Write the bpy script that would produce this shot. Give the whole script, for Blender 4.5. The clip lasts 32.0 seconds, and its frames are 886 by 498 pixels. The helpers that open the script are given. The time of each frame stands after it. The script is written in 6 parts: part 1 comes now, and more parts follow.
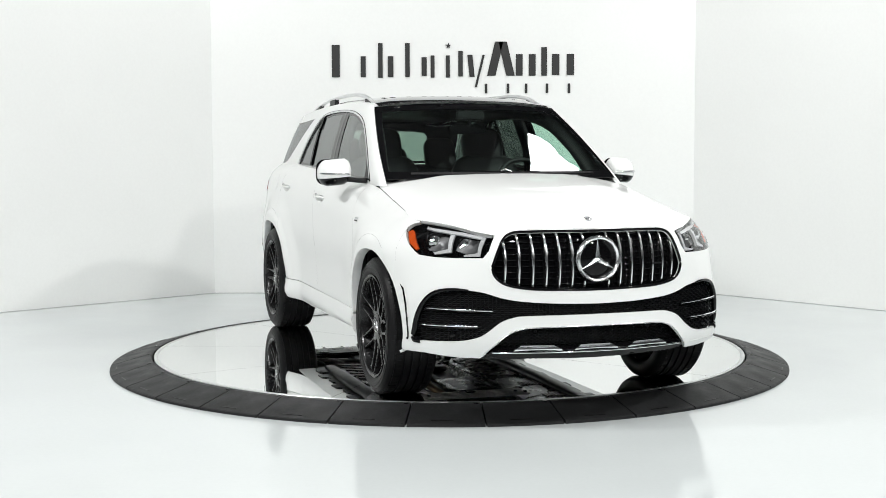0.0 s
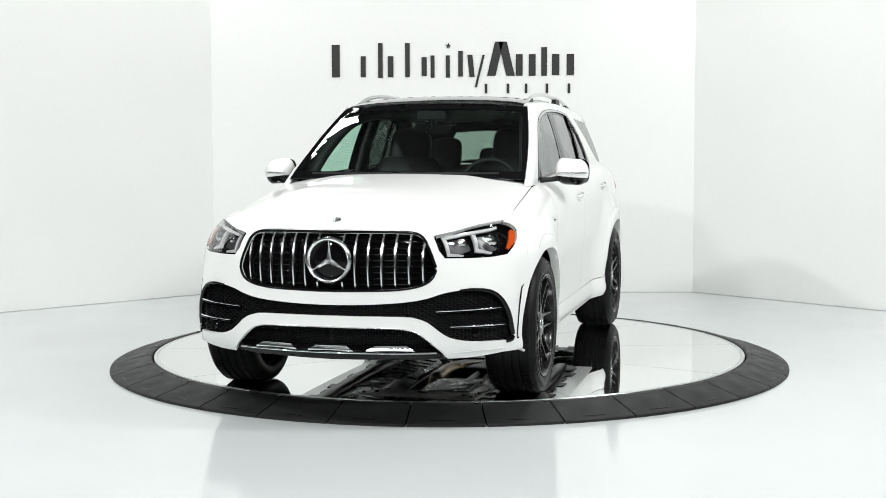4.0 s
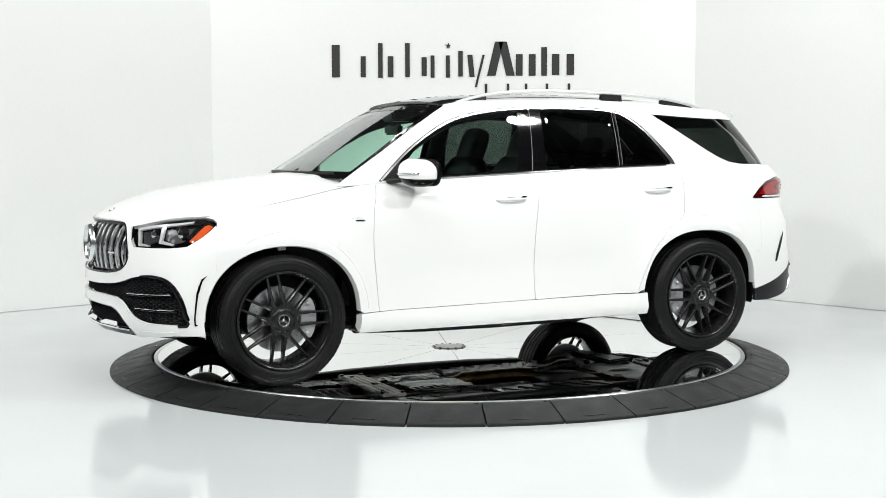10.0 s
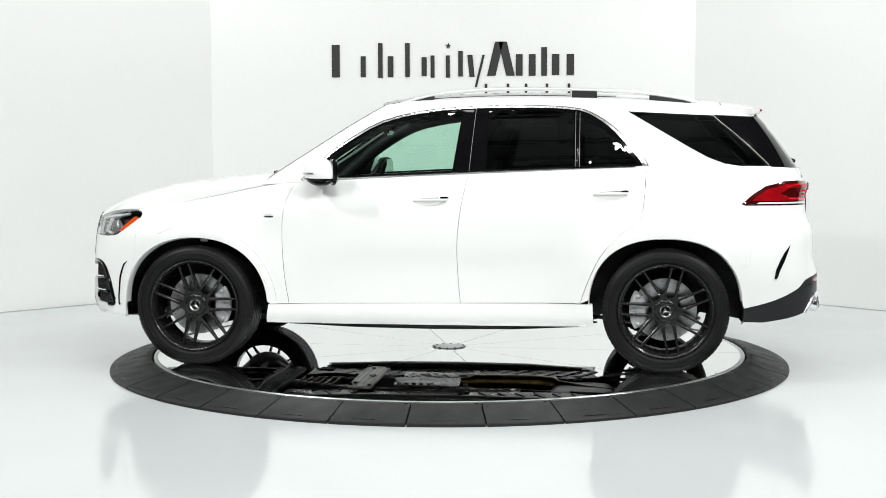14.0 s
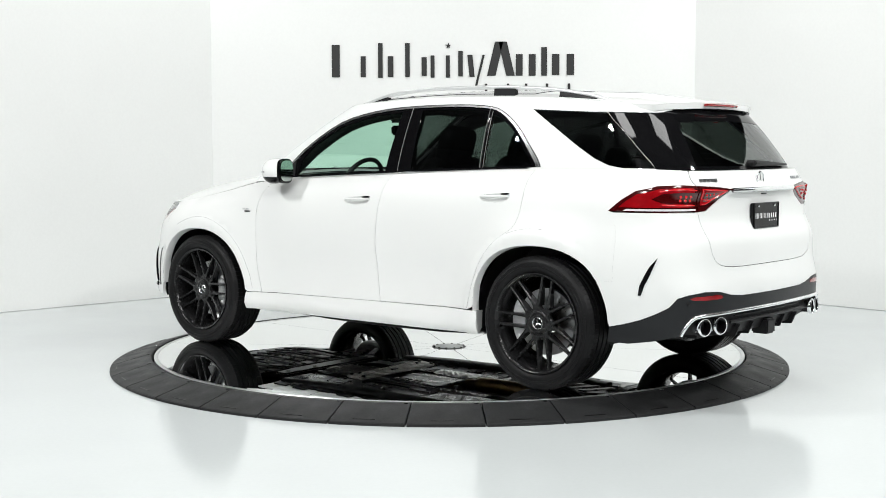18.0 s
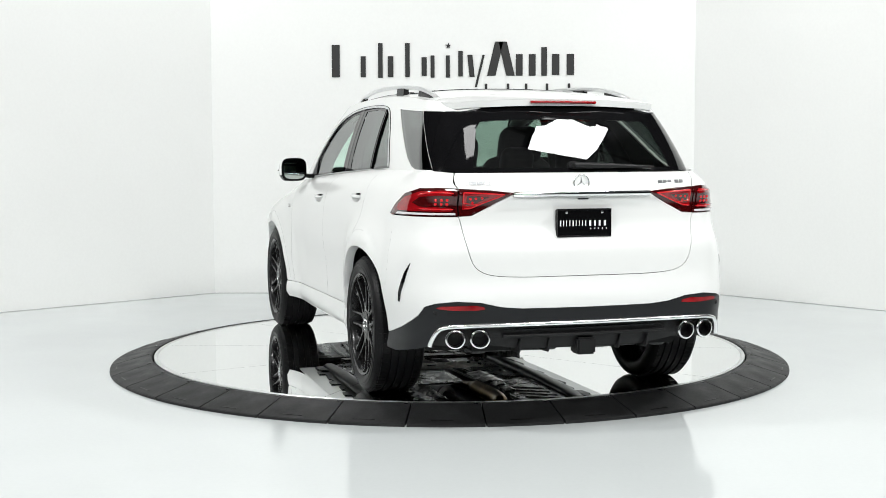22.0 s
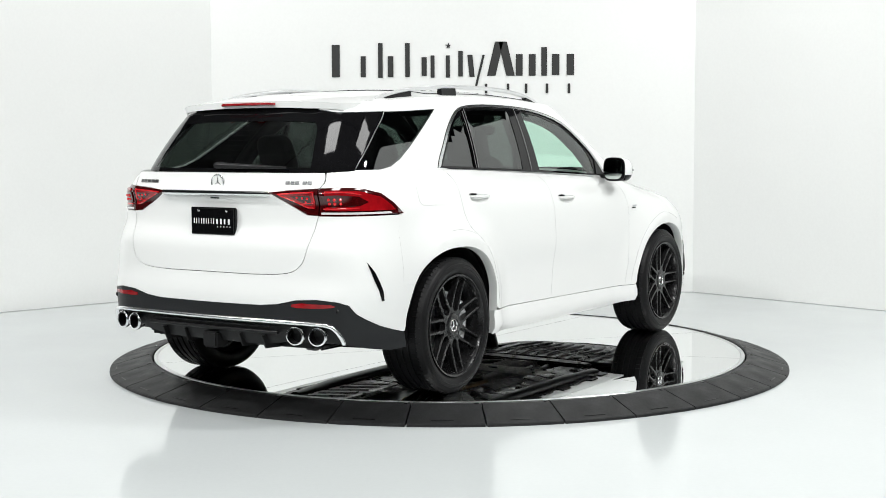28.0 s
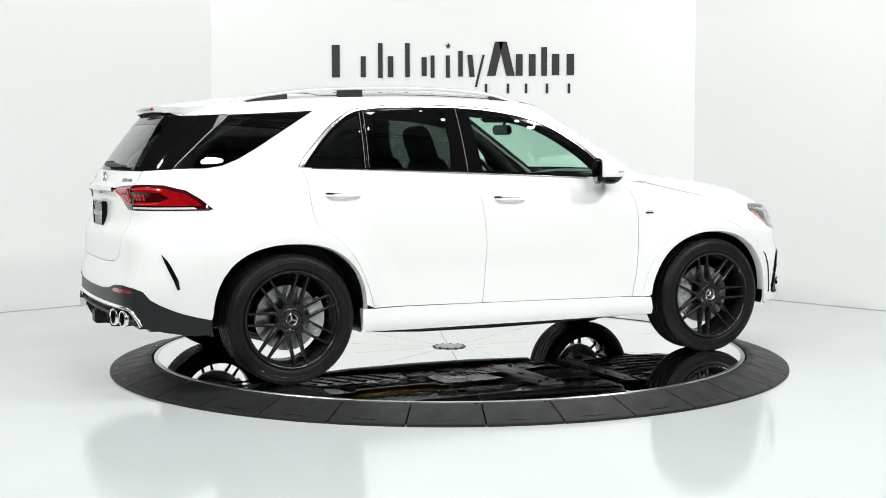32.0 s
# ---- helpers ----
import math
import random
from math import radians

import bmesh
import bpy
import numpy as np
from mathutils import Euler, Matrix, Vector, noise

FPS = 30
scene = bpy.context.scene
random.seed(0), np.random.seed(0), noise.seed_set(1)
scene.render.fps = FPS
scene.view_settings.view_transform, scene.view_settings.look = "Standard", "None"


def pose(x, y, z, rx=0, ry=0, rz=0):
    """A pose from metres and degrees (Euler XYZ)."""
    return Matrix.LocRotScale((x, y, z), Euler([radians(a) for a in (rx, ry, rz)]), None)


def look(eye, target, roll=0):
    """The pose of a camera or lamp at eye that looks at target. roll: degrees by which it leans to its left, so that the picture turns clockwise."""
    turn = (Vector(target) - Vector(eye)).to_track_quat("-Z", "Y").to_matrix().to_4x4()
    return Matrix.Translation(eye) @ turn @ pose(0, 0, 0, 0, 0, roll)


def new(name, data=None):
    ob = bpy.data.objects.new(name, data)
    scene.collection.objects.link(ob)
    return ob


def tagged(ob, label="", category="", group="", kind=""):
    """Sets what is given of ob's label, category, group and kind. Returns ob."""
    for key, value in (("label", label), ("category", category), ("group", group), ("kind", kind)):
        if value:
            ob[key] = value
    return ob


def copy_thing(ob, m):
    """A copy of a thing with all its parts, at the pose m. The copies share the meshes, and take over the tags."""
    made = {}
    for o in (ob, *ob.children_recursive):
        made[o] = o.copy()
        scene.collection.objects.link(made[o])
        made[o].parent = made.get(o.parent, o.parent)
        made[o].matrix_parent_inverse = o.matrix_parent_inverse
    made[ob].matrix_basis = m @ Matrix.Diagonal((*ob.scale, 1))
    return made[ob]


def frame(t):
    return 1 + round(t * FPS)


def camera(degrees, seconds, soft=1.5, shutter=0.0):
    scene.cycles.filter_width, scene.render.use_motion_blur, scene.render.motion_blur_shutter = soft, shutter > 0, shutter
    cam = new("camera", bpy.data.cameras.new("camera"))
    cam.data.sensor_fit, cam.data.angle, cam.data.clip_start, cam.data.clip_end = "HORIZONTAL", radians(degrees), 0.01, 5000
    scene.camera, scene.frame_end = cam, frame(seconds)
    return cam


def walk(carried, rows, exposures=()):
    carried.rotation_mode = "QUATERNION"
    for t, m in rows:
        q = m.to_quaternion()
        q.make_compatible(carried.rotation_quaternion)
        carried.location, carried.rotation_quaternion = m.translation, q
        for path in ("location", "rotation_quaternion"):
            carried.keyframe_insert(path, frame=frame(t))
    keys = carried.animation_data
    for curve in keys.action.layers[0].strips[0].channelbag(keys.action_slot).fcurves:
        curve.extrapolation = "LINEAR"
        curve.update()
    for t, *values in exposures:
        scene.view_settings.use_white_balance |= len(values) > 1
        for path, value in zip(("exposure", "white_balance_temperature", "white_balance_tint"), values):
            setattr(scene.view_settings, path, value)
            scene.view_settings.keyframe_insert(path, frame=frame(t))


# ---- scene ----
# Camera on a tripod, level with the roof of the car; the turntable turns.
cam = camera(37.62, 32.0, soft=0.5)
EYE = (0.0, -9.084, 1.3827)
PITCH, YAW, ROLL = -4.366, -0.257, -0.152
CAM_POSE = pose(*EYE, 90 + PITCH, 0, -YAW) @ pose(0, 0, 0, 0, 0, ROLL)
walk(cam, [(0.0, CAM_POSE), (32.0, CAM_POSE)])

# The turn of the disc and of the car on it: degrees at the start, degrees a second.
TURN_START, TURN_RATE = -71.65, -8.236
FLOOR_Z = -0.0775         # the hall's floor, the disc's top lies at 0
FRONT_AXLE, REAR_AXLE, TYRE_R = 1.535, -1.460, 0.387

# ---------------------------------------------------------------- light
scene.view_settings.exposure = 0.0
world = bpy.data.worlds.new("world")
scene.world = world
world.use_nodes = True
world.node_tree.nodes["Background"].inputs["Color"].default_value = (0.9, 0.95, 1.0, 1)
world.node_tree.nodes["Background"].inputs["Strength"].default_value = 0.05


def area_lamp(name, at, target, size_x, size_y, watts, color=(1, 1, 1)):
    lamp = bpy.data.lights.new(name, "AREA")
    lamp.shape = "RECTANGLE" if size_x > 0.5 else "DISK"
    lamp.size, lamp.size_y, lamp.energy, lamp.color = size_x, size_y, watts, color
    ob = new(name, lamp)
    ob.matrix_world = look(at, target)
    return ob


LAMPS = [
    ("overhead_lamp", (-2.3, 3.05, 5.3), (-2.3, 3.06, 0.0), 1.0, 1.0, 46),
    ("overhead_lamp", (2.2, 1.8, 5.3), (2.2, 1.81, 0.0), 0.85, 0.85, 50),
    ("overhead_lamp", (-0.62, -3.2, 5.3), (-0.62, -3.19, 0.0), 1.0, 1.0, 59),
    ("overhead_lamp", (2.5, -2.6, 5.3), (2.5, -2.59, 0.0), 1.1, 1.1, 56),
    ("front_spot", (-4.4, -8.3, 5.4), (-0.3, 0.6, 0.7), 0.45, 0.45, 242),
    ("front_spot", (4.4, -8.3, 5.4), (0.3, 0.6, 0.7), 0.45, 0.45, 242),
    ("front_spot", (0.42, -7.72, 5.3), (0.0, 0.6, 0.7), 0.30, 0.30, 115),
    # Added fill from both sides for flanks and side walls; no known fixture.
    ("side_fill", (-5.4, -3.0, 5.6), (-0.9, 0.9, 0.7), 0.36, 0.36, 232),
    ("side_fill", (5.4, -3.0, 5.6), (0.9, 0.9, 0.7), 0.36, 0.36, 232),
]
for lamp_row in LAMPS:
    area_lamp(*lamp_row, color=(0.992, 1.0, 0.99))


# ---------------------------------------------------------------- materials
def material(name, color, rough=0.5, metal=0.0, grain=0.0, grain_scale=40.0, bump=0.0, bump_scale=200.0,
             coat=0.0, stain=0.0, stain_scale=3.0, trans=0.0, ior=1.45, emit=None, strength=0.0, rough_var=0.0, spec=0.5):
    """A node material with colour variation at two scales, roughness variation and fine relief."""
    m = bpy.data.materials.new(name)
    m.use_nodes = True
    nt = m.node_tree
    b = nt.nodes["Principled BSDF"]
    b.inputs["Base Color"].default_value = (*color, 1)
    b.inputs["Roughness"].default_value = rough
    b.inputs["Metallic"].default_value = metal
    b.inputs["Coat Weight"].default_value = coat
    b.inputs["Coat Roughness"].default_value = 0.03
    b.inputs["Transmission Weight"].default_value = trans
    b.inputs["IOR"].default_value = ior
    b.inputs["Specular IOR Level"].default_value = spec
    if emit:
        b.inputs["Emission Color"].default_value = (*emit, 1)
        b.inputs["Emission Strength"].default_value = strength
    co = nt.nodes.new("ShaderNodeTexCoord")

    def noise_node(scale, detail=4.0):
        n = nt.nodes.new("ShaderNodeTexNoise")
        n.inputs["Scale"].default_value, n.inputs["Detail"].default_value = scale, detail
        nt.links.new(co.outputs["Object"], n.inputs["Vector"])
        return n

    def ramp(source, low, high):
        r = nt.nodes.new("ShaderNodeMapRange")
        r.inputs["From Min"].default_value, r.inputs["From Max"].default_value = 0.3, 0.7
        r.inputs["To Min"].default_value, r.inputs["To Max"].default_value = low, high
        nt.links.new(source, r.inputs["Value"])
        return r.outputs["Result"]

    if grain or stain:
        hsv = nt.nodes.new("ShaderNodeHueSaturation")
        hsv.inputs["Color"].default_value = (*color, 1)
        mul = nt.nodes.new("ShaderNodeMath")
        mul.operation = "MULTIPLY"
        nt.links.new(ramp(noise_node(grain_scale).outputs["Fac"], 1 - grain, 1 + grain), mul.inputs[0])
        nt.links.new(ramp(noise_node(stain_scale).outputs["Fac"], 1 - stain, 1 + stain), mul.inputs[1])
        nt.links.new(mul.outputs[0], hsv.inputs["Value"])
        nt.links.new(hsv.outputs["Color"], b.inputs["Base Color"])
    if rough_var:
        nt.links.new(ramp(noise_node(stain_scale * 2.3).outputs["Fac"], max(0.0, rough - rough_var), rough + rough_var), b.inputs["Roughness"])
    if bump:
        bm_node = nt.nodes.new("ShaderNodeBump")
        bm_node.inputs["Strength"].default_value, bm_node.inputs["Distance"].default_value = bump, 0.002
        nt.links.new(noise_node(bump_scale, 6.0).outputs["Fac"], bm_node.inputs["Height"])
        nt.links.new(bm_node.outputs["Normal"], b.inputs["Normal"])
    return m


WALL_PAINT = material("white_wall_paint", (0.785, 0.795, 0.783), 0.6, grain=0.01, stain=0.012, stain_scale=0.7, bump=0.08, bump_scale=120)
FLOOR_PAINT = material("white_floor_epoxy", (0.612, 0.645, 0.646), 0.10, grain=0.01, stain=0.02, stain_scale=0.9, rough_var=0.03, bump=0.01, bump_scale=14)
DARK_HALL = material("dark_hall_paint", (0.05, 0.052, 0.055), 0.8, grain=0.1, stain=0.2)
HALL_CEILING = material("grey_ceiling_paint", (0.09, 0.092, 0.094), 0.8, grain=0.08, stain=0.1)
BEAM_STEEL = material("black_beam_steel", (0.012, 0.012, 0.012), 0.6, grain=0.1, stain=0.2)
MIRROR_STEEL = material("polished_mirror_steel", (0.90, 0.915, 0.91), 0.012, 1.0, rough_var=0.006, stain_scale=1.5)
BRUSHED = material("brushed_aluminium", (0.72, 0.73, 0.73), 0.28, 1.0, grain=0.08, grain_scale=90)
RUBBER_RAMP = material("black_ramp_rubber", (0.016, 0.0165, 0.017), 0.5, spec=0.35, grain=0.2, grain_scale=60, stain=0.25, stain_scale=4, bump=0.25, bump_scale=300, rough_var=0.08)
SIGN_BLACK = material("black_sign_vinyl", (0.015, 0.015, 0.015), 0.5, grain=0.1, stain=0.05)
CAR_WHITE = material("white_car_paint", (0.808, 0.818, 0.806), 0.40, coat=0.6, grain=0.006, grain_scale=300, stain=0.006, stain_scale=2)
GLOSS_BLACK = material("gloss_black_plastic", (0.004, 0.004, 0.0045), 0.05, spec=0.26, grain=0.1, stain=0.1)
SATIN_BLACK = material("satin_black_plastic", (0.011, 0.011, 0.0115), 0.42, spec=0.28, grain=0.12, grain_scale=300, stain=0.12, bump=0.1, bump_scale=600)
GREY_PLASTIC = material("dark_grey_bumper_plastic", (0.016, 0.017, 0.0185), 0.36, spec=0.3, grain=0.08, grain_scale=300, stain=0.08, bump=0.08, bump_scale=800)
UNDER_BLACK = material("black_underbody_plastic", (0.0045, 0.0045, 0.005), 0.33, grain=0.25, grain_scale=20, stain=0.2, stain_scale=5, rough_var=0.03, spec=0.3)
UNDER_METAL = material("bare_underbody_metal", (0.20, 0.195, 0.185), 0.36, 1.0, grain=0.2, grain_scale=30, stain=0.3, stain_scale=6)
GRILLE_CHROME = material("grille_chrome", (0.84, 0.85, 0.86), 0.2, 1.0, grain=0.03, stain=0.03)
CHROME = material("bright_chrome", (0.86, 0.87, 0.88), 0.06, 1.0, grain=0.03, stain=0.03)
SATIN_CHROME = material("satin_aluminium", (0.70, 0.71, 0.72), 0.22, 1.0, grain=0.04, stain=0.04)
TYRE_RUBBER = material("tyre_rubber", (0.008, 0.008, 0.0085), 0.44, spec=0.2, grain=0.2, grain_scale=90, stain=0.2, stain_scale=8, bump=0.15, bump_scale=400)
RIM_BLACK = material("satin_black_alloy", (0.012, 0.012, 0.0125), 0.24, 0.1, spec=0.5, grain=0.1, stain=0.1, rough_var=0.06)
BRAKE_STEEL = material("brake_disc_steel", (0.46, 0.46, 0.465), 0.30, 1.0, grain=0.1, grain_scale=70, stain=0.1)
CALIPER_GREY = material("silver_caliper_paint", (0.68, 0.69, 0.70), 0.3, 0.3, grain=0.06, stain=0.08)
SEAT_BLACK = material("black_seat_leather", (0.008, 0.008, 0.0085), 0.5, spec=0.3, grain=0.15, stain=0.15, bump=0.2, bump_scale=150)
RED_LENS = material("red_lens", (0.26, 0.003, 0.006), 0.08, coat=0.8, grain=0.15, grain_scale=25, stain=0.2, stain_scale=9)
DARK_RED_LENS = material("dark_red_lens", (0.045, 0.0014, 0.002), 0.1, coat=0.8, grain=0.2, stain=0.2)
AMBER_LENS = material("amber_lens", (0.72, 0.10, 0.015), 0.12, coat=0.8, grain=0.12, grain_scale=40, stain=0.1)
LAMP_WHITE = material("clear_light_guide", (0.86, 0.87, 0.88), 0.15, coat=0.5, grain=0.05, stain=0.05)
BADGE_CHROME = material("badge_chrome", (0.90, 0.91, 0.92), 0.24, 1.0, grain=0.03, stain=0.03)
BADGE_GREY = material("badge_metal", (0.36, 0.37, 0.38), 0.3, 1.0, grain=0.05, stain=0.05)
DARK_MIRROR = material("dark_mirror_glass", (0.50, 0.545, 0.52), 0.03, 1.0, grain=0.03, stain=0.03)
RAIL_ALU = material("anodised_rail", (0.74, 0.75, 0.75), 0.36, 0.55, grain=0.04, stain=0.04)
LAMP_FROST = material("frosted_light_guide", (0.66, 0.67, 0.68), 0.2, coat=0.6, grain=0.06, stain=0.06)
BRIGHT_RED = material("bright_red_guide", (0.62, 0.010, 0.016), 0.12, coat=0.9, grain=0.12, grain_scale=60, stain=0.1)
SEAM_GREY = material("grey_seam_and_shadow_line", (0.30, 0.30, 0.30), 0.7, grain=0.05, stain=0.05)
LAMP_GREY = material("lamp_housing_grey", (0.06, 0.062, 0.065), 0.3, 0.3, grain=0.1, stain=0.1)


def glass_material(name, tint, dark, rough=0.0):
    """A thin tinted pane: it lets tinted light straight through and mirrors by Fresnel."""
    m = bpy.data.materials.new(name)
    m.use_nodes = True
    nt = m.node_tree
    for n in list(nt.nodes):
        nt.nodes.remove(n)
    out = nt.nodes.new("ShaderNodeOutputMaterial")
    mix = nt.nodes.new("ShaderNodeMixShader")
    clear = nt.nodes.new("ShaderNodeBsdfTransparent")
    gloss = nt.nodes.new("ShaderNodeBsdfGlossy")
    facing = nt.nodes.new("ShaderNodeLayerWeight")
    facing.inputs["Blend"].default_value = 0.5
    steep = nt.nodes.new("ShaderNodeMath")
    steep.operation = "POWER"
    steep.inputs[1].default_value = 5.0
    fres = nt.nodes.new("ShaderNodeMath")
    fres.operation = "MULTIPLY_ADD"
    fres.inputs[1].default_value, fres.inputs[2].default_value = 0.89, 0.11
    nt.links.new(facing.outputs["Facing"], steep.inputs[0])
    nt.links.new(steep.outputs[0], fres.inputs[0])
    clear.inputs["Color"].default_value = (*[c * dark for c in tint], 1)
    gloss.inputs["Roughness"].default_value = rough
    gloss.inputs["Color"].default_value = (0.95, 0.96, 0.96, 1)
    nt.links.new(fres.outputs[0], mix.inputs[0])
    nt.links.new(clear.outputs[0], mix.inputs[1])
    nt.links.new(gloss.outputs[0], mix.inputs[2])
    nt.links.new(mix.outputs[0], out.inputs[0])
    return m


GLASS_FRONT = glass_material("green_tinted_glass", (0.77, 0.99, 0.88), 0.95)
GLASS_DARK = glass_material("privacy_glass", (0.85, 0.97, 0.92), 0.09)
GLASS_REAR = glass_material("rear_glass", (0.80, 0.95, 0.86), 0.42)
GLASS_CLEAR = glass_material("clear_lens", (1.0, 1.0, 1.0), 0.92)
ROOF_GLASS = material("black_roof_glass", (0.006, 0.006, 0.007), 0.03, coat=0.5, grain=0.05, stain=0.05)


# ---------------------------------------------------------------- mesh helpers
def link_mesh(name, bm, mat, parent=None, label="", smooth=True):
    me = bpy.data.meshes.new(name)
    bm.to_mesh(me)
    bm.free()
    me.materials.append(mat)
    if smooth:
        me.shade_smooth()
        me.set_sharp_from_angle(angle=radians(65))
    ob = new(name, me)
    if parent is not None:
        ob.parent = parent
    if label:
        ob["label"] = label
    return ob


def part(name, bm, mat, parent, label="", smooth=True):
    """One mesh object under a thing or under a part."""
    return link_mesh(name, bm, mat, parent, label, smooth)


def thing(name, label, category, at=None, group=""):
    ob = new(name)
    if at is not None:
        ob.matrix_world = at
    return tagged(ob, label, category, group)


def add_box(bm, x0, x1, y0, y1, z0, z1, bevel=0.0, m=None):
    made = bmesh.ops.create_cube(bm, size=1.0)["verts"]
    for v in made:
        v.co = Vector(((x0 + x1) / 2 + v.co.x * (x1 - x0), (y0 + y1) / 2 + v.co.y * (y1 - y0), (z0 + z1) / 2 + v.co.z * (z1 - z0)))
    if bevel:
        edges = list({e for v in made for e in v.link_edges})
        res = bmesh.ops.bevel(bm, geom=edges, offset=bevel, segments=2, affect="EDGES", clamp_overlap=True)
        made = list({v for f in res["faces"] for v in f.verts} | {v for v in made if v.is_valid})
    if m is not None:
        bmesh.ops.transform(bm, matrix=m, verts=[v for v in made if v.is_valid])
    return made


def box(x0, x1, y0, y1, z0, z1, bevel=0.0):
    bm = bmesh.new()
    add_box(bm, x0, x1, y0, y1, z0, z1, bevel)
    return bm


def add_lathe(bm, profile, steps=48, axis="Z", close=False, m=None):
    """Turn a profile of (radius, height) round an axis."""
    rings = []
    for k in range(steps):
        a = 2 * math.pi * k / steps
        row = []
        for r, h in profile:
            p = (r * math.cos(a), r * math.sin(a), h)
            if axis == "Y":
                p = (r * math.cos(a), h, r * math.sin(a))
            elif axis == "X":
                p = (h, r * math.cos(a), r * math.sin(a))
            v = bm.verts.new(p)
            if m is not None:
                v.co = m @ v.co
            row.append(v)
        rings.append(row)
    n = len(profile)
    for k in range(steps):
        a, b = rings[k], rings[(k + 1) % steps]
        for i in range(n if close else n - 1):
            j = (i + 1) % n
            bm.faces.new((a[i], b[i], b[j], a[j]))
    return rings


def lathe(profile, steps=48, axis="Z", close=False, m=None):
    bm = bmesh.new()
    add_lathe(bm, profile, steps, axis, close, m)
    bmesh.ops.recalc_face_normals(bm, faces=bm.faces)
    return bm


def add_tube(bm, points, radius, sides=8, flat=1.0, up=Vector((0, 0, 1)), caps=True, closed=False):
    """A tube along points; flat squeezes it along its second axis; radius may be a list."""
    pts = [Vector(p) for p in points]
    rows = []
    n = len(pts)
    for i, p in enumerate(pts):
        if closed:
            d = pts[(i + 1) % n] - pts[i - 1]
        else:
            d = pts[min(i + 1, n - 1)] - pts[max(i - 1, 0)]
        d.normalize()
        side = d.cross(up)
        if side.length < 1e-4:
            side = d.cross(Vector((0, 1, 0)))
        side.normalize()
        other = side.cross(d)
        r = radius[i] if isinstance(radius, (list, tuple)) else radius
        rows.append([bm.verts.new(p + side * (r * math.cos(2 * math.pi * k / sides)) + other * (r * flat * math.sin(2 * math.pi * k / sides))) for k in range(sides)])
    for i in range(n if closed else n - 1):
        a, b = rows[i], rows[(i + 1) % n]
        for k in range(sides):
            bm.faces.new((a[k], a[(k + 1) % sides], b[(k + 1) % sides], b[k]))
    if caps and not closed:
        bm.faces.new(rows[0][::-1])
        bm.faces.new(rows[-1])


def tube(points, radius, sides=8, flat=1.0, up=Vector((0, 0, 1)), closed=False):
    bm = bmesh.new()
    add_tube(bm, points, radius, sides, flat, up, closed=closed)
    bmesh.ops.recalc_face_normals(bm, faces=bm.faces)
    return bm


def smooth_line(points, steps=6, closed=False):
    """Catmull-Rom points through the given ones."""
    pts = [np.array(p, float) for p in points]
    n, out = len(pts), []
    for i in range(n if closed else n - 1):
        if closed:
            a, b, c, d = pts[i - 1], pts[i], pts[(i + 1) % n], pts[(i + 2) % n]
        else:
            a, b, c, d = pts[max(i - 1, 0)], pts[i], pts[i + 1], pts[min(i + 2, n - 1)]
        for k in range(steps):
            t = k / steps
            out.append(tuple(0.5 * (2 * b + (c - a) * t + (2 * a - 5 * b + 4 * c - d) * t * t + (3 * b - a - 3 * c + d) * t ** 3)))
    if not closed:
        out.append(tuple(pts[-1]))
    return out


def add_prism(bm, outline, low, high, put):
    """A solid from a flat outline between two heights; put(u, v, h) gives the place."""
    bottom = [bm.verts.new(put(u, v, low)) for u, v in outline]
    top = [bm.verts.new(put(u, v, high)) for u, v in outline]
    n = len(outline)
    for i in range(n):
        bm.faces.new((bottom[i], bottom[(i + 1) % n], top[(i + 1) % n], top[i]))
    bm.faces.new(bottom[::-1])
    bm.faces.new(top)


def prism(outline, low, high, put, bevel=0.0):
    bm = bmesh.new()
    add_prism(bm, outline, low, high, put)
    bmesh.ops.recalc_face_normals(bm, faces=bm.faces)
    if bevel:
        bmesh.ops.bevel(bm, geom=list(bm.edges), offset=bevel, segments=2, affect="EDGES", clamp_overlap=True)
    return bm


# ---------------------------------------------------------------- the hall
WALL_Y = 4.16
CORNER_L, CORNER_R = (-2.398, WALL_Y), (2.492, WALL_Y)
WALL_TOP = 3.4


def wall_slab(name, a, b, thick, z0, z1, mat):
    """A wall with thickness from a to b, its room side on the line a-b and its back outwards."""
    d = (Vector(b) - Vector(a)).normalized()
    nrm = Vector((d.y, -d.x)) * -1
    c, e = Vector(b) + nrm * thick, Vector(a) + nrm * thick
    bm = prism([a, b, tuple(c), tuple(e)], z0, z1, lambda u, v, h: Vector((u, v, h)))
    return tagged(link_mesh(name, bm, mat, smooth=False), kind="structure")


FAR_L, FAR_R = (-6.60, 0.16), (6.25, 0.0)
tagged(link_mesh("floor", box(-14, 14, -16, 9, FLOOR_Z - 0.2, FLOOR_Z), FLOOR_PAINT, smooth=False), "glossy white epoxy studio floor", "floor", kind="structure")
tagged(wall_slab("wall_north", CORNER_L, CORNER_R, 0.15, FLOOR_Z, WALL_TOP, WALL_PAINT), "plain white studio back wall with a black sign", "wall")
tagged(wall_slab("wall_west", FAR_L, CORNER_L, 0.15, FLOOR_Z, WALL_TOP, WALL_PAINT), "plain white studio side wall", "wall")
tagged(wall_slab("wall_east", CORNER_R, FAR_R, 0.15, FLOOR_Z, WALL_TOP, WALL_PAINT), "plain white studio side wall", "wall")
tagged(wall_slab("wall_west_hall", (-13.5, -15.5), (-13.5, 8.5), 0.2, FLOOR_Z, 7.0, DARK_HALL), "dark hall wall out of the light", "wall")
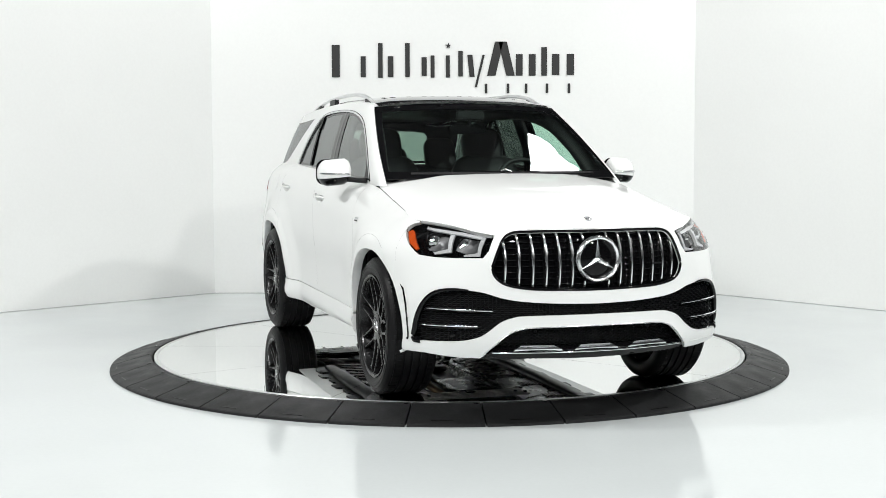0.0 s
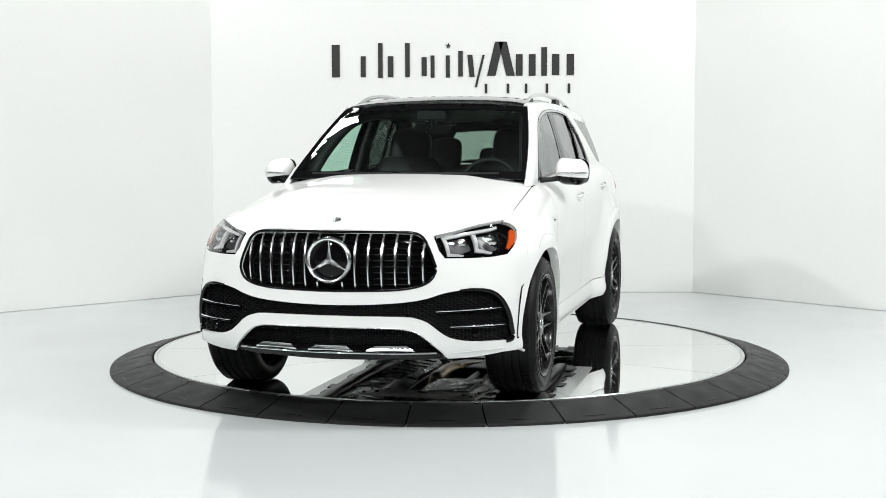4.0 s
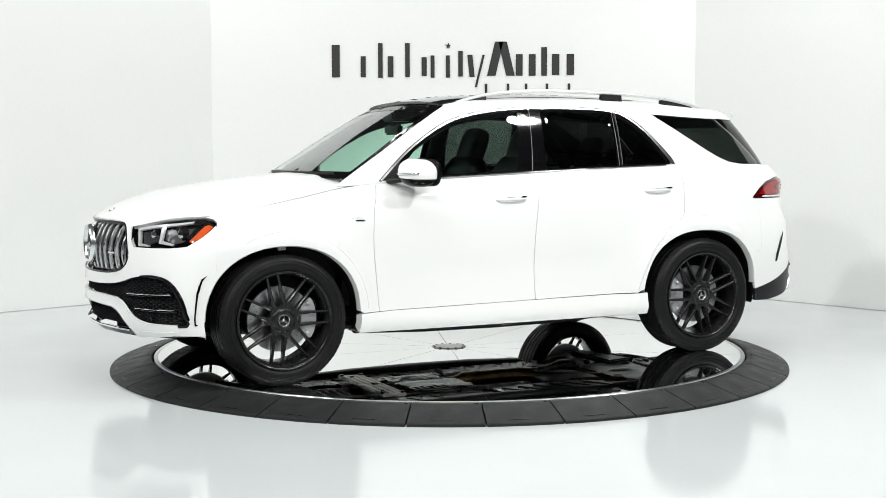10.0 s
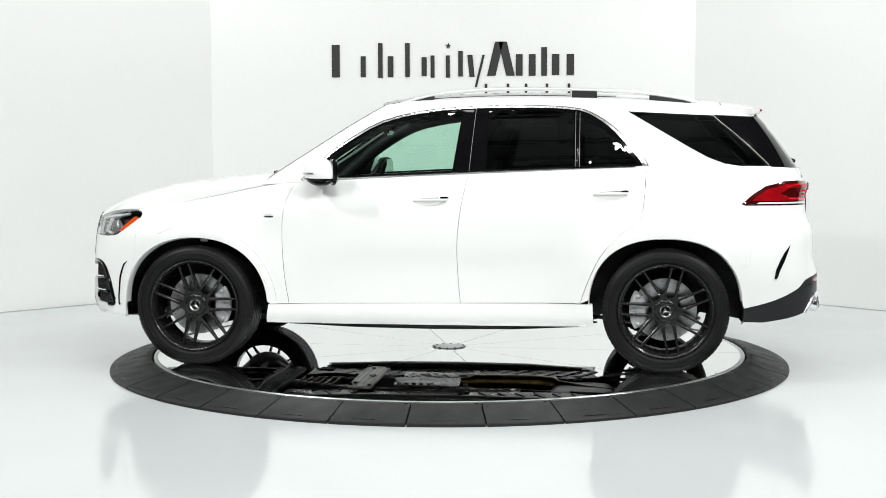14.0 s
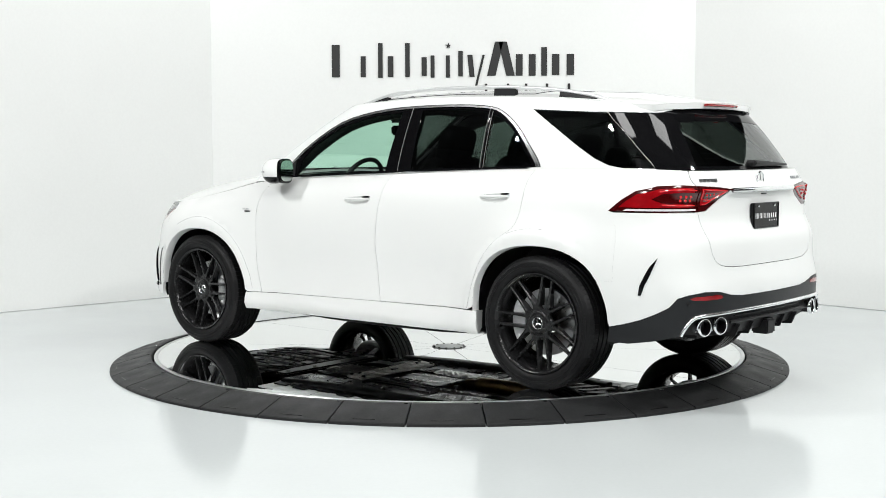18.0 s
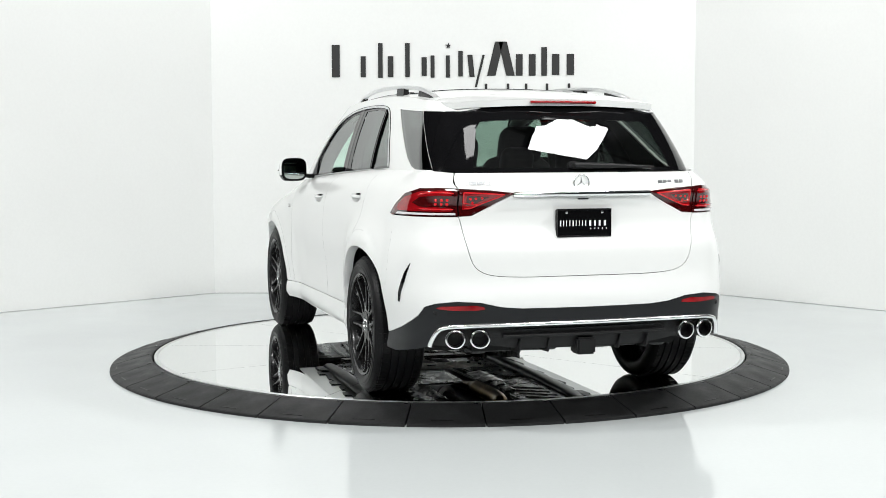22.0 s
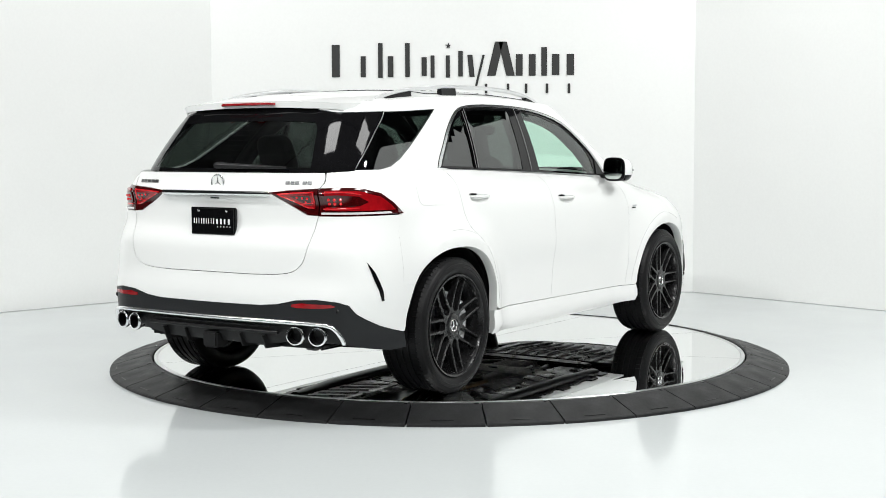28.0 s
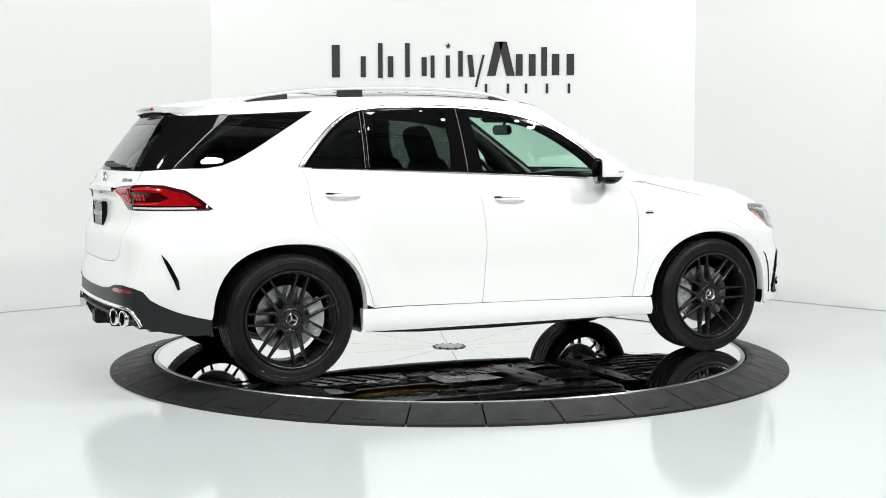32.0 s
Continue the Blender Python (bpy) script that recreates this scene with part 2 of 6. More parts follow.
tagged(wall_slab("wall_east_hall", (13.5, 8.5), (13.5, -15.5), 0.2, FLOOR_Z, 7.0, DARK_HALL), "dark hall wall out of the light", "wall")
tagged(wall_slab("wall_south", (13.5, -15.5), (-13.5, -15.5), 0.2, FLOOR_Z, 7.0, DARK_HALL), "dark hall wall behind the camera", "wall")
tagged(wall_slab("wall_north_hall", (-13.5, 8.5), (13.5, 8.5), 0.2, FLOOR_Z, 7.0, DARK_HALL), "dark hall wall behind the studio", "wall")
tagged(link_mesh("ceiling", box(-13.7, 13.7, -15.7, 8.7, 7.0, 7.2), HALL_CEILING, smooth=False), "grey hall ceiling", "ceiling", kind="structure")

# ---------------------------------------------------------------- the turntable
DISC_R, RAMP_R = 2.0306, 2.3194
ramp = thing("turntable_ramp", "ring of black rubber ramp segments round the mirror disc", "ramp", pose(0, 0, 0))
RAMP_COUNT = 34


def ramp_segment():
    bm = bmesh.new()
    step = 2 * math.pi / RAMP_COUNT
    gap = 0.0022
    n = 6
    rows = []
    for k in range(n + 1):
        a = -step / 2 + gap + (step - 2 * gap) * k / n
        rows.append([bm.verts.new((r * math.cos(a), r * math.sin(a), z)) for r, z in
                     ((DISC_R + 0.012, FLOOR_Z), (DISC_R + 0.012, -0.001), (DISC_R + 0.02, 0.003), (DISC_R + 0.05, 0.002),
                      (RAMP_R - 0.010, -0.060), (RAMP_R - 0.002, -0.0645), (RAMP_R, FLOOR_Z))])
    for a, b in zip(rows, rows[1:]):
        for i in range(len(a) - 1):
            bm.faces.new((a[i], b[i], b[i + 1], a[i + 1]))
    bm.faces.new(rows[0][::-1])
    bm.faces.new(rows[-1])
    bmesh.ops.recalc_face_normals(bm, faces=bm.faces)
    return bm


seg_mesh = link_mesh("ramp_segment", ramp_segment(), RUBBER_RAMP, ramp, smooth=False)
RAMP_TURN = -90.43
bolt_bm = lathe([(0, 0.003), (0.010, 0.003), (0.015, 0.0015), (0.016, -0.004)], 12)
slot_bm = box(-0.003, 0.003, -0.062, 0.062, -0.003, 0.0005)
bolt_data = link_mesh("bolt", bolt_bm, GLOSS_BLACK, seg_mesh)
bolt_data.matrix_local = pose(DISC_R + 0.035, 0.165, 0.0005)
slot_data = link_mesh("label_bar", slot_bm, UNDER_BLACK, seg_mesh, smooth=False)
slot_data.matrix_local = pose(RAMP_R - 0.045, -0.02, -0.049, 0, 11.5, 0)
seg_mesh.matrix_local = pose(0, 0, 0, 0, 0, RAMP_TURN)
for k in range(1, RAMP_COUNT):
    copy_thing(seg_mesh, pose(0, 0, 0, 0, 0, RAMP_TURN + 360 / RAMP_COUNT * k))

disc = thing("turntable_disc", "round mirror-polished turntable disc in sectors with a bolted hub", "turntable", pose(0, 0, 0))
DISC_SECTORS = 10
HUB_R = 0.121


def disc_sector():
    bm = bmesh.new()
    step = 2 * math.pi / DISC_SECTORS
    n = 16
    ins, outs, insb, outsb = [], [], [], []
    for k in range(n + 1):
        f = -0.5 + k / n
        for r, top, low in ((HUB_R, ins, insb), (DISC_R - 0.028, outs, outsb)):
            a = f * (step - 2 * 0.0016 / r)
            top.append(bm.verts.new((r * math.cos(a), r * math.sin(a), 0.0)))
            low.append(bm.verts.new((r * math.cos(a), r * math.sin(a), -0.02)))
    bm.faces.new(ins[::-1] + outs)
    bm.faces.new(outsb[::-1] + insb)
    for k in range(n):
        bm.faces.new((outs[k], outsb[k], outsb[k + 1], outs[k + 1]))
        bm.faces.new((ins[k + 1], insb[k + 1], insb[k], ins[k]))
    bm.faces.new((ins[0], insb[0], outsb[0], outs[0]))
    bm.faces.new((outs[-1], outsb[-1], insb[-1], ins[-1]))
    bmesh.ops.recalc_face_normals(bm, faces=bm.faces)
    return bm


DISC_TURN = 52.3
sector = link_mesh("mirror_panel", disc_sector(), MIRROR_STEEL, disc, smooth=False)
sector.matrix_local = pose(0, 0, 0, 0, 0, DISC_TURN)
for k in range(1, DISC_SECTORS):
    copy_thing(sector, pose(0, 0, 0, 0, 0, DISC_TURN + 360 / DISC_SECTORS * k))
part("rim_ring", lathe([(DISC_R - 0.026, -0.03), (DISC_R - 0.026, 0.001), (DISC_R - 0.002, 0.001), (DISC_R, -0.002), (DISC_R, -0.03)], 160), BRUSHED, disc, "thin brushed metal rim", False)
part("base_plate", lathe([(0.0, -0.03), (DISC_R - 0.03, -0.03), (DISC_R - 0.03, -0.09), (0.0, -0.09)], 96), SATIN_BLACK, disc, smooth=False)
part("hub_plate", lathe([(0.0, 0.004), (HUB_R - 0.006, 0.004), (HUB_R - 0.002, 0.002), (HUB_R - 0.002, -0.02), (0.0, -0.02)], 64), BRUSHED, disc, "round brushed hub plate", False)
hub_bolt = part("hub_bolt", lathe([(0, 0.006), (0.0055, 0.006), (0.008, 0.004), (0.008, 0.0)], 10), SATIN_BLACK, disc, smooth=False)
hub_bolt.matrix_local = pose(0.108, 0, 0.002)
for k in range(1, 12):
    copy_thing(hub_bolt, pose(0.108 * math.cos(k * math.pi / 6), 0.108 * math.sin(k * math.pi / 6), 0.002))


# ---------------------------------------------------------------- shape of the car
def curve(xs, ys):
    """A smooth curve through a few heights (monotone cubic)."""
    xs, ys = np.array(xs, float), np.array(ys, float)
    h, d = np.diff(xs), np.diff(ys) / np.diff(xs)
    m = np.concatenate([[d[0]], np.where(d[:-1] * d[1:] > 0, 2 * d[:-1] * d[1:] / (d[:-1] + d[1:] + 1e-12 * np.sign(d[:-1] + d[1:] + 1e-30)), 0), [d[-1]]])

    def f(x):
        x = min(max(x, xs[0]), xs[-1])
        i = min(int(np.searchsorted(xs, x, side="right")) - 1, len(h) - 1)
        i = max(i, 0)
        t = (x - xs[i]) / h[i]
        return float((2 * t ** 3 - 3 * t * t + 1) * ys[i] + (t ** 3 - 2 * t * t + t) * h[i] * m[i] + (-2 * t ** 3 + 3 * t * t) * ys[i + 1] + (t ** 3 - t * t) * h[i] * m[i + 1])
    return f


NOSE_S, TAIL_S = 1.70, -1.85       # where the flanks end and the rounded ends begin
Q_FRONT, Q_REAR = NOSE_S + 0.9, TAIL_S - 0.9
belt = curve([-2.4, -1.36, -0.26, 0.35, 0.89, 1.05, 1.4, 1.9, 2.1, 2.45], [1.275, 1.268, 1.228, 1.202, 1.172, 1.160, 1.092, 1.005, 0.985, 0.96])
low_width = curve([0.26, 0.34, 0.40, 0.46, 0.60, 0.80, 1.0, 1.3], [0.875, 0.912, 0.902, 0.905, 0.922, 0.932, 0.934, 0.934])
shoulder = curve([-0.02, 0.0, 0.03, 0.07, 0.13, 0.22, 0.5], [0.150, 0.132, 0.088, 0.048, 0.022, 0.006, 0.0])
nose_x = curve([0.26, 0.32, 0.40, 0.58, 0.80, 0.92, 0.97, 1.02], [2.38, 2.45, 2.475, 2.478, 2.468, 2.445, 2.415, 2.36])
tail_x = curve([0.28, 0.36, 0.45, 0.60, 0.72, 0.86, 1.0, 1.10, 1.155, 1.20, 1.30], [-2.36, -2.43, -2.455, -2.455, -2.43, -2.425, -2.375, -2.372, -2.39, -2.355, -2.33])


def bump(d, r0, r1):
    """1 inside r0, 0 outside r1, smooth between."""
    t = min(max((r1 - d) / (r1 - r0), 0.0), 1.0)
    return t * t * (3 - 2 * t)


CREASE = {True: 0.515, False: 0.537}      # radius of the flares round the arches


def half_width(x, z):
    """Half the body's width at a place on the flank."""
    w = low_width(z) - shoulder(belt(x) - z)
    for ax, add in ((FRONT_AXLE - 0.015, 0.045), (REAR_AXLE + 0.015, 0.048)):
        d = math.hypot(x - ax, (z - 0.385))
        w += add * bump(d, 0.46, 0.74) * bump(z, 0.88, 1.1)
        w += 0.010 * bump(d, CREASE[ax > 0] - 0.006, CREASE[ax > 0] + 0.008) * (bump(x, 1.50, 1.68) if ax > 0 else bump(-x, 1.62, 1.83))
        w += 0.014 * bump(abs(x - ax), 0.1, 0.95) * bump(abs(z - 0.9), 0.0, 0.25)
    # the doors are drawn in above the sill
    w -= 0.016 * bump(abs(x + 0.05), 0.55, 1.0) * bump(abs(z - 0.62), 0.0, 0.2)
    if x < -0.9:
        w -= 0.012 * bump(abs(x + 2.0), 0.0, 0.6)
    return w


def body(q, z):
    """The lower body's skin: q runs along the flank (there it is x) and round both ends to their middle."""
    if TAIL_S <= q <= NOSE_S:
        return Vector((q, half_width(q, z), z))
    if q > NOSE_S:
        f = min(max(1 - (q - NOSE_S) / 0.9, 0.0), 1.0)
        w = half_width(NOSE_S, z)
        k = min(max((z - 0.45) / 0.5, 0.0), 1.0)
        n, m, c, end, s = 14 - 6 * k, 3.0 - 1.4 * k, 0.36 + 0.06 * k, nose_x(z), NOSE_S
    else:
        f = min(max(1 - (TAIL_S - q) / 0.9, 0.0), 1.0)
        w = half_width(TAIL_S, z)
        n, m, c, end, s = 11.0, 1.9, 0.10, -tail_x(z), -TAIL_S
    y = w * math.sin(f * math.pi / 2)
    x = s + (end - c * y * y - s) * max(0.0, 1 - (y / w) ** n) ** (1 / m)
    return Vector((x if q > 0 else -x, y, z))


def qf(y, z):
    """q of the place at y on the front end."""
    return NOSE_S + 0.9 * (1 - math.asin(min(y / half_width(NOSE_S, z), 1.0)) / (math.pi / 2))


def qr(y, z):
    """q of the place at y on the rear end."""
    return TAIL_S - 0.9 * (1 - math.asin(min(y / half_width(TAIL_S, z), 1.0)) / (math.pi / 2))


def qx(x, z):
    """q of the place at x on the flank or on the corners."""
    if TAIL_S <= x <= NOSE_S:
        return x
    lo, hi = (NOSE_S, Q_FRONT) if x > 0 else (TAIL_S, Q_REAR)
    for _ in range(40):
        mid = (lo + hi) / 2
        if (body(mid, z).x < x) == (x > 0):
            lo = mid
        else:
            hi = mid
    return lo


S_ = lambda pts: [(qx(x, z), z) for x, z in pts]
F_ = lambda pts: [(qf(y, z), z) for y, z in pts]
R_ = lambda pts: [(qr(y, z), z) for y, z in pts]

# the glasshouse above the belt, in the same way
screen_x = curve([1.15, 1.24, 1.37, 1.53, 1.66, 1.72], [1.275, 1.140, 0.930, 0.670, 0.440, 0.32])
back_x = curve([1.2, 1.27, 1.45, 1.60, 1.70], [-2.36, -2.325, -2.20, -2.075, -1.97])
glass_width = lambda z: 0.7360 - 0.3044 * (z - 1.45) - 0.2978 * (z - 1.45) ** 2
g_nose = lambda z: screen_x(z) - 0.20
g_tail = lambda z: back_x(z) + 0.34


def upper(q, z):
    w, a, b = glass_width(z), g_nose(z), g_tail(z)
    if b <= q <= a:
        return Vector((q, w, z))
    if q > a:
        f, end, n, m, c, s = 1 - (q - a) / 0.9, screen_x(z), 24.0, 3.0, 0.18, a
    else:
        f, end, n, m, c, s = 1 - (b - q) / 0.9, -back_x(z), 6.0, 1.5, 0.10, -b
    f = min(max(f, 0.0), 1.0)
    y = w * math.sin(f * math.pi / 2)
    x = s + (end - c * y * y - s) * max(0.0, 1 - (y / w) ** n) ** (1 / m)
    return Vector((x if q > a else -x, y, z))


def ux(x, z):
    a, b = g_nose(z), g_tail(z)
    if b <= x <= a:
        return x
    lo, hi = (a, a + 0.9) if x > 0 else (b, b - 0.9)
    for _ in range(40):
        mid = (lo + hi) / 2
        if (upper(mid, z).x < x) == (x > 0):
            lo = mid
        else:
            hi = mid
    return lo


def uf(y, z):
    return g_nose(z) + 0.9 * (1 - math.asin(min(y / glass_width(z), 1.0)) / (math.pi / 2))


def ur(y, z):
    return g_tail(z) - 0.9 * (1 - math.asin(min(y / glass_width(z), 1.0)) / (math.pi / 2))


US_ = lambda pts: [(ux(x, z), z) for x, z in pts]
UF_ = lambda pts: [(uf(y, z), z) for y, z in pts]
UR_ = lambda pts: [(ur(y, z), z) for y, z in pts]

hood_mid = curve([1.0, 1.13, 1.54, 1.94, 2.25, 2.40, 2.47], [1.245, 1.238, 1.200, 1.142, 1.048, 0.985, 0.945])
roof_mid = curve([-2.25, -2.1, -1.7, -1.1, -0.5, 0.1, 0.3, 0.45], [1.620, 1.652, 1.708, 1.750, 1.763, 1.745, 1.720, 1.688])


nose_plan = curve([0.0, 0.2, 0.4, 0.53, 0.65, 0.75, 0.80], [body(qf(y, 0.97), 0.97).x for y in (0.0, 0.2, 0.4, 0.53, 0.65, 0.75, 0.80)])
hood_lip = curve([0.0, 0.36, 0.46, 0.53, 0.65, 0.78, 0.9], [0.971, 0.969, 0.955, 0.943, 0.970, 0.993, 1.005])


def hood(x, y):
    """The bonnet: crowned, with soft ridges, rolled down to the nose."""
    u = min(abs(y) / 0.80, 1.15)
    rise = 0.004 * bump(abs(abs(y) - 0.42), 0.0, 0.16) * bump(abs(x - 1.5), 0.4, 0.9)
    base = lambda xx: hood_mid(xx) - (hood_mid(xx) - belt(xx) - 0.004) * u ** 2.6
    d = max(0.0, nose_plan(abs(y)) - x)
    k = max(0.0, 1 - d / 0.28) ** 2
    return Vector((x, y, base(x) + rise - k * (base(min(nose_plan(abs(y)), 2.46)) - hood_lip(abs(y)))))


def roof(x, y):
    u = abs(y) / 0.66
    return Vector((x, y, roof_mid(x) - 0.030 * u ** 2 - 0.030 * u ** 6))


from mathutils.geometry import delaunay_2d_cdt


def inside(poly, pts):
    """Which points lie inside a closed outline."""
    poly, pts = np.array(poly), np.array(pts)
    hit = np.zeros(len(pts), bool)
    x, y = pts[:, 0], pts[:, 1]
    j = len(poly) - 1
    for i in range(len(poly)):
        (xi, yi), (xj, yj) = poly[i], poly[j]
        if yi != yj:
            hit ^= ((yi > y) != (yj > y)) & (x < (xj - xi) * (y - yi) / (yj - yi) + xi)
        j = i
    return hit


def dense(poly, step):
    out = []
    for i, a in enumerate(poly):
        b = poly[(i + 1) % len(poly)]
        n = max(1, int(math.ceil(math.hypot(b[0] - a[0], b[1] - a[1]) / step)))
        out += [(a[0] + (b[0] - a[0]) * k / n, a[1] + (b[1] - a[1]) * k / n) for k in range(n)]
    return out


def dense_open(line, step):
    """Points along an open line."""
    out = []
    for a, b in zip(line, line[1:]):
        n = max(1, int(math.ceil(math.hypot(b[0] - a[0], b[1] - a[1]) / step)))
        out += [(a[0] + (b[0] - a[0]) * k / n, a[1] + (b[1] - a[1]) * k / n) for k in range(n)]
    return out + [line[-1]]


def skin(poly, surf, holes=(), step=0.04, thick=0.018, side=1, both=False, lift=0.0, lines=()):
    """A sheet of bodywork: an outline (with holes) in the coordinates of surf, meshed, laid on surf and
    given folded-in edges. side -1 mirrors it; both makes it one sheet over the car's middle; lines are creases along which its edges run."""
    loops = [dense(poly, step)] + [dense(h, step) for h in holes]
    pts, edges = [], []
    for lp in loops:
        k = len(pts)
        pts += lp
        edges += [(k + i, k + (i + 1) % len(lp)) for i in range(len(lp))]
    for line in lines:
        pts_in = np.array(line)
        ok = inside(loops[0], pts_in)
        ok &= np.array([min(math.hypot(u - a, v - b) for a, b in loops[0]) > 0.006 for u, v in line])
        for i, (p, good) in enumerate(zip(line, ok)):
            if good:
                if i and ok[i - 1]:
                    edges.append((len(pts) - 1, len(pts)))
                pts.append(p)
    lo, hi = np.min(loops[0], axis=0), np.max(loops[0], axis=0)
    grid = [(u, v) for i, u in enumerate(np.arange(lo[0] + step / 2, hi[0], step)) for v in np.arange(lo[1] + step / 2, hi[1], step)]
    if grid:
        g = np.array(grid)
        keep = inside(loops[0], g)
        for h in loops[1:]:
            keep &= ~inside(h, g)
        border = np.array(pts)
        g = g[keep]
        if len(g):
            far = np.array([np.min((border[:, 0] - u) ** 2 + (border[:, 1] - v) ** 2) > (0.45 * step) ** 2 for u, v in g])
            pts = pts + [tuple(p) for p in g[far]]
    vs, _, fs, *_ = delaunay_2d_cdt([Vector(p) for p in pts], edges, [], 0, 1e-6)
    cents = np.array([[(vs[f[0]].x + vs[f[1]].x + vs[f[2]].x) / 3, (vs[f[0]].y + vs[f[1]].y + vs[f[2]].y) / 3] for f in fs])
    keep = inside(loops[0], cents)
    for h in loops[1:]:
        keep &= ~inside(h, cents)
    bm = bmesh.new()
    verts = {}

    def vert(i):
        if i not in verts:
            verts[i] = bm.verts.new(surf(vs[i].x, vs[i].y))
        return verts[i]

    for f, ok in zip(fs, keep):
        if ok:
            try:
                bm.faces.new([vert(i) for i in f])
            except ValueError:
                pass
    if both:
        for v in bm.verts:
            if abs(v.co.y) < 0.0175:
                v.co.y = 0.0
        geom = bmesh.ops.duplicate(bm, geom=list(bm.verts) + list(bm.faces))["geom"]
        for v in [g for g in geom if isinstance(g, bmesh.types.BMVert)]:
            v.co.y = -v.co.y
        bmesh.ops.remove_doubles(bm, verts=bm.verts, dist=0.0008)
    elif side < 0:
        for v in bm.verts:
            v.co.y = -v.co.y
    bmesh.ops.recalc_face_normals(bm, faces=bm.faces)
    # outward is away from the car's core line
    score = sum(f.normal.dot(f.calc_center_median() - Vector((max(-1.2, min(1.2, f.calc_center_median().x)), 0, 0.75))) * f.calc_area() for f in bm.faces)
    if score < 0:
        bmesh.ops.reverse_faces(bm, faces=bm.faces)
    bm.normal_update()
    if lift:
        for v in bm.verts:
            v.co += v.normal * lift
    if thick:
        rim = [e for e in bm.edges if len(e.link_faces) == 1]
        top, low = {}, {}
        nrm = {v: v.normal.copy() for e in rim for v in e.verts}
        new_faces = []
        for e in rim:
            a, b = e.verts
            f = e.link_faces[0]
            order = [l.vert for l in f.loops]
            if order[(order.index(a) + 1) % len(order)] != b:
                a, b = b, a
            for v in (a, b):
                if v not in top:
                    n = nrm[v]
                    top[v] = bm.verts.new(v.co - n * 0.0005)
                    low[v] = bm.verts.new(v.co - n * thick)
            new_faces.append((top[b], top[a], low[a], low[b]))
        for f in new_faces:
            bm.faces.new(f)
    return bm


# ---------------------------------------------------------------- the car
car = thing("car", "white five-door luxury SUV with black alloy wheels, parked on the turntable", "car", pose(0, 0, 0))


def arc(cx_, cz, r, a0, a1, n=14):
    return [(cx_ + r * math.cos(radians(a0 + (a1 - a0) * k / n)), cz + r * math.sin(radians(a0 + (a1 - a0) * k / n))) for k in range(n + 1)]


def arch(cx_, cz, wide, high, power, a0, a1, n=14, grow=0.0):
    """Points along a wheel arch between two angles."""
    pts = []
    for k in range(n + 1):
        c, s = math.cos(radians(a0 + (a1 - a0) * k / n)), math.sin(radians(a0 + (a1 - a0) * k / n))
        r = ((abs(c) / wide) ** power + (abs(s) / high) ** power) ** (-1 / power) + grow
        pts.append((cx_ + r * c, cz + r * s))
    return pts


G = 0.0015      # half a shut line
# wheel arches: middle, half width, height, power of the rounded outline
FA, RA = (1.530, 0.385, 0.476, 0.443, 2.2), (-1.456, 0.385, 0.471, 0.451, 2.4)
front_seam = smooth_line([(0.919, 0.404), (0.942, 0.57), (0.958, 0.80), (0.950, 1.00), (0.915, 1.12), (0.888, 1.170)], 4)
b_seam = smooth_line([(-0.183, 0.418), (-0.170, 0.56), (-0.163, 0.78), (-0.182, 0.98), (-0.210, 1.14), (-0.222, 1.226)], 4)
c_seam = smooth_line([(-0.935, 0.428), (-0.985, 0.57), (-1.066, 0.735), (-1.18, 0.86), (-1.290, 0.935), (-1.322, 1.05), (-1.338, 1.266)], 4)
shift = lambda pts, d: [(x + d, z) for x, z in pts]
belt_line = lambda x0, x1, n=10, d=0.0: [(x0 + (x1 - x0) * k / n, belt(x0 + (x1 - x0) * k / n) + d) for k in range(n + 1)]
SIDES = (1, -1)

# outlines, in the skin's own coordinates
headlight_line = F_([(0.53, 0.940), (0.65, 0.968), (0.78, 0.990)]) + S_([(2.00, 0.990), (1.955, 0.992), (1.922, 0.986), (1.908, 0.970), (1.918, 0.948), (1.95, 0.922), (2.0, 0.885), (2.085, 0.832)]) + F_([(0.80, 0.823), (0.70, 0.821), (0.585, 0.823), (0.555, 0.86)])
tail_outer = R_([(0.668, 1.182), (0.75, 1.188)]) + S_([(-2.17, 1.184), (-2.06, 1.156), (-1.98, 1.105), (-1.91, 1.045), (-2.10, 1.041)]) + R_([(0.80, 1.041), (0.668, 1.041)])
tail_inner = R_([(0.372, 1.160), (0.50, 1.170), (0.660, 1.181), (0.660, 1.042), (0.60, 1.046), (0.50, 1.095)])
grille_line = F_(smooth_line([(0.0, 0.960), (0.20, 0.960), (0.36, 0.958), (0.44, 0.950), (0.482, 0.920), (0.512, 0.86), (0.531, 0.812), (0.543, 0.765), (0.522, 0.715), (0.47, 0.683), (0.38, 0.666), (0.28, 0.660), (0.0, 0.655)], 3))
intake_line = F_(smooth_line([(0.0, 0.583), (0.22, 0.588), (0.41, 0.601), (0.51, 0.620), (0.58, 0.643), (0.66, 0.657), (0.74, 0.660), (0.81, 0.642), (0.855, 0.595), (0.883, 0.52), (0.897, 0.43), (0.897, 0.392), (0.875, 0.384), (0.71, 0.386), (0.622, 0.408), (0.57, 0.44), (0.51, 0.49), (0.45, 0.514), (0.37, 0.524), (0.0, 0.527)], 3))
mesh_line = F_(smooth_line([(0.0, 0.468), (0.33, 0.464), (0.42, 0.452), (0.47, 0.430), (0.53, 0.378), (0.585, 0.312), (0.52, 0.296), (0.30, 0.288), (0.0, 0.286)], 3))
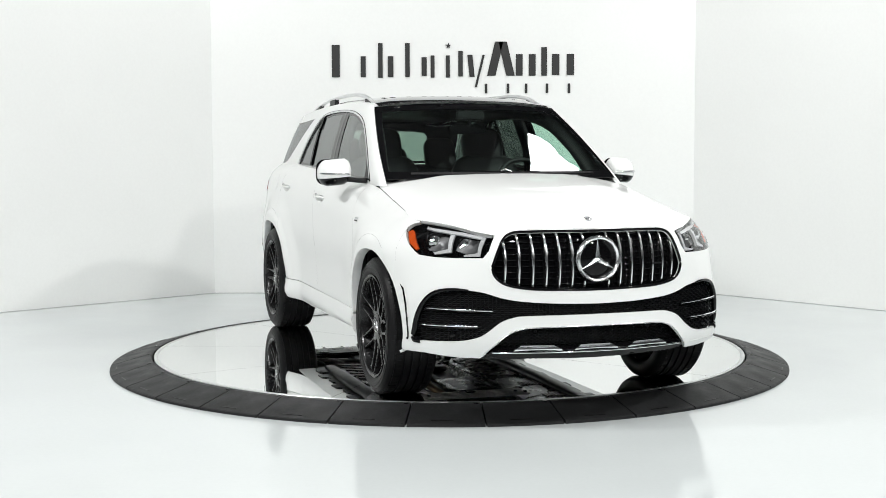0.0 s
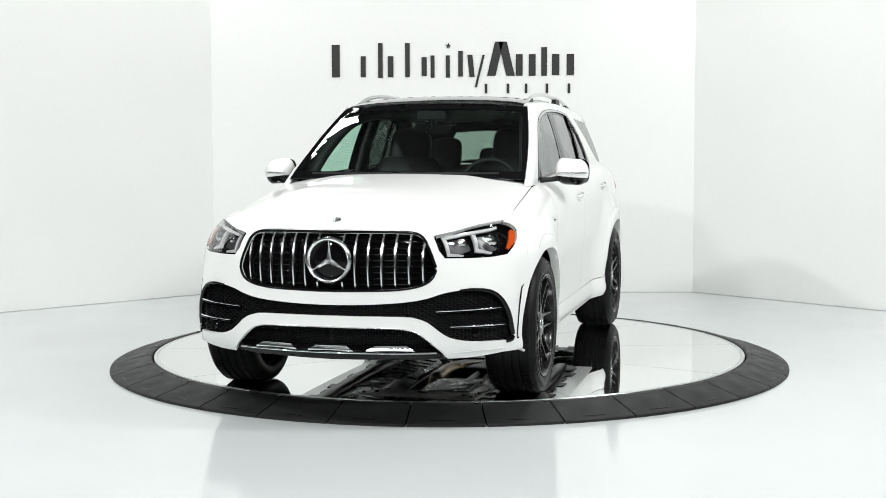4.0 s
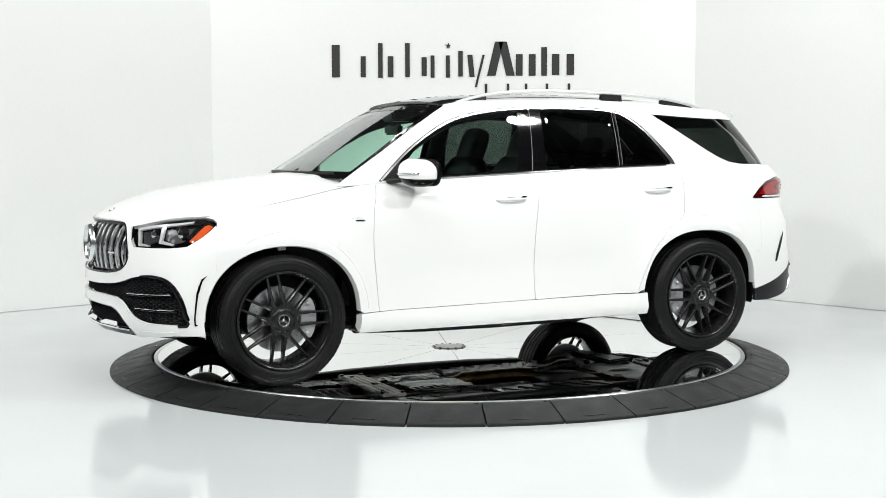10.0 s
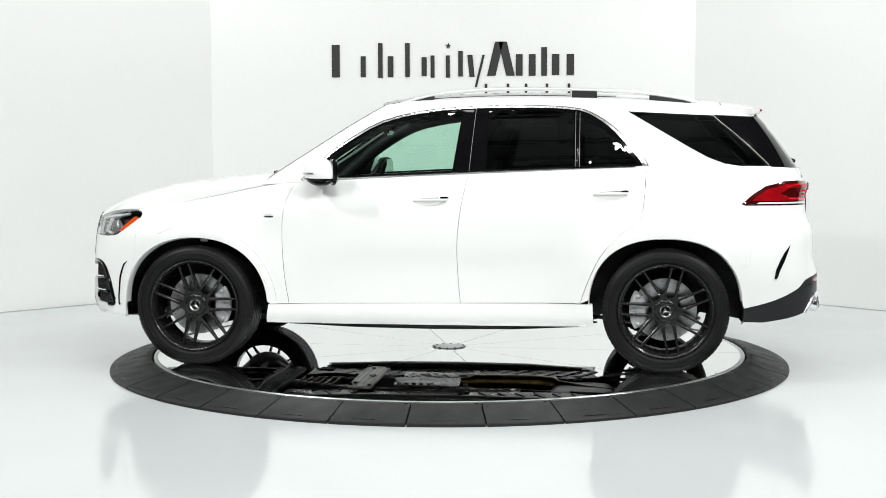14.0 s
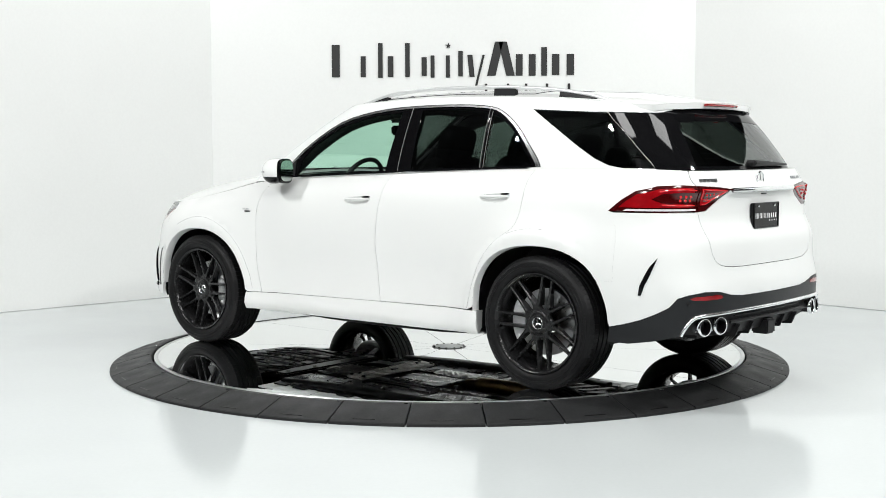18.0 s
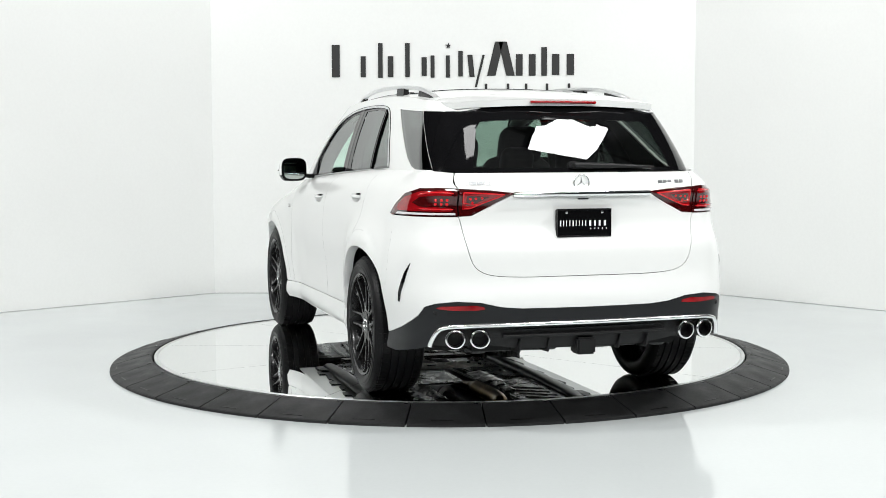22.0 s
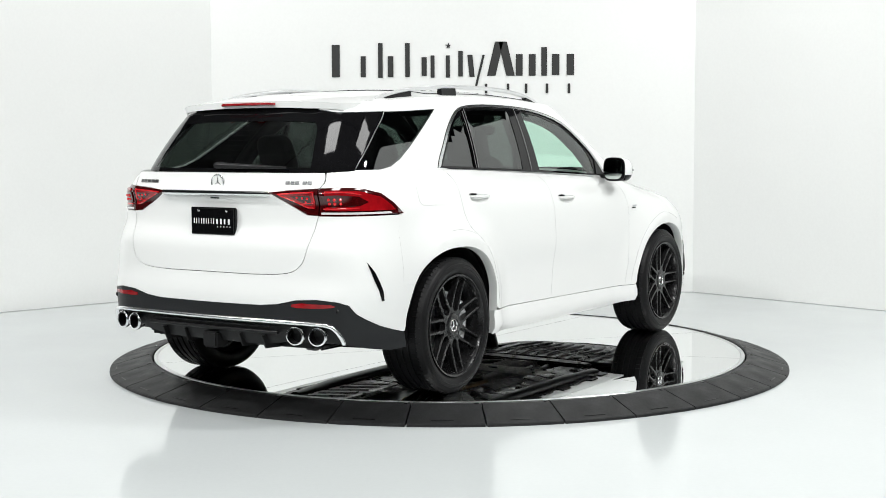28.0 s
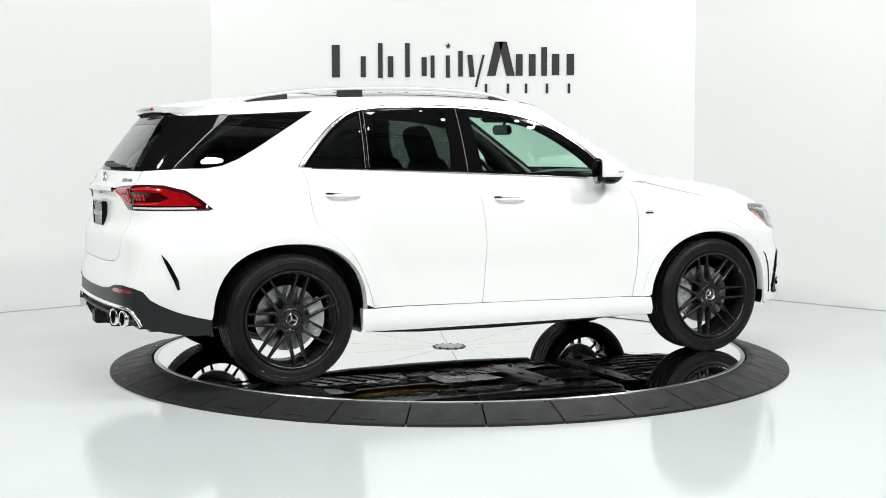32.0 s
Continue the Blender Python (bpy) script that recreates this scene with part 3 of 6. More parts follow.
gate_side = smooth_line([(0.31, 0.728), (0.46, 0.734), (0.55, 0.752), (0.606, 0.80), (0.636, 0.90), (0.652, 1.0), (0.664, 1.04)], 4)
lower_top = S_([(-1.935, 0.408), (-2.02, 0.428), (-2.114, 0.456), (-2.20, 0.492), (-2.27, 0.532)]) + R_([(0.845, 0.580), (0.80, 0.598), (0.70, 0.610), (0.58, 0.603), (0.47, 0.578), (0.36, 0.568), (0.0, 0.566)])


def bars(parent, name, mat, put, rows, h, label=""):
    """Unreadable or branded lettering as plain bars: (start, end, foot) along u; put(u, v, d) gives the place."""
    bm = bmesh.new()
    for u0, u1, v0 in rows:
        add_prism(bm, [(u0, v0), (u1, v0), (u1, v0 + h), (u0, v0 + h)], 0.0, 0.004, put)
    bmesh.ops.recalc_face_normals(bm, faces=bm.faces)
    return part(name, bm, mat, parent, label, False)


def emblem(parent, m, r, depth=0.02, name="emblem", backing=GLOSS_BLACK):
    """A round badge: dark dish, bright ring and three tapering bars; it faces +x of m."""
    dish = part(name, lathe([(0.0, depth * 0.35), (r * 0.9, depth * 0.2), (r * 0.95, 0.0)], 40, "X"), backing, parent, "round badge with a bright ring")
    dish.matrix_local = m
    part("ring", lathe([(r * 0.82, 0.0), (r * 0.84, depth * 0.8), (r * 0.92, depth), (r, depth * 0.6), (r, 0.0)], 48, "X"), BADGE_CHROME, dish)
    bm = bmesh.new()
    for k in range(3):
        a = radians(90 + 120 * k)
        tip, base, w = r * 0.88, 0.0, r * 0.13
        c, s = math.cos(a), math.sin(a)
        pts = [(0.0, -w, depth * 0.3), (tip, -r * 0.015, depth * 0.3), (tip, r * 0.015, depth * 0.3), (0.0, w, depth * 0.3), (0.0, 0.0, depth * 0.95), (tip, 0.0, depth * 0.5)]
        v = [bm.verts.new((h, u * c - w_ * s, u * s + w_ * c)) for u, w_, h in pts]
        for f in ((0, 1, 5, 4), (4, 5, 2, 3), (1, 2, 5)):
            bm.faces.new([v[i] for i in f])
    bmesh.ops.recalc_face_normals(bm, faces=bm.faces)
    part("star_bar", bm, BADGE_CHROME, dish, smooth=False)
    return dish


# ---- body panels, both flanks
creases = []
for axle_x, axle, key in ((FRONT_AXLE - 0.015, FA, True), (REAR_AXLE + 0.015, RA, False)):
    for d in (-0.008, 0.010):
        creases.append([(x, z) for x, z in arc(axle_x, 0.385, CREASE[key] + d, 178, 2, 60)])
for side in SIDES:
    poly = shift(front_seam[::-1], G) + [(1.035, 0.404)] + S_(arch(*FA, 176, 24, 22)) + S_([(1.935, 0.70), (1.93, 0.80), (1.9135, 0.942), (1.9065, 0.970), (1.921, 0.988), (1.953, 0.9945), (1.945, 0.9990), (1.90, 1.0045)]) + S_(belt_line(1.84, 0.90, 14))
    fender = part("front_fender", skin(poly, body, side=side, step=0.03, lines=creases), CAR_WHITE, car)
    bars(fender, "fender_badge", LAMP_FROST, lambda u, v, d, s=side: body(u, v) * 1.0 + Vector((0, d + 0.0005, 0)) if s > 0 else Vector((body(u, v).x, -body(u, v).y - d - 0.0005, v)),
         [(1.030, 1.035, 0.971), (1.043, 1.049, 0.971), (1.057, 1.063, 0.971), (1.072, 1.078, 0.971), (1.088, 1.094, 0.971)], 0.009, "small chrome badge bars")
    bars(fender, "badge_line", SATIN_BLACK, lambda u, v, d, s=side: Vector((body(u, v).x, s * (body(u, v).y + d + 0.0005), v)), [(1.016, 1.072, 0.957)], 0.008)
    # doors
    poly = shift(front_seam, -G) + belt_line(0.87, -0.21, 10) + shift(b_seam[::-1], G)
    grips = ((0.118, -0.108, 1.062), (-1.006, -1.230, 1.103))
    cups = [[(x0 + (x1 - x0) * (0.5 + 0.46 * math.cos(a)), zh - 0.006 + 0.025 * math.sin(a)) for a in np.linspace(0, 2 * math.pi, 28, endpoint=False)] for x0, x1, zh in grips]
    front_door = part("front_door", skin(poly, body, side=side, holes=[cups[0]]), CAR_WHITE, car)
    poly = shift(b_seam, -G) + belt_line(-0.24, -1.32, 10) + shift(c_seam[::-1], G)
    rear_door = part("rear_door", skin(poly, body, side=side, lines=creases, holes=[cups[1]]), CAR_WHITE, car)
    for door, cup, (x0, x1, zh) in zip((front_door, rear_door), cups, grips):
        n = 14
        pts, rad = [], []
        for k in range(n + 1):
            t = k / n
            x = x0 + (x1 - x0) * t
            pts.append((x, side * (half_width(x, zh) - 0.004 + 0.020 * math.sin(math.pi * t) ** 0.45), zh + 0.004 + 0.004 * t))
            rad.append(0.004 + 0.0085 * math.sin(math.pi * t) ** 0.4)
        handle = part("door_handle", tube(pts, rad, 10, 0.75, Vector((0, 0, 1))), CAR_WHITE, door, "white pull handle with a chrome strip")
        strip = [(x, y + side * 0.003, z + 0.010 + 0.004 * i / n) for i, (x, y, z) in enumerate(pts)][3:]
        part("chrome_strip", tube(strip, [0.0016 + 0.0030 * i / len(strip) for i in range(len(strip))], 6), CHROME, handle)
        part("handle_end", tube(strip[-4:], [0.005, 0.0058, 0.006, 0.004], 8), GLOSS_BLACK, handle, "dark end piece of the handle")
        dish = lambda q, z, c=0.5 * (x0 + x1), l=0.46 * abs(x1 - x0), zc=zh - 0.006: body(q, z) - Vector((0, 0.020 * max(0.0, 1 - ((q - c) / l) ** 2 - ((z - zc) / 0.025) ** 2) ** 0.7, 0))
        part("handle_cup", skin(cup, dish, side=side, step=0.008, thick=0.0), CAR_WHITE, handle)
    # sill with its lower fold
    poly = [(1.047, 0.399), (1.062, 0.284), (0.6, 0.276), (-0.6, 0.276), (-1.018, 0.284), (-1.012, 0.425), (-0.945, 0.423), (-0.5, 0.418), (0.0, 0.413), (0.5, 0.406)]
    part("sill", skin(poly, body, side=side, thick=0.07), CAR_WHITE, car)
    # quarter panel
    poly = shift(c_seam, -G) + belt_line(-1.36, -2.0, 8) + S_([(-2.10, 1.272)]) + R_([(0.672, 1.262), (0.670, 1.184)]) + tail_outer[1:6] + S_([(-1.93, 1.040), (-1.966, 0.95), (-1.9665, 0.66)]) + S_(arch(*RA, 146, 8, 22))
    quarter = part("quarter_panel", skin(poly, body, side=side, step=0.03, lines=creases), CAR_WHITE, car)
    if side < 0:
        flap = [(-1.62 + 0.13 * math.copysign(abs(math.cos(a)) ** 0.4, math.cos(a)), 1.135 + 0.060 * math.copysign(abs(math.sin(a)) ** 0.5, math.sin(a))) for a in np.linspace(0, 2 * math.pi, 32, endpoint=False)]
        part("fuel_flap", skin(flap, body, side=side, step=0.03, thick=0.004, lift=0.0022), CAR_WHITE, quarter)
    # painted returns of the wheel arches, rolled inwards
    for axle, (a0, a1), ahead in ((FA, (176, 2), 1), (RA, (172, 4), -1)):
        bm = bmesh.new()
        angles = np.linspace(a0, a1, 44)
        outer = arch(*axle, a0, a1, 43)
        rows = []
        for (x, z), a in zip(outer, angles):
            p = body(qx(x, z), z)
            c, sn = math.cos(radians(a)), math.sin(radians(a))
            roll = 0.008 + 0.010 * max(0.0, ahead * c) * (1.0 if ahead > 0 else 0.25)
            rows.append([bm.verts.new((p.x - c * roll * f, side * (p.y - d), p.z - sn * roll * f)) for f, d in ((0.0, 0.0005), (0.15, 0.003), (0.55, 0.016), (1.0, 0.050))])
        for a, b in zip(rows, rows[1:]):
            for i in range(3):
                bm.faces.new((a[i], b[i], b[i + 1], a[i + 1]))
        bmesh.ops.recalc_face_normals(bm, faces=bm.faces)
        part("arch_lip", bm, CAR_WHITE, car, "rolled white wheel arch edge")
    # fine shadow line along the top of each flare, set as grey tube
    for axle_x, key, a0, a1 in ((FRONT_AXLE - 0.015, True, 176, 62), (REAR_AXLE + 0.015, False, 97, 66)):
        edge = [body(qx(x, z), z) for x, z in arc(axle_x, 0.385, CREASE[key] + 0.009, a0, a1, 30)]
        part("flare_shadow_line", tube([(p.x, side * (p.y - 0.0002), p.z) for p in edge], 0.0012, 5), SEAM_GREY, car)
    # rear slit and front slit
    slit = S_([(-2.210, 0.797), (-2.172, 0.748), (-2.144, 0.693), (-2.122, 0.643), (-2.113, 0.592), (-2.128, 0.590), (-2.148, 0.645), (-2.176, 0.703), (-2.199, 0.763)])
    part("rear_vent", skin(slit, body, side=side, step=0.02, thick=0.004, lift=0.003), GLOSS_BLACK, car, "black sickle-shaped vent blade")
    slit = S_([(1.988, 0.668), (2.012, 0.640), (2.037, 0.56), (2.049, 0.46), (2.052, 0.392), (2.040, 0.384), (2.058, 0.380), (2.058, 0.46), (2.047, 0.57), (2.018, 0.650)])
    part("front_vent", skin(slit, body, side=side, step=0.02, thick=0.004, lift=0.003), GLOSS_BLACK, car, "black slim air vent beside the wheel")
    # wheel houses
    for (cx_, cz, r, _, _), y_out in ((FA, 0.90), (RA, 0.915)):
        bm = bmesh.new()
        prof = [(y_out, r + 0.004), (y_out - 0.05, r + 0.022), (0.60, r + 0.022), (0.60, 0.10)]
        rows = []
        for a in np.linspace(-14, 194, 30):
            rows.append([bm.verts.new((cx_ + rr * math.cos(radians(a)), side * yy, max(cz + rr * math.sin(radians(a)), 0.305))) for yy, rr in prof])
        for a, b in zip(rows, rows[1:]):
            for i in range(len(a) - 1):
                bm.faces.new((a[i], b[i], b[i + 1], a[i + 1]))
        part("wheel_house", bm, SATIN_BLACK, car, "black felt wheel arch liner")
    part("tag_plate", box(FA[0] - 0.05, FA[0] + 0.0, side * 0.78 - 0.05, side * 0.78 + 0.05, 0.79, 0.832, 0.004), SATIN_CHROME, car, smooth=False)

# ---- front end
outer_part = (S_([(1.914, 0.942), (1.9305, 0.80), (1.9355, 0.70)]) + S_(arch(*FA, 23.9, -9, 6) + [(1.998, 0.320)]) + S_([(2.08, 0.322)]) + F_([(0.85, 0.322), (0.70, 0.302), (0.595, 0.298)])
              + mesh_line[15::-1] + intake_line[:0:-1][::1] + intake_line[:1] + grille_line[:0:-1] + F_([(0.0, 0.9605), (0.0, 0.9695), (0.36, 0.9675), (0.45, 0.9555), (0.515, 0.9445)]) + headlight_line[-1:] + headlight_line[-2:-9:-1])
bumper = part("front_bumper", skin(outer_part, body, both=True, step=0.035), CAR_WHITE, car)
part("bumper_crease", tube([body(q, z) + Vector((0.003, 0.0, 0.0)) for q, z in F_([(y, 0.345 - 0.05 * (0.86 - y)) for y in np.linspace(0.86, 0.62, 10)])], 0.0022, 6), CAR_WHITE, bumper)

# upper grille
grille = part("grille", skin(grille_line, body, both=True, thick=0.03, lift=-0.055), GLOSS_BLACK, car, "black grille with upright chrome bars")
half = [body(q, z) - Vector((0.004, 0, 0)) for q, z in dense(grille_line, 0.03)[:-1] if z < 5]
loop = [p for p in half if p.y > 0.002]
loop = loop + [Vector((p.x, -p.y, p.z)) for p in loop[::-1]]
part("surround", tube(loop, 0.007, 8, closed=True), GLOSS_BLACK, grille, "gloss black grille surround")


def grille_span(y):
    """Lowest and highest z inside the grille at y."""
    pts = [(body(q, z).y, z) for q, z in grille_line]
    top = [p for p in pts if p[1] >= 0.812]
    low = [p for p in pts if p[1] <= 0.812][::-1]
    hi = np.interp(abs(y), [p[0] for p in top], [p[1] for p in top])
    lo_pts = sorted(low)
    lo = np.interp(abs(y), [p[0] for p in lo_pts], [p[1] for p in lo_pts])
    return lo + 0.012, hi - 0.012


def grille_bar(y, z0, z1, lo, hi):
    """An upright bar between two heights: broad above its kink, narrow below."""
    bm = bmesh.new()
    rows = []
    for z in np.linspace(z0, z1, max(4, int((z1 - z0) / 0.010))):
        p = body(qf(abs(y), z), z)
        t = (z - lo) / (hi - lo)
        out = -0.024 + 0.024 * max(0.0, math.sin(math.pi * min(max(t, 0.0), 1.0) ** 1.1)) ** 0.75
        w = 0.0056 + 0.0022 * bump(abs(t - 0.62), 0.06, 0.30)
        rows.append([bm.verts.new((p.x + dx, y + dy, z)) for dx, dy in ((out - 0.024, -w), (out - 0.006, -w), (out, -w * 0.6), (out, w * 0.6), (out - 0.006, w), (out - 0.024, w))])
    for a, b in zip(rows, rows[1:]):
        for i in range(5):
            bm.faces.new((a[i], a[i + 1], b[i + 1], b[i]))
    bm.faces.new(rows[0])
    bm.faces.new(rows[-1][::-1])
    bmesh.ops.recalc_face_normals(bm, faces=bm.faces)
    part("chrome_bar", bm, GRILLE_CHROME, grille, smooth=False)


for k in range(-7, 8):
    y = 0.0683 * k
    lo, hi = grille_span(y)
    if abs(k) > 1:
        grille_bar(y, lo, hi, lo, hi)
    elif k:
        grille_bar(y, lo, lo + 0.032, lo, hi)
        grille_bar(y, hi - 0.034, hi, lo, hi)
for j in range(9):
    z = 0.685 + 0.031 * j
    ys = [y for y in np.linspace(-0.52, 0.52, 27) if grille_span(y)[0] < z < grille_span(y)[1]]
    if len(ys) > 2:
        part("cross_slat", tube([body(qf(abs(y), z), z) + Vector((-0.050, (y - abs(y)), 0)) for y in ys], 0.0035, 6), GLOSS_BLACK, grille)
bars(grille, "grille_badge", CHROME, lambda u, v, d: Vector((body(qf(u, v), v).x + d - 0.004, u, v)), [(0.335, 0.405, 0.775)], 0.009, "small chrome badge bar")
emblem(grille, pose(nose_x(0.815) - 0.012, 0, 0.814), 0.122, 0.03)

# honeycomb intakes


def honeycomb(outline, name, lift, cell, parent, label):
    """A recessed mesh: dark back sheet with raised hexagon rings as one part."""
    back = part(name, skin(outline, body, both=True, thick=0.05, lift=lift), SATIN_BLACK, parent, label)
    zs = [p[1] for p in outline]
    bm = bmesh.new()
    cy_, row = min(zs), 0
    pts = []
    while cy_ < max(zs):
        yy = 0.0 if row % 2 == 0 else cell * 0.9
        while yy < 0.92:
            pts.append((yy, cy_))
            yy += cell * 1.8
        cy_ += cell * 0.52
        row += 1
    qz = [(qf(y, z), z) if y < half_width(NOSE_S, z) else (0.0, z) for y, z in pts]
    ok = inside(outline, qz)
    for (y, z), keep in zip(pts, ok):
        if not keep:
            continue
        for s in ((1, -1) if y > 0 else (1,)):
            ring_o, ring_i = [], []
            for k in range(6):
                a = radians(60 * k)
                for r, store, out in ((1.0, ring_o, 0.012), (0.72, ring_i, 0.002)):
                    yy, zz = y + cell * 0.62 * r * math.cos(a), z + cell * 0.36 * r * math.sin(a)
                    p = body(qf(min(abs(yy), 0.93), zz), zz)
                    store.append(bm.verts.new((p.x + lift + out, s * yy, zz)))
            for k in range(6):
                bm.faces.new((ring_o[k], ring_o[(k + 1) % 6], ring_i[(k + 1) % 6], ring_i[k]))
    tagged(part("honeycomb", bm, GREY_PLASTIC, back, smooth=False), kind="stuff")
    return back


intake = honeycomb(intake_line, "lower_intake", -0.035, 0.021, car, "wide black honeycomb air intake")
for y_s in SIDES:
    # frame along the outer end
    pts = [body(q, z) + Vector((0.004, 0, 0)) for q, z in dense_open(intake_line[15:37], 0.02)]
    part("intake_frame", tube([(p.x, y_s * (p.y - 0.010 * k / len(pts)), p.z) for k, p in enumerate(pts)], [0.005 + 0.012 * min(1.0, 1.6 * k / len(pts)) for k in range(len(pts))], 8), GLOSS_BLACK, intake, "gloss black intake frame")
    for (ya, za), (yb, zb) in (((0.845, 0.558), (0.545, 0.548)), ((0.865, 0.470), (0.615, 0.468))):
        line = []
        for t in np.linspace(0, 1, 12):
            y, z = ya + (yb - ya) * t, za + (zb - za) * t
            p = body(qf(y, z), z)
            line.append((p.x + 0.004 - 0.015 * t, y_s * y, z))
        fin = part("fin", tube([(x - 0.018, y, z - 0.008) for x, y, z in line], 0.016, 8, 0.55), GLOSS_BLACK, intake, "black air fin with a chrome edge")
        part("chrome_edge", tube([(x + 0.004, y, z + 0.002) for x, y, z in line], 0.0042, 6), CHROME, fin)
    p = body(qf(0.73, 0.425), 0.425)
    sensor = part("parking_sensor", lathe([(0, 0.006), (0.012, 0.006), (0.015, 0.003), (0.017, 0.006), (0.019, 0.0)], 20, "X"), GLOSS_BLACK, intake)
    sensor.matrix_local = pose(p.x - 0.016, y_s * 0.73, 0.425)
lower = honeycomb(mesh_line, "centre_intake", -0.045, 0.016, car, "black mesh intake with a chrome skid bar")
for y_s in SIDES:
    sensor = part("parking_sensor", lathe([(0, 0.006), (0.012, 0.006), (0.015, 0.003), (0.017, 0.006), (0.019, 0.0)], 20, "X"), GLOSS_BLACK, lower)
    sensor.matrix_local = pose(nose_x(0.445) - 0.08, y_s * 0.32, 0.445)
skid = part("skid_plate", skin(F_([(0.0, 0.345), (0.53, 0.340), (0.575, 0.315), (0.50, 0.296), (0.0, 0.285)]), body, both=True, lift=-0.006, thick=0.06), GLOSS_BLACK, car, "gloss black skid plate with chrome inlays")
part("chrome_bar", tube([body(qf(abs(y), 0.332), 0.332) + Vector((-0.001, y - abs(y), 0)) for y in np.linspace(-0.545, 0.545, 31)], 0.0055, 6), CHROME, skid)
for yc in (-0.315, 0.0, 0.315):
    bm = bmesh.new()
    for w, z, out in ((0.125, 0.340, 0.000), (0.118, 0.350, 0.004), (0.082, 0.368, -0.022)):
        for s in (-1, 1):
            y = yc + s * w
            p = body(qf(abs(y), z), z)
            bm.verts.new((p.x + out, y, z))
    bm.verts.ensure_lookup_table()
    for i in (0, 2):
        bm.faces.new([bm.verts[j] for j in (i, i + 1, i + 3, i + 2)])
    bmesh.ops.recalc_face_normals(bm, faces=bm.faces)
    bmesh.ops.solidify(bm, geom=list(bm.faces), thickness=0.006)
    part("skid_inlay", bm, CHROME, skid, smooth=False)
part("towing_lip", skin(F_([(0.0, 0.290), (0.58, 0.302), (0.58, 0.294), (0.0, 0.278)]), body, both=True, lift=-0.02, thick=0.05), SATIN_BLACK, car)
# white band over the mesh keeps a bright rim
part("band_rim", tube([body(q, z) + Vector((0.002, 0, 0)) for q, z in dense_open(mesh_line[:16][::-1], 0.03)] + [Vector((p.x + 0.002, -p.y, p.z)) for p in [body(q, z) for q, z in dense_open(mesh_line[:16], 0.03)][1:]], 0.003, 6), SATIN_CHROME, car, "thin bright trim over the mesh")

# headlights
for side in SIDES:
    bowl = part("headlight", skin(headlight_line, body, side=side, lift=-0.05, thick=0.0, step=0.03), GLOSS_BLACK, car, "clear LED headlight with an amber side reflector")
    rim = [body(q, z) for q, z in dense(headlight_line, 0.02)]
    bm = bmesh.new()
    top = [bm.verts.new((p.x, side * p.y, p.z)) for p in rim]
    low = [bm.verts.new((p.x - 0.045, side * (p.y - 0.035), p.z)) for p in rim]
    for i in range(len(top)):
        j = (i + 1) % len(top)
        bm.faces.new((top[i], top[j], low[j], low[i]))
    part("housing", bm, GLOSS_BLACK, bowl)
    strip = F_([(0.575, 0.938), (0.66, 0.958), (0.79, 0.978)]) + S_([(2.02, 0.985), (2.03, 0.972)]) + F_([(0.78, 0.962), (0.66, 0.942), (0.583, 0.924)])
    part("daytime_light", skin(strip, body, side=side, lift=-0.012, thick=0.012, step=0.02), LAMP_FROST, bowl, "frosted light guide")
    for pts in ([(0.562, 0.934), (0.580, 0.936), (0.612, 0.850), (0.675, 0.840), (0.675, 0.831), (0.600, 0.833)],
                [(0.698, 0.948), (0.716, 0.948), (0.742, 0.870), (0.806, 0.850), (0.802, 0.840), (0.730, 0.854)]):
        part("daytime_light", skin(F_(pts), body, side=side, lift=-0.016, thick=0.015, step=0.02), LAMP_FROST, bowl, "bright light bracket")
    for pts in ([(0.590, 0.918), (0.680, 0.935), (0.712, 0.868), (0.650, 0.842), (0.622, 0.848)], [(0.722, 0.940), (0.815, 0.955), (0.830, 0.870), (0.785, 0.852), (0.745, 0.880)]):
        part("reflector_bowl", skin(F_(pts), body, side=side, lift=-0.036, thick=0.01, step=0.025), LAMP_GREY, bowl, "dark grey metallic reflector")
    for y, z, r in ((0.652, 0.893, 0.033), (0.785, 0.898, 0.040)):
        p = body(qf(y, z), z)
        proj = part("projector", lathe([(0, 0.012), (r * 0.5, 0.010), (r * 0.85, 0.002), (r, 0.006), (r * 1.12, 0.0), (r * 1.12, -0.03)], 24, "X"), GLOSS_BLACK, bowl, "round projector lens")
        proj.matrix_local = pose(p.x - 0.050, side * (y - 0.012), z, 0, 0, side * 18)
        part("lens", lathe([(0, 0.020), (r * 0.4, 0.017), (r * 0.8, 0.004)], 20, "X"), CHROME, proj)
    amber = S_([(1.930, 0.948), (1.950, 0.958), (1.975, 0.950), (2.020, 0.912), (2.070, 0.866), (2.060, 0.856), (2.0, 0.890)])
    part("amber_reflector", skin(amber, body, side=side, lift=-0.006, thick=0.01, step=0.02), AMBER_LENS, bowl, "amber side reflector")
    part("cover_lens", skin(headlight_line, body, side=side, lift=-0.001, thick=0.0, step=0.03), GLASS_CLEAR, bowl)

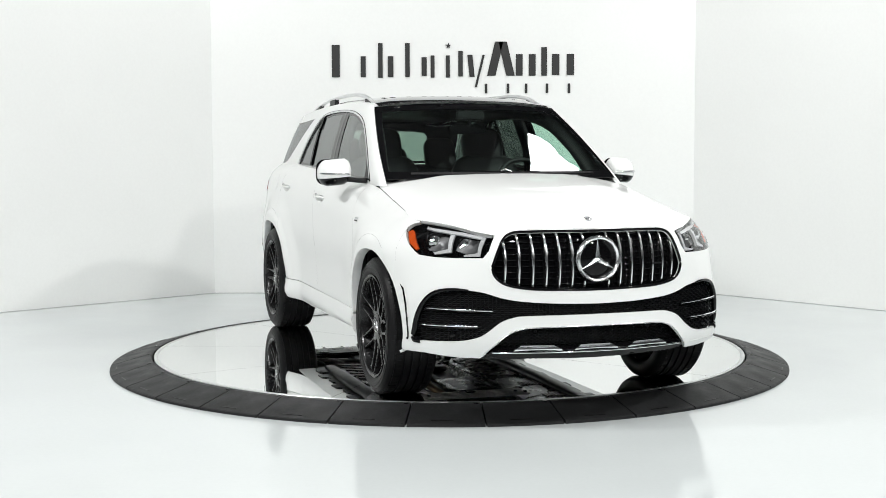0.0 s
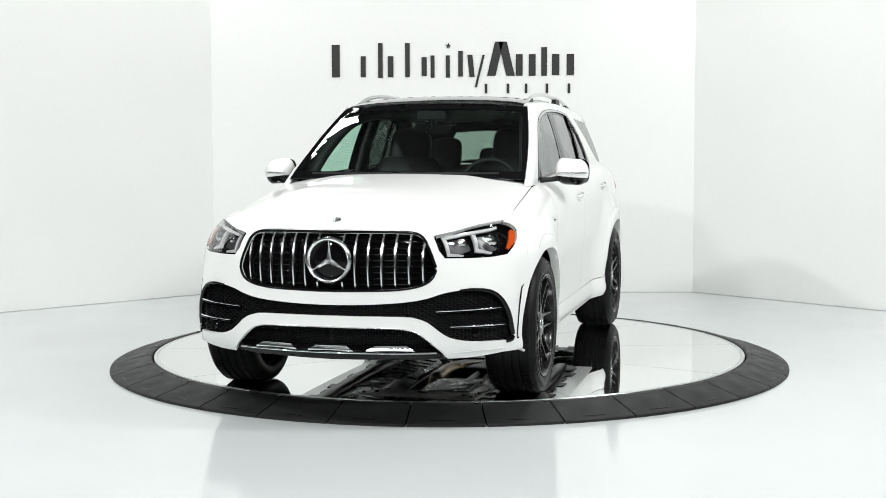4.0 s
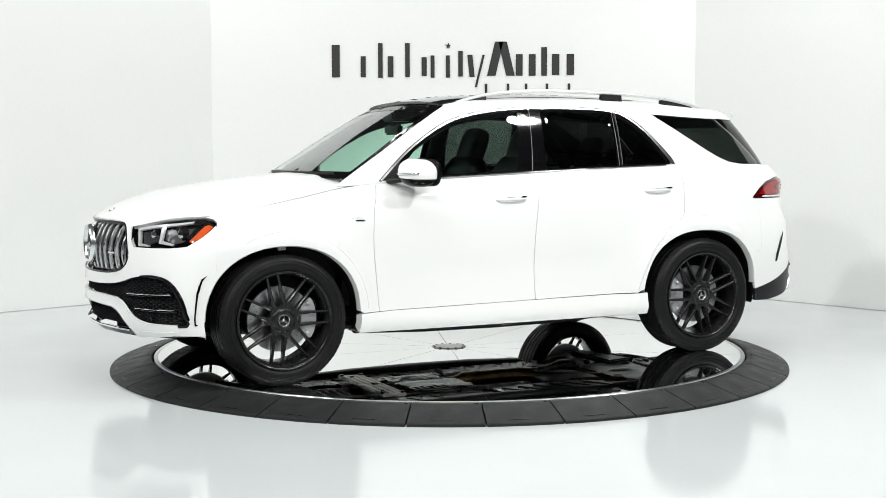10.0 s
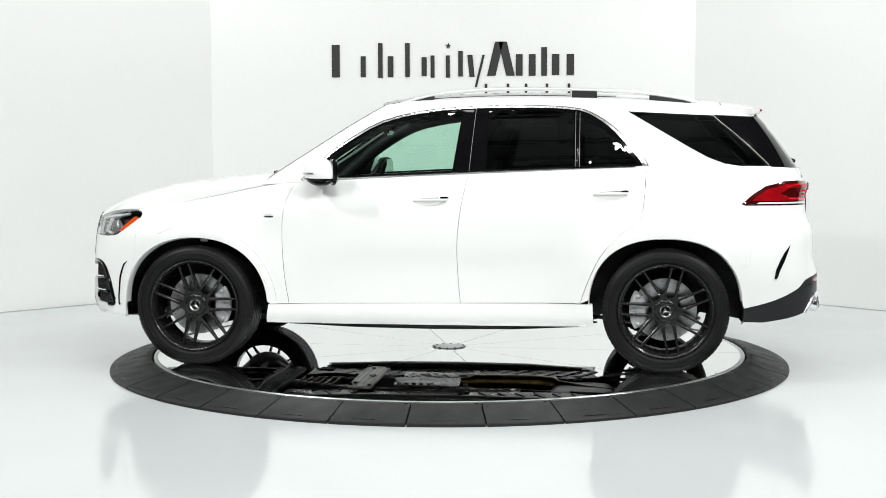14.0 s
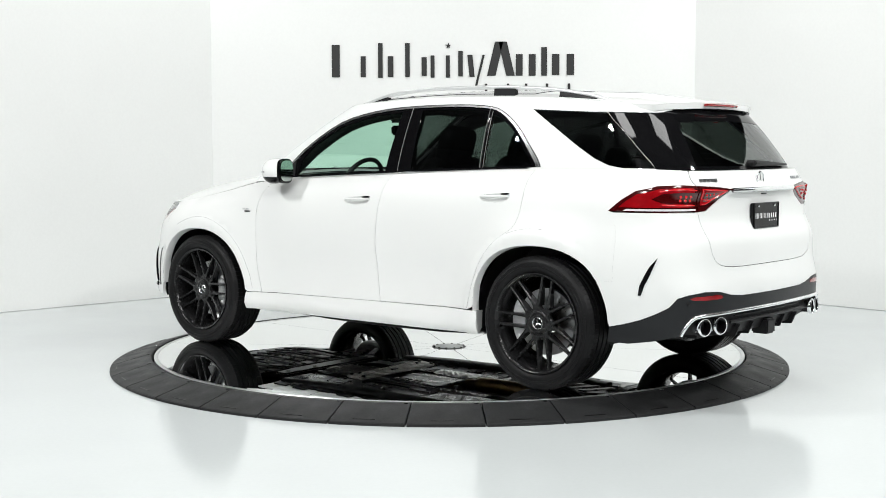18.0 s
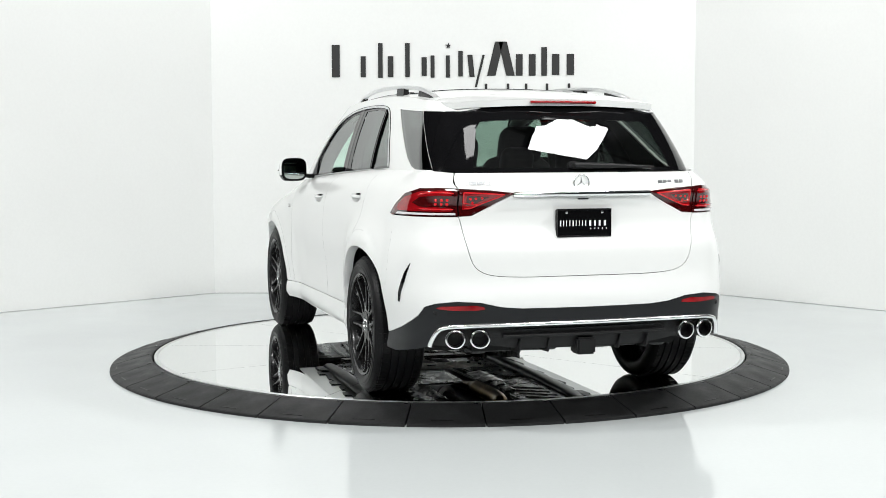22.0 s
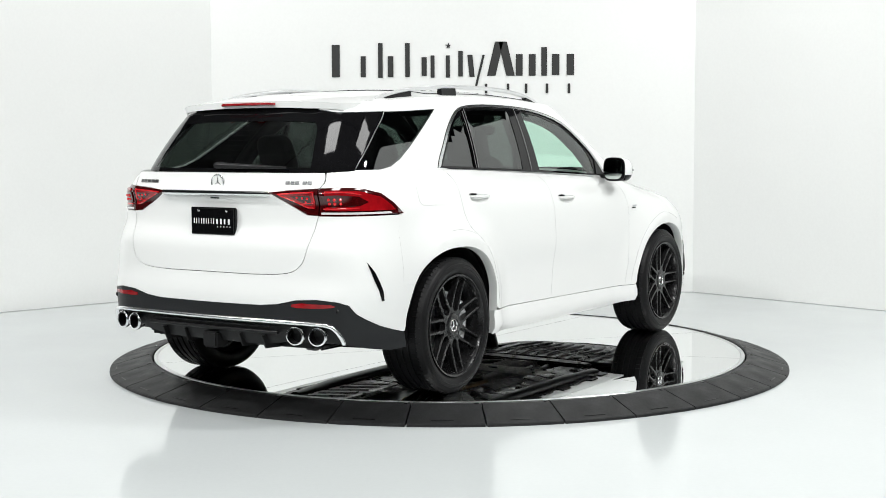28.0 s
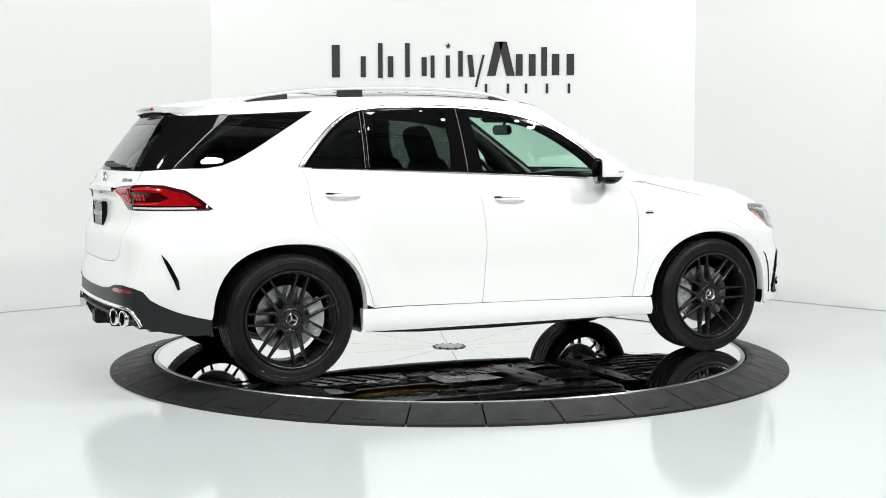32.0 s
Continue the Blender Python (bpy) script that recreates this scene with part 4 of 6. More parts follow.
# hood, with a crease either side
nose_edge = [(body(qf(y, hood_lip(y)), hood_lip(y)).x - 0.003, y) for y in (0.0, 0.15, 0.3, 0.4, 0.47, 0.53, 0.60, 0.67, 0.72, 0.76)]
poly = [(1.03, 0.0), (1.02, 0.40), (0.99, 0.765)] + [(x, body(qx(x, belt(x)), belt(x)).y - 0.003) for x in (1.1, 1.3, 1.5, 1.65, 1.78, 1.86, 1.90, 1.95)] + nose_edge[::-1]
bonnet = part("hood", skin(poly, hood, both=True, step=0.05), CAR_WHITE, car)
for side in SIDES:
    seam = [(x, body(qx(x, belt(x)), belt(x)).y - 0.002) for x in np.linspace(1.02, 1.95, 24)]
    part("hood_seam", tube([hood(x, side * y) + Vector((0, 0, -0.0045)) for x, y in seam], 0.0024, 6), SATIN_BLACK, bonnet)
badge_p = hood(2.33, 0.0)
emblem(bonnet, Matrix.Translation(badge_p + Vector((0, 0, 0.002))) @ Euler((0, radians(-62), 0)).to_matrix().to_4x4(), 0.024, 0.006, "hood_badge", SATIN_CHROME)
# black trough under the windscreen and the two wipers
part("cowl", skin([(1.035, 0.0), (1.02, 0.40), (0.985, 0.77), (0.90, 0.79), (0.93, 0.45), (0.95, 0.0)], lambda x, y: Vector((x, y, hood(1.03, y).z - 0.022)), both=True, thick=0.01), SATIN_BLACK, car, "black plastic cowl below the windscreen")
for y0, y1 in ((0.60, -0.02), (-0.05, -0.60)):
    arm = [upper(uf(abs(y), 1.236), 1.236) + Vector((0.006, y - abs(y), 0.0)) for y in np.linspace(y0, y1, 12)]
    wip = part("wiper", tube(arm, 0.007, 6), SATIN_BLACK, car, "black windscreen wiper")
    part("wiper_blade", tube([p + Vector((0.0, 0, 0.007)) for p in arm], 0.004, 6), SATIN_BLACK, wip)

# ---- roof
part("roof", skin([(0.36, 0.0), (0.345, 0.55), (0.33, 0.622), (0.0, 0.632), (-1.0, 0.632), (-1.75, 0.625), (-1.80, 0.60), (-1.83, 0.0)], roof, both=True, step=0.06,
                  holes=()), CAR_WHITE, car)
part("roof_glass", skin([(0.385, 0.0), (0.37, 0.52), (0.35, 0.60), (0.0, 0.575), (-1.15, 0.56), (-1.18, 0.0)], lambda x, y: roof(x, y) + Vector((0, 0, 0.004)), both=True, step=0.06, thick=0.006), ROOF_GLASS, car, "black panoramic glass roof")

spoiler = part("roof_spoiler", skin([(-1.838, 0.0), (-1.812, 0.55), (-1.80, 0.625), (-1.92, 0.612), (-2.00, 0.575), (-2.075, 0.40), (-2.10, 0.0)], roof, both=True, step=0.04, thick=0.035), CAR_WHITE, car, "white roof spoiler over the rear window")
part("spoiler_underside", skin([(-1.90, 0.0), (-1.90, 0.545), (-1.975, 0.545), (-2.05, 0.38), (-2.075, 0.0)], lambda x, y: roof(x, y) + Vector((0, 0, -0.036 - 0.030 * min(1.0, (x + 2.09 - 0.36 * y * y) / 0.06))), both=True, thick=0.004, step=0.02), GLOSS_BLACK, spoiler, "gloss black underside of the spoiler")
stop = [roof(-2.103 + 0.16 * y * y, y) + Vector((-0.002, 0, -0.014)) for y in np.linspace(-0.19, 0.19, 9)]
part("brake_light", tube(stop, 0.010, 8, 0.8), RED_LENS, spoiler, "slim red high-mounted brake light")

# roof rails
for side in SIDES:
    yr = 0.585
    line = smooth_line([(0.33, 1.645), (0.25, 1.678), (0.137, 1.711), (-0.01, 1.743), (-0.23, 1.764), (-0.486, 1.771), (-0.743, 1.768), (-1.037, 1.759), (-1.295, 1.740), (-1.479, 1.715), (-1.61, 1.690), (-1.70, 1.664)], 4)
    rail = part("roof_rail", tube([(x, side * yr, z) for x, z in line], 0.0135, 10, 0.95), RAIL_ALU, car, "bright aluminium roof rail on black feet")
    for x0, x1 in ((0.25, 0.02), (-0.87, -1.03), (-1.36, -1.62)):
        bm = bmesh.new()
        xs = np.linspace(x0, x1, 6)
        lz = [float(np.interp(-x, [-p[0] for p in line], [p[1] for p in line])) for x in xs]
        up_v, lo_v = [], []
        for x, zt in zip(xs, lz):
            zb = roof(x, yr).z - 0.01
            up_v.append([bm.verts.new((x, side * (yr + d), max(zt - 0.008, zb + 0.004))) for d in (0.014, -0.014)])
            lo_v.append([bm.verts.new((x, side * (yr + d), zb)) for d in (0.02, -0.02)])
        for i in range(5):
            for d in (0, 1):
                bm.faces.new((up_v[i][d], up_v[i + 1][d], lo_v[i + 1][d], lo_v[i][d]))
            bm.faces.new((up_v[i][0], up_v[i][1], up_v[i + 1][1], up_v[i + 1][0]))
        for i in (0, 5):
            bm.faces.new((up_v[i][0], lo_v[i][0], lo_v[i][1], up_v[i][1]))
        bmesh.ops.recalc_face_normals(bm, faces=bm.faces)
        part("rail_foot", bm, SATIN_BLACK, rail, "black rail foot", False)

# ---- windscreen
pillar = lambda share: [(uf(share * glass_width(z), z), z) for z in np.linspace(1.205, 1.664, 12)]
screen_line = UF_([(0.0, 1.215), (0.40, 1.213)]) + pillar(0.952) + UF_([(0.40, 1.676), (0.0, 1.685)])
clear_line = UF_([(0.0, 1.250), (0.40, 1.250), (0.724, 1.250), (0.674, 1.42), (0.614, 1.60), (0.598, 1.632), (0.30, 1.646), (0.0, 1.650)])
screen = part("windscreen", skin(screen_line[:1] + screen_line[1:] + clear_line[:0:-1] + clear_line[:1], upper, both=True, thick=0.006), GLOSS_BLACK, car, "windscreen with a black printed border")
part("pane", skin(clear_line, upper, both=True, thick=0, lift=-0.001), GLASS_FRONT, screen).visible_shadow = False
part("sensor_box", box(0.30, 0.465, -0.10, 0.10, 1.575, 1.64, 0.012), SATIN_BLACK, screen, "black camera housing behind the mirror", False)
mirror_in = part("rear_view_mirror", box(0.40, 0.435, -0.125, 0.125, 1.485, 1.555, 0.012), GLOSS_BLACK, car, "black inside rear-view mirror", False)
part("mirror_stalk", tube([(0.425, 0, 1.54), (0.45, 0, 1.60)], 0.012, 8), SATIN_BLACK, mirror_in)
part("toll_tag", skin(UF_([(0.50, 1.585), (0.43, 1.588), (0.43, 1.615), (0.49, 1.613)]), upper, lift=-0.004, thick=0.001, step=0.03), GLASS_REAR, screen, "pale green sticker")

# ---- side windows
dlo = smooth_line([(0.862, 1.192), (0.74, 1.310), (0.60, 1.422), (0.349, 1.566), (0.063, 1.634), (-0.26, 1.660), (-0.654, 1.662), (-0.91, 1.643), (-1.03, 1.598), (-1.152, 1.510), (-1.262, 1.396), (-1.325, 1.325), (-1.352, 1.279)], 3)
sill_line = [(-1.352, 1.279), (-0.80, 1.262), (-0.26, 1.243), (0.35, 1.216), (0.862, 1.192)]
dlo_line = US_(dlo + sill_line[1:-1])
panes = {
    "front_pane": ([(0.70, 1.213), (0.655, 1.325), (0.58, 1.405), (0.349, 1.538), (0.063, 1.606), (-0.175, 1.628), (-0.118, 1.250)], GLASS_FRONT),
    "rear_pane": ([(-0.335, 1.258), (-0.345, 1.634), (-0.654, 1.637), (-0.885, 1.617), (-0.893, 1.277)], GLASS_DARK),
    "fixed_pane": ([(-0.930, 1.279), (-0.932, 1.600), (-1.02, 1.562), (-1.13, 1.478), (-1.225, 1.368), (-1.288, 1.292)], GLASS_DARK),
}
seam_x = curve([1.255, 1.28, 1.365, 1.485, 1.59, 1.68], [-2.118, -2.100, -2.012, -1.882, -1.757, -1.690])
seam_edge = lambda d, z0, z1, n=9: US_([(seam_x(z) + d, z) for z in np.linspace(z0, z1, n)])
quarter_line = US_([(-1.222, 1.622), (-1.40, 1.516), (-1.60, 1.396), (-1.72, 1.330), (-1.82, 1.292), (-1.92, 1.277)]) + seam_edge(0.0016, 1.275, 1.592) + US_([(-1.5, 1.606)])
for side in SIDES:
    part("side_frame", skin([(uf(0.957 * glass_width(1.165), 1.165), 1.165)] + pillar(0.957) + [(uf(0.957 * glass_width(1.674), 1.674), 1.674)]
                      + [(u, roof_mid(u) - 0.050) for u in (0.15, -0.2, -0.6, -1.0)] + US_([(x, roof_mid(x) - 0.050) for x in (-1.3, -1.6)]) + seam_edge(0.0, 1.645, 1.262) + US_([(-1.9, 1.262), (-1.6, 1.260), (-1.36, 1.258), (-0.8, 1.238), (-0.26, 1.219), (0.35, 1.192), (0.80, 1.166)]),
                      upper, holes=[dlo_line, quarter_line], side=side, thick=0.02), CAR_WHITE, car, "white pillars and roof side frame")
    win = part("side_window", skin(dlo_line, upper, holes=[US_(p) for p, _ in panes.values()], side=side, lift=-0.006, thick=0.008), GLOSS_BLACK, car, "black side window band with chrome trim")
    for pane_name, (pts, mat) in panes.items():
        part(pane_name, skin(US_(pts), upper, side=side, lift=-0.009, thick=0), mat, win).visible_shadow = False
    n_top = len(dlo)
    trim_in = []
    for i in range(n_top):
        (xa, za), (xb, zb) = dlo[max(i - 1, 0)], dlo[min(i + 1, n_top - 1)]
        wide = (0.014 + 0.018 * max(0.0, i / n_top - 0.62) / 0.38) / math.hypot(xb - xa, zb - za)
        trim_in.append((dlo[i][0] + (za - zb) * wide, dlo[i][1] + (xb - xa) * wide))
    trim_in[-1] = (dlo[-1][0] + 0.036, dlo[-1][1] + 0.0015)
    part("chrome_trim", skin(US_(dlo + trim_in[::-1]), upper, side=side, step=0.02, lift=0.003, thick=0.006), SATIN_CHROME, win, "satin aluminium window trim, widening to the rear")
    top_pts = [upper(q, z) for q, z in US_(dlo)]
    part("trim_seal", tube([(p.x, side * (p.y + 0.001), p.z) for p in top_pts], 0.0030, 6), SATIN_BLACK, win)
    low_pts = [upper(*US_([(x, z)])[0]) for x, z in dense(sill_line, 0.08)[:-1] if x > -1.35]
    low_pts = [p for p in low_pts if p.z < 1.29][:26]
    seq = sorted([(p.x, p.y, p.z) for p in low_pts])
    part("chrome_trim", tube([(x, side * (y + 0.006), z - 0.004) for x, y, z in seq], 0.0075, 6, 0.6), CHROME, win)
    part("divider", tube([(p.x, side * (p.y - 0.002), p.z) for p in [upper(*US_([(-0.911, z)])[0]) for z in np.linspace(1.27, 1.63, 6)]], 0.010, 6), GLOSS_BLACK, win)
    for dx in (-0.013, 0.013):
        part("divider_edge", tube([(p.x, side * (p.y + 0.003), p.z) for p in [upper(*US_([(-0.911 + dx, z)])[0]) for z in np.linspace(1.275, 1.622 + 0.4 * dx, 6)]], 0.0012, 6), SEAM_GREY, win)
    part("pillar_seam", tube([(p.x, side * (p.y - 0.001), p.z) for p in [upper(*US_([(-0.226 - 0.09 * (z - 1.245), z)])[0]) for z in np.linspace(1.245, 1.652, 6)]], 0.0014, 6), SEAM_GREY, win)
    part("quarter_window", skin(quarter_line, upper, side=side, lift=-0.003, thick=0, step=0.02), GLASS_DARK, car, "dark tinted rear quarter window").visible_shadow = False

    cheek = US_([(-1.66, 1.597), (-1.66, 1.656), (-1.75, 1.655), (-1.85, 1.645), (-1.95, 1.635), (-2.00, 1.628), (-2.035, 1.602), (-2.00, 1.586), (-1.90, 1.589), (-1.78, 1.594)])
    part("spoiler_cheek", skin(cheek, upper, side=side, step=0.02, lift=0.004, thick=0.012), CAR_WHITE, spoiler)

# ---- rear screen, wrapped round to the flanks
back_line = UR_([(0.0, 1.268), (0.40, 1.268)]) + seam_edge(-0.003, 1.268, 1.612) + UR_([(0.50, 1.640), (0.0, 1.655)])
back_clear = UR_([(0.0, 1.285), (0.40, 1.285), (0.560, 1.288), (0.530, 1.40), (0.500, 1.50), (0.470, 1.532), (0.30, 1.542), (0.0, 1.545)])
back = part("rear_screen", skin(back_line + back_clear[:0:-1] + back_clear[:1], upper, both=True, thick=0.006), GLOSS_BLACK, car, "tinted rear window wrapped round the tailgate")
part("pane", skin(back_clear, upper, both=True, thick=0, lift=-0.001), GLASS_REAR, back).visible_shadow = False
for k in range(9):
    z = 1.33 + 0.027 * k
    part("heating_wire", tube([upper(ur(abs(y), z), z) + Vector((0.004, y - abs(y), 0)) for y in np.linspace(-0.48, 0.48, 13)], 0.0007, 4), SATIN_BLACK, back)
p0 = upper(ur(0.03, 1.292), 1.292)
wiper_pts = [upper(ur(abs(y), z), z) + Vector((-0.022, y - abs(y), 0)) for y, z in zip(np.linspace(0.03, -0.44, 12), np.linspace(1.300, 1.290, 12))]
rear_wiper = part("rear_wiper", tube(wiper_pts, [0.024 - 0.0016 * k for k in range(12)], 8, 0.8), SATIN_BLACK, car, "black rear window wiper")
part("wiper_pivot", lathe([(0, -0.03), (0.016, -0.028), (0.02, -0.01), (0.02, 0.03)], 16, "X", m=pose(p0.x, 0.03, 1.300)), SATIN_BLACK, rear_wiper)

# ---- tailgate and rear lamps
gate = part("tailgate", skin(R_([(0.0, 0.729)] + gate_side) + R_([(0.660, 1.039), (0.598, 1.042), (0.498, 1.092), (0.368, 1.159), (0.50, 1.174), (0.662, 1.184), (0.664, 1.262), (0.0, 1.262)]), body, both=True, step=0.035), CAR_WHITE, car)
part("chrome_strip", tube([body(qr(abs(y), 1.152), 1.152) + Vector((-0.006, y - abs(y), 0)) for y in np.linspace(-0.385, 0.385, 25)], 0.015, 8, 0.75, up=Vector((1, 0, 0))), CHROME, gate, "chrome strip between the rear lamps")
part("gate_button", box(-2.386, -2.37, -0.03, 0.03, 1.122, 1.128, 0.001), SATIN_BLACK, gate, smooth=False)
emblem(gate, pose(-2.356, 0, 1.207, 0, 0, 180), 0.047, 0.007, "rear_badge", CAR_WHITE)
rear_put = lambda u, v, d: Vector((body(qr(abs(u), v), v).x - d - 0.001, u, v))
bars(gate, "lettering", BADGE_GREY, rear_put, [(0.625, 0.605, 1.203), (0.598, 0.570, 1.203), (0.563, 0.535, 1.203), (0.528, 0.500, 1.203), (0.495, 0.470, 1.203)], 0.016, "chrome badge bars")
bars(gate, "lettering", BADGE_GREY, rear_put, [(-0.455, -0.480, 1.203), (-0.487, -0.508, 1.203), (-0.515, -0.537, 1.203), (-0.560, -0.582, 1.203), (-0.589, -0.611, 1.203)], 0.016, "chrome badge bars")
for side in SIDES:
    lamp = part("tail_lamp", skin(tail_outer, body, side=side, step=0.02, thick=0.02, lift=-0.001), DARK_RED_LENS, car, "red tail lamp with a clear lower strip")
    inner = part("gate_lamp", skin(tail_inner, body, side=side, step=0.02, thick=0.02, lift=-0.001), DARK_RED_LENS, gate, "red inner tail lamp")
    seg = S_([(-2.185, 1.165), (-2.07, 1.137), (-2.0, 1.090), (-1.975, 1.066), (-2.10, 1.066), (-2.20, 1.066)])
    part("red_segment", skin(R_([(0.70, 1.168), (0.75, 1.172)]) + seg + R_([(0.80, 1.066), (0.70, 1.066)]), body, side=side, step=0.02, thick=0.003, lift=0.003), RED_LENS, lamp)
    part("clear_strip", skin(S_([(-2.02, 1.058), (-2.10, 1.058)]) + R_([(0.80, 1.058), (0.68, 1.058), (0.68, 1.047), (0.80, 1.047)]) + S_([(-2.10, 1.047), (-2.0, 1.047)]), body, side=side, step=0.02, thick=0.003, lift=0.003), LAMP_FROST, lamp)
    part("red_segment", skin(R_([(0.425, 1.150), (0.52, 1.158), (0.645, 1.166), (0.645, 1.075), (0.61, 1.075), (0.52, 1.112)]), body, side=side, step=0.02, thick=0.003, lift=0.003), RED_LENS, inner)
    part("led_frame", skin(R_([(0.51, 1.142), (0.625, 1.148), (0.625, 1.096), (0.60, 1.098)]), body, side=side, step=0.02, thick=0.002, lift=0.0052), DARK_RED_LENS, inner, "dark field with three lit dots")
    for yk, zk in ((0.548, 1.134), (0.580, 1.132), (0.608, 1.130), (0.596, 1.112)):
        p = body(qr(yk, zk), zk)
        part("led", lathe([(0, -0.005), (0.005, -0.004), (0.0075, 0.0)], 12, "X"), BRIGHT_RED, inner).matrix_local = pose(p.x - 0.005, side * p.y, zk)
    for line in ([(0.44, 1.149), (0.52, 1.155), (0.638, 1.161)], [(0.44, 1.146), (0.53, 1.112), (0.60, 1.083), (0.638, 1.081)]):
        part("light_guide", tube([(p.x - 0.004, side * p.y, p.z) for p in [body(qr(y, z), z) for y, z in dense_open(line, 0.03)]], 0.0035, 6), BRIGHT_RED, inner)
    frame_line = R_([(0.690, 1.146), (0.760, 1.149)]) + S_([(-2.20, 1.140), (-2.15, 1.110), (-2.20, 1.090)]) + R_([(0.800, 1.088), (0.690, 1.086)])
    part("led_frame", skin(frame_line, body, side=side, step=0.02, thick=0.002, lift=0.0052), DARK_RED_LENS, lamp, "dark frame round three lit dots")
    for yk in (0.722, 0.748, 0.774):
        for zk in (1.124, 1.103):
            p = body(qr(yk, zk), zk)
            dot = part("led", lathe([(0, -0.006), (0.006, -0.005), (0.0085, 0.0)], 12, "X"), BRIGHT_RED, lamp)
            dot.matrix_local = pose(p.x - 0.006, side * p.y, zk, 0, 0, -side * 20)
    for line in ([(0.690, 1.158), (0.745, 1.163), (0.80, 1.162), (0.84, 1.150)], [(0.690, 1.076), (0.74, 1.076), (0.80, 1.077), (0.84, 1.080)]):
        part("light_guide", tube([(p.x - 0.004, side * (p.y + 0.002), p.z) for p in [body(qr(y, z), z) for y, z in line]], 0.004, 6), BRIGHT_RED, lamp)
    for line in ([(0.43, 1.150), (0.52, 1.157), (0.640, 1.163)], [(0.56, 1.098), (0.60, 1.104), (0.642, 1.108)], [(0.642, 1.160), (0.643, 1.110)]):
        part("light_guide", tube([(p.x - 0.004, side * p.y, p.z) for p in [body(qr(y, z), z) for y, z in line]], 0.004, 6), BRIGHT_RED, inner)
# number plate with a dealer's insert
plate = part("licence_plate", box(-2.402, -2.374, -0.154, 0.154, 0.927, 1.074, 0.006), GLOSS_BLACK, car, "black licence plate insert with plain white bars in a black frame", False)
part("plate_frame", tube([(-2.402, -0.150, 0.931), (-2.402, 0.150, 0.931), (-2.402, 0.150, 1.070), (-2.402, -0.150, 1.070)], 0.0055, 6, closed=True, up=Vector((1, 0, 0))), GLOSS_BLACK, plate)
plate_put = lambda u, v, d: Vector((-2.4025 - d * 0.3, u, v))
bars(plate, "plate_lettering", LAMP_WHITE, plate_put, [(0.138 - 0.0178 * k, 0.138 - 0.0178 * k - w, 0.984) for k, w in enumerate((0.007, 0.005, 0.004, 0.005, 0.006, 0.004, 0.003, 0.004, 0.005))], 0.030)
bars(plate, "plate_lettering", LAMP_WHITE, plate_put, [(-0.026, -0.038, 0.984), (-0.054, -0.065, 0.984), (-0.081, -0.091, 0.984), (-0.110, -0.122, 0.984)], 0.028)
bars(plate, "plate_lettering", LAMP_WHITE, plate_put, [(-0.034 - 0.022 * k, -0.038 - 0.022 * k, 0.966) for k in range(5)], 0.008)
for s in SIDES:
    part("plate_screw", lathe([(0, -0.004), (0.006, -0.004), (0.008, 0.0)], 12, "X", m=pose(-2.403, s * 0.10, 1.056)), CHROME, plate)

# ---- rear bumper
part("rear_bumper", skin(S_([(-1.930, 1.037), (-1.9665, 0.95), (-1.967, 0.66)]) + S_(arch(*RA, 146.1, 174, 5)) + lower_top + R_([(0.0, 0.7255)] + smooth_line([(0.31, 0.7247), (0.4605, 0.7308), (0.5525, 0.7495), (0.609, 0.7985), (0.6393, 0.8995), (0.6553, 1.0), (0.667, 1.037)], 4) + [(0.80, 1.037)]) + S_([(-2.10, 1.037)]),
                                       body, both=True, step=0.04), CAR_WHITE, car)
lower_bumper = part("lower_bumper", skin(S_([(-1.93, 0.325)]) + [(p[0], p[1] - 0.003) for p in lower_top] + R_([(0.0, 0.490), (0.60, 0.490), (0.74, 0.482), (0.785, 0.465), (0.812, 0.42), (0.822, 0.372)]) + S_([(-2.20, 0.345), (-2.05, 0.322)]), body, both=True, step=0.03, thick=0.03), GREY_PLASTIC, car, "dark grey plastic lower rear bumper")
band = [body(qr(y, z), z) + Vector((-0.004, 0, 0)) for y, z in smooth_line([(0.818, 0.375), (0.806, 0.42), (0.782, 0.460), (0.735, 0.478), (0.60, 0.484), (0.30, 0.486), (0.0, 0.486)], 5)]
part("chrome_band", tube(band + [Vector((p.x, -p.y, p.z)) for p in band[-2::-1]], 0.015, 8, 0.8), BADGE_CHROME, lower_bumper, "chrome band round the tailpipes")
diffuser = part("diffuser", skin(R_([(0.0, 0.480), (0.60, 0.478), (0.73, 0.472), (0.772, 0.455), (0.800, 0.415), (0.812, 0.372), (0.70, 0.362), (0.53, 0.368), (0.44, 0.352), (0.34, 0.336), (0.0, 0.330)]), body, both=True, lift=-0.03, thick=0.05), SATIN_BLACK, car, "black diffuser between twin tailpipes")
for k, yv in enumerate((-0.36, -0.20, 0.20, 0.36)):
    part("diffuser_fin", prism([(-2.435, 0.405), (-2.30, 0.40), (-2.28, 0.325), (-2.40, 0.330)], -0.006, 0.006, lambda u, v, h, yv=yv: Vector((u, yv + h, v)), 0.002), SATIN_BLACK, diffuser, smooth=False)
part("diffuser_ridge", tube([body(qr(abs(y), 0.425), 0.425) + Vector((0.012, y - abs(y), 0)) for y in np.linspace(-0.46, 0.46, 21)], 0.010, 6), SATIN_BLACK, diffuser)
part("grip_strip", tube([body(qr(abs(y), 0.455), 0.455) + Vector((0.026, y - abs(y), 0)) for y in np.linspace(-0.40, 0.40, 21)], 0.006, 6), GREY_PLASTIC, diffuser)
part("tow_cover", box(-2.445, -2.34, -0.052, 0.052, 0.312, 0.402, 0.010), SATIN_BLACK, diffuser, smooth=False)
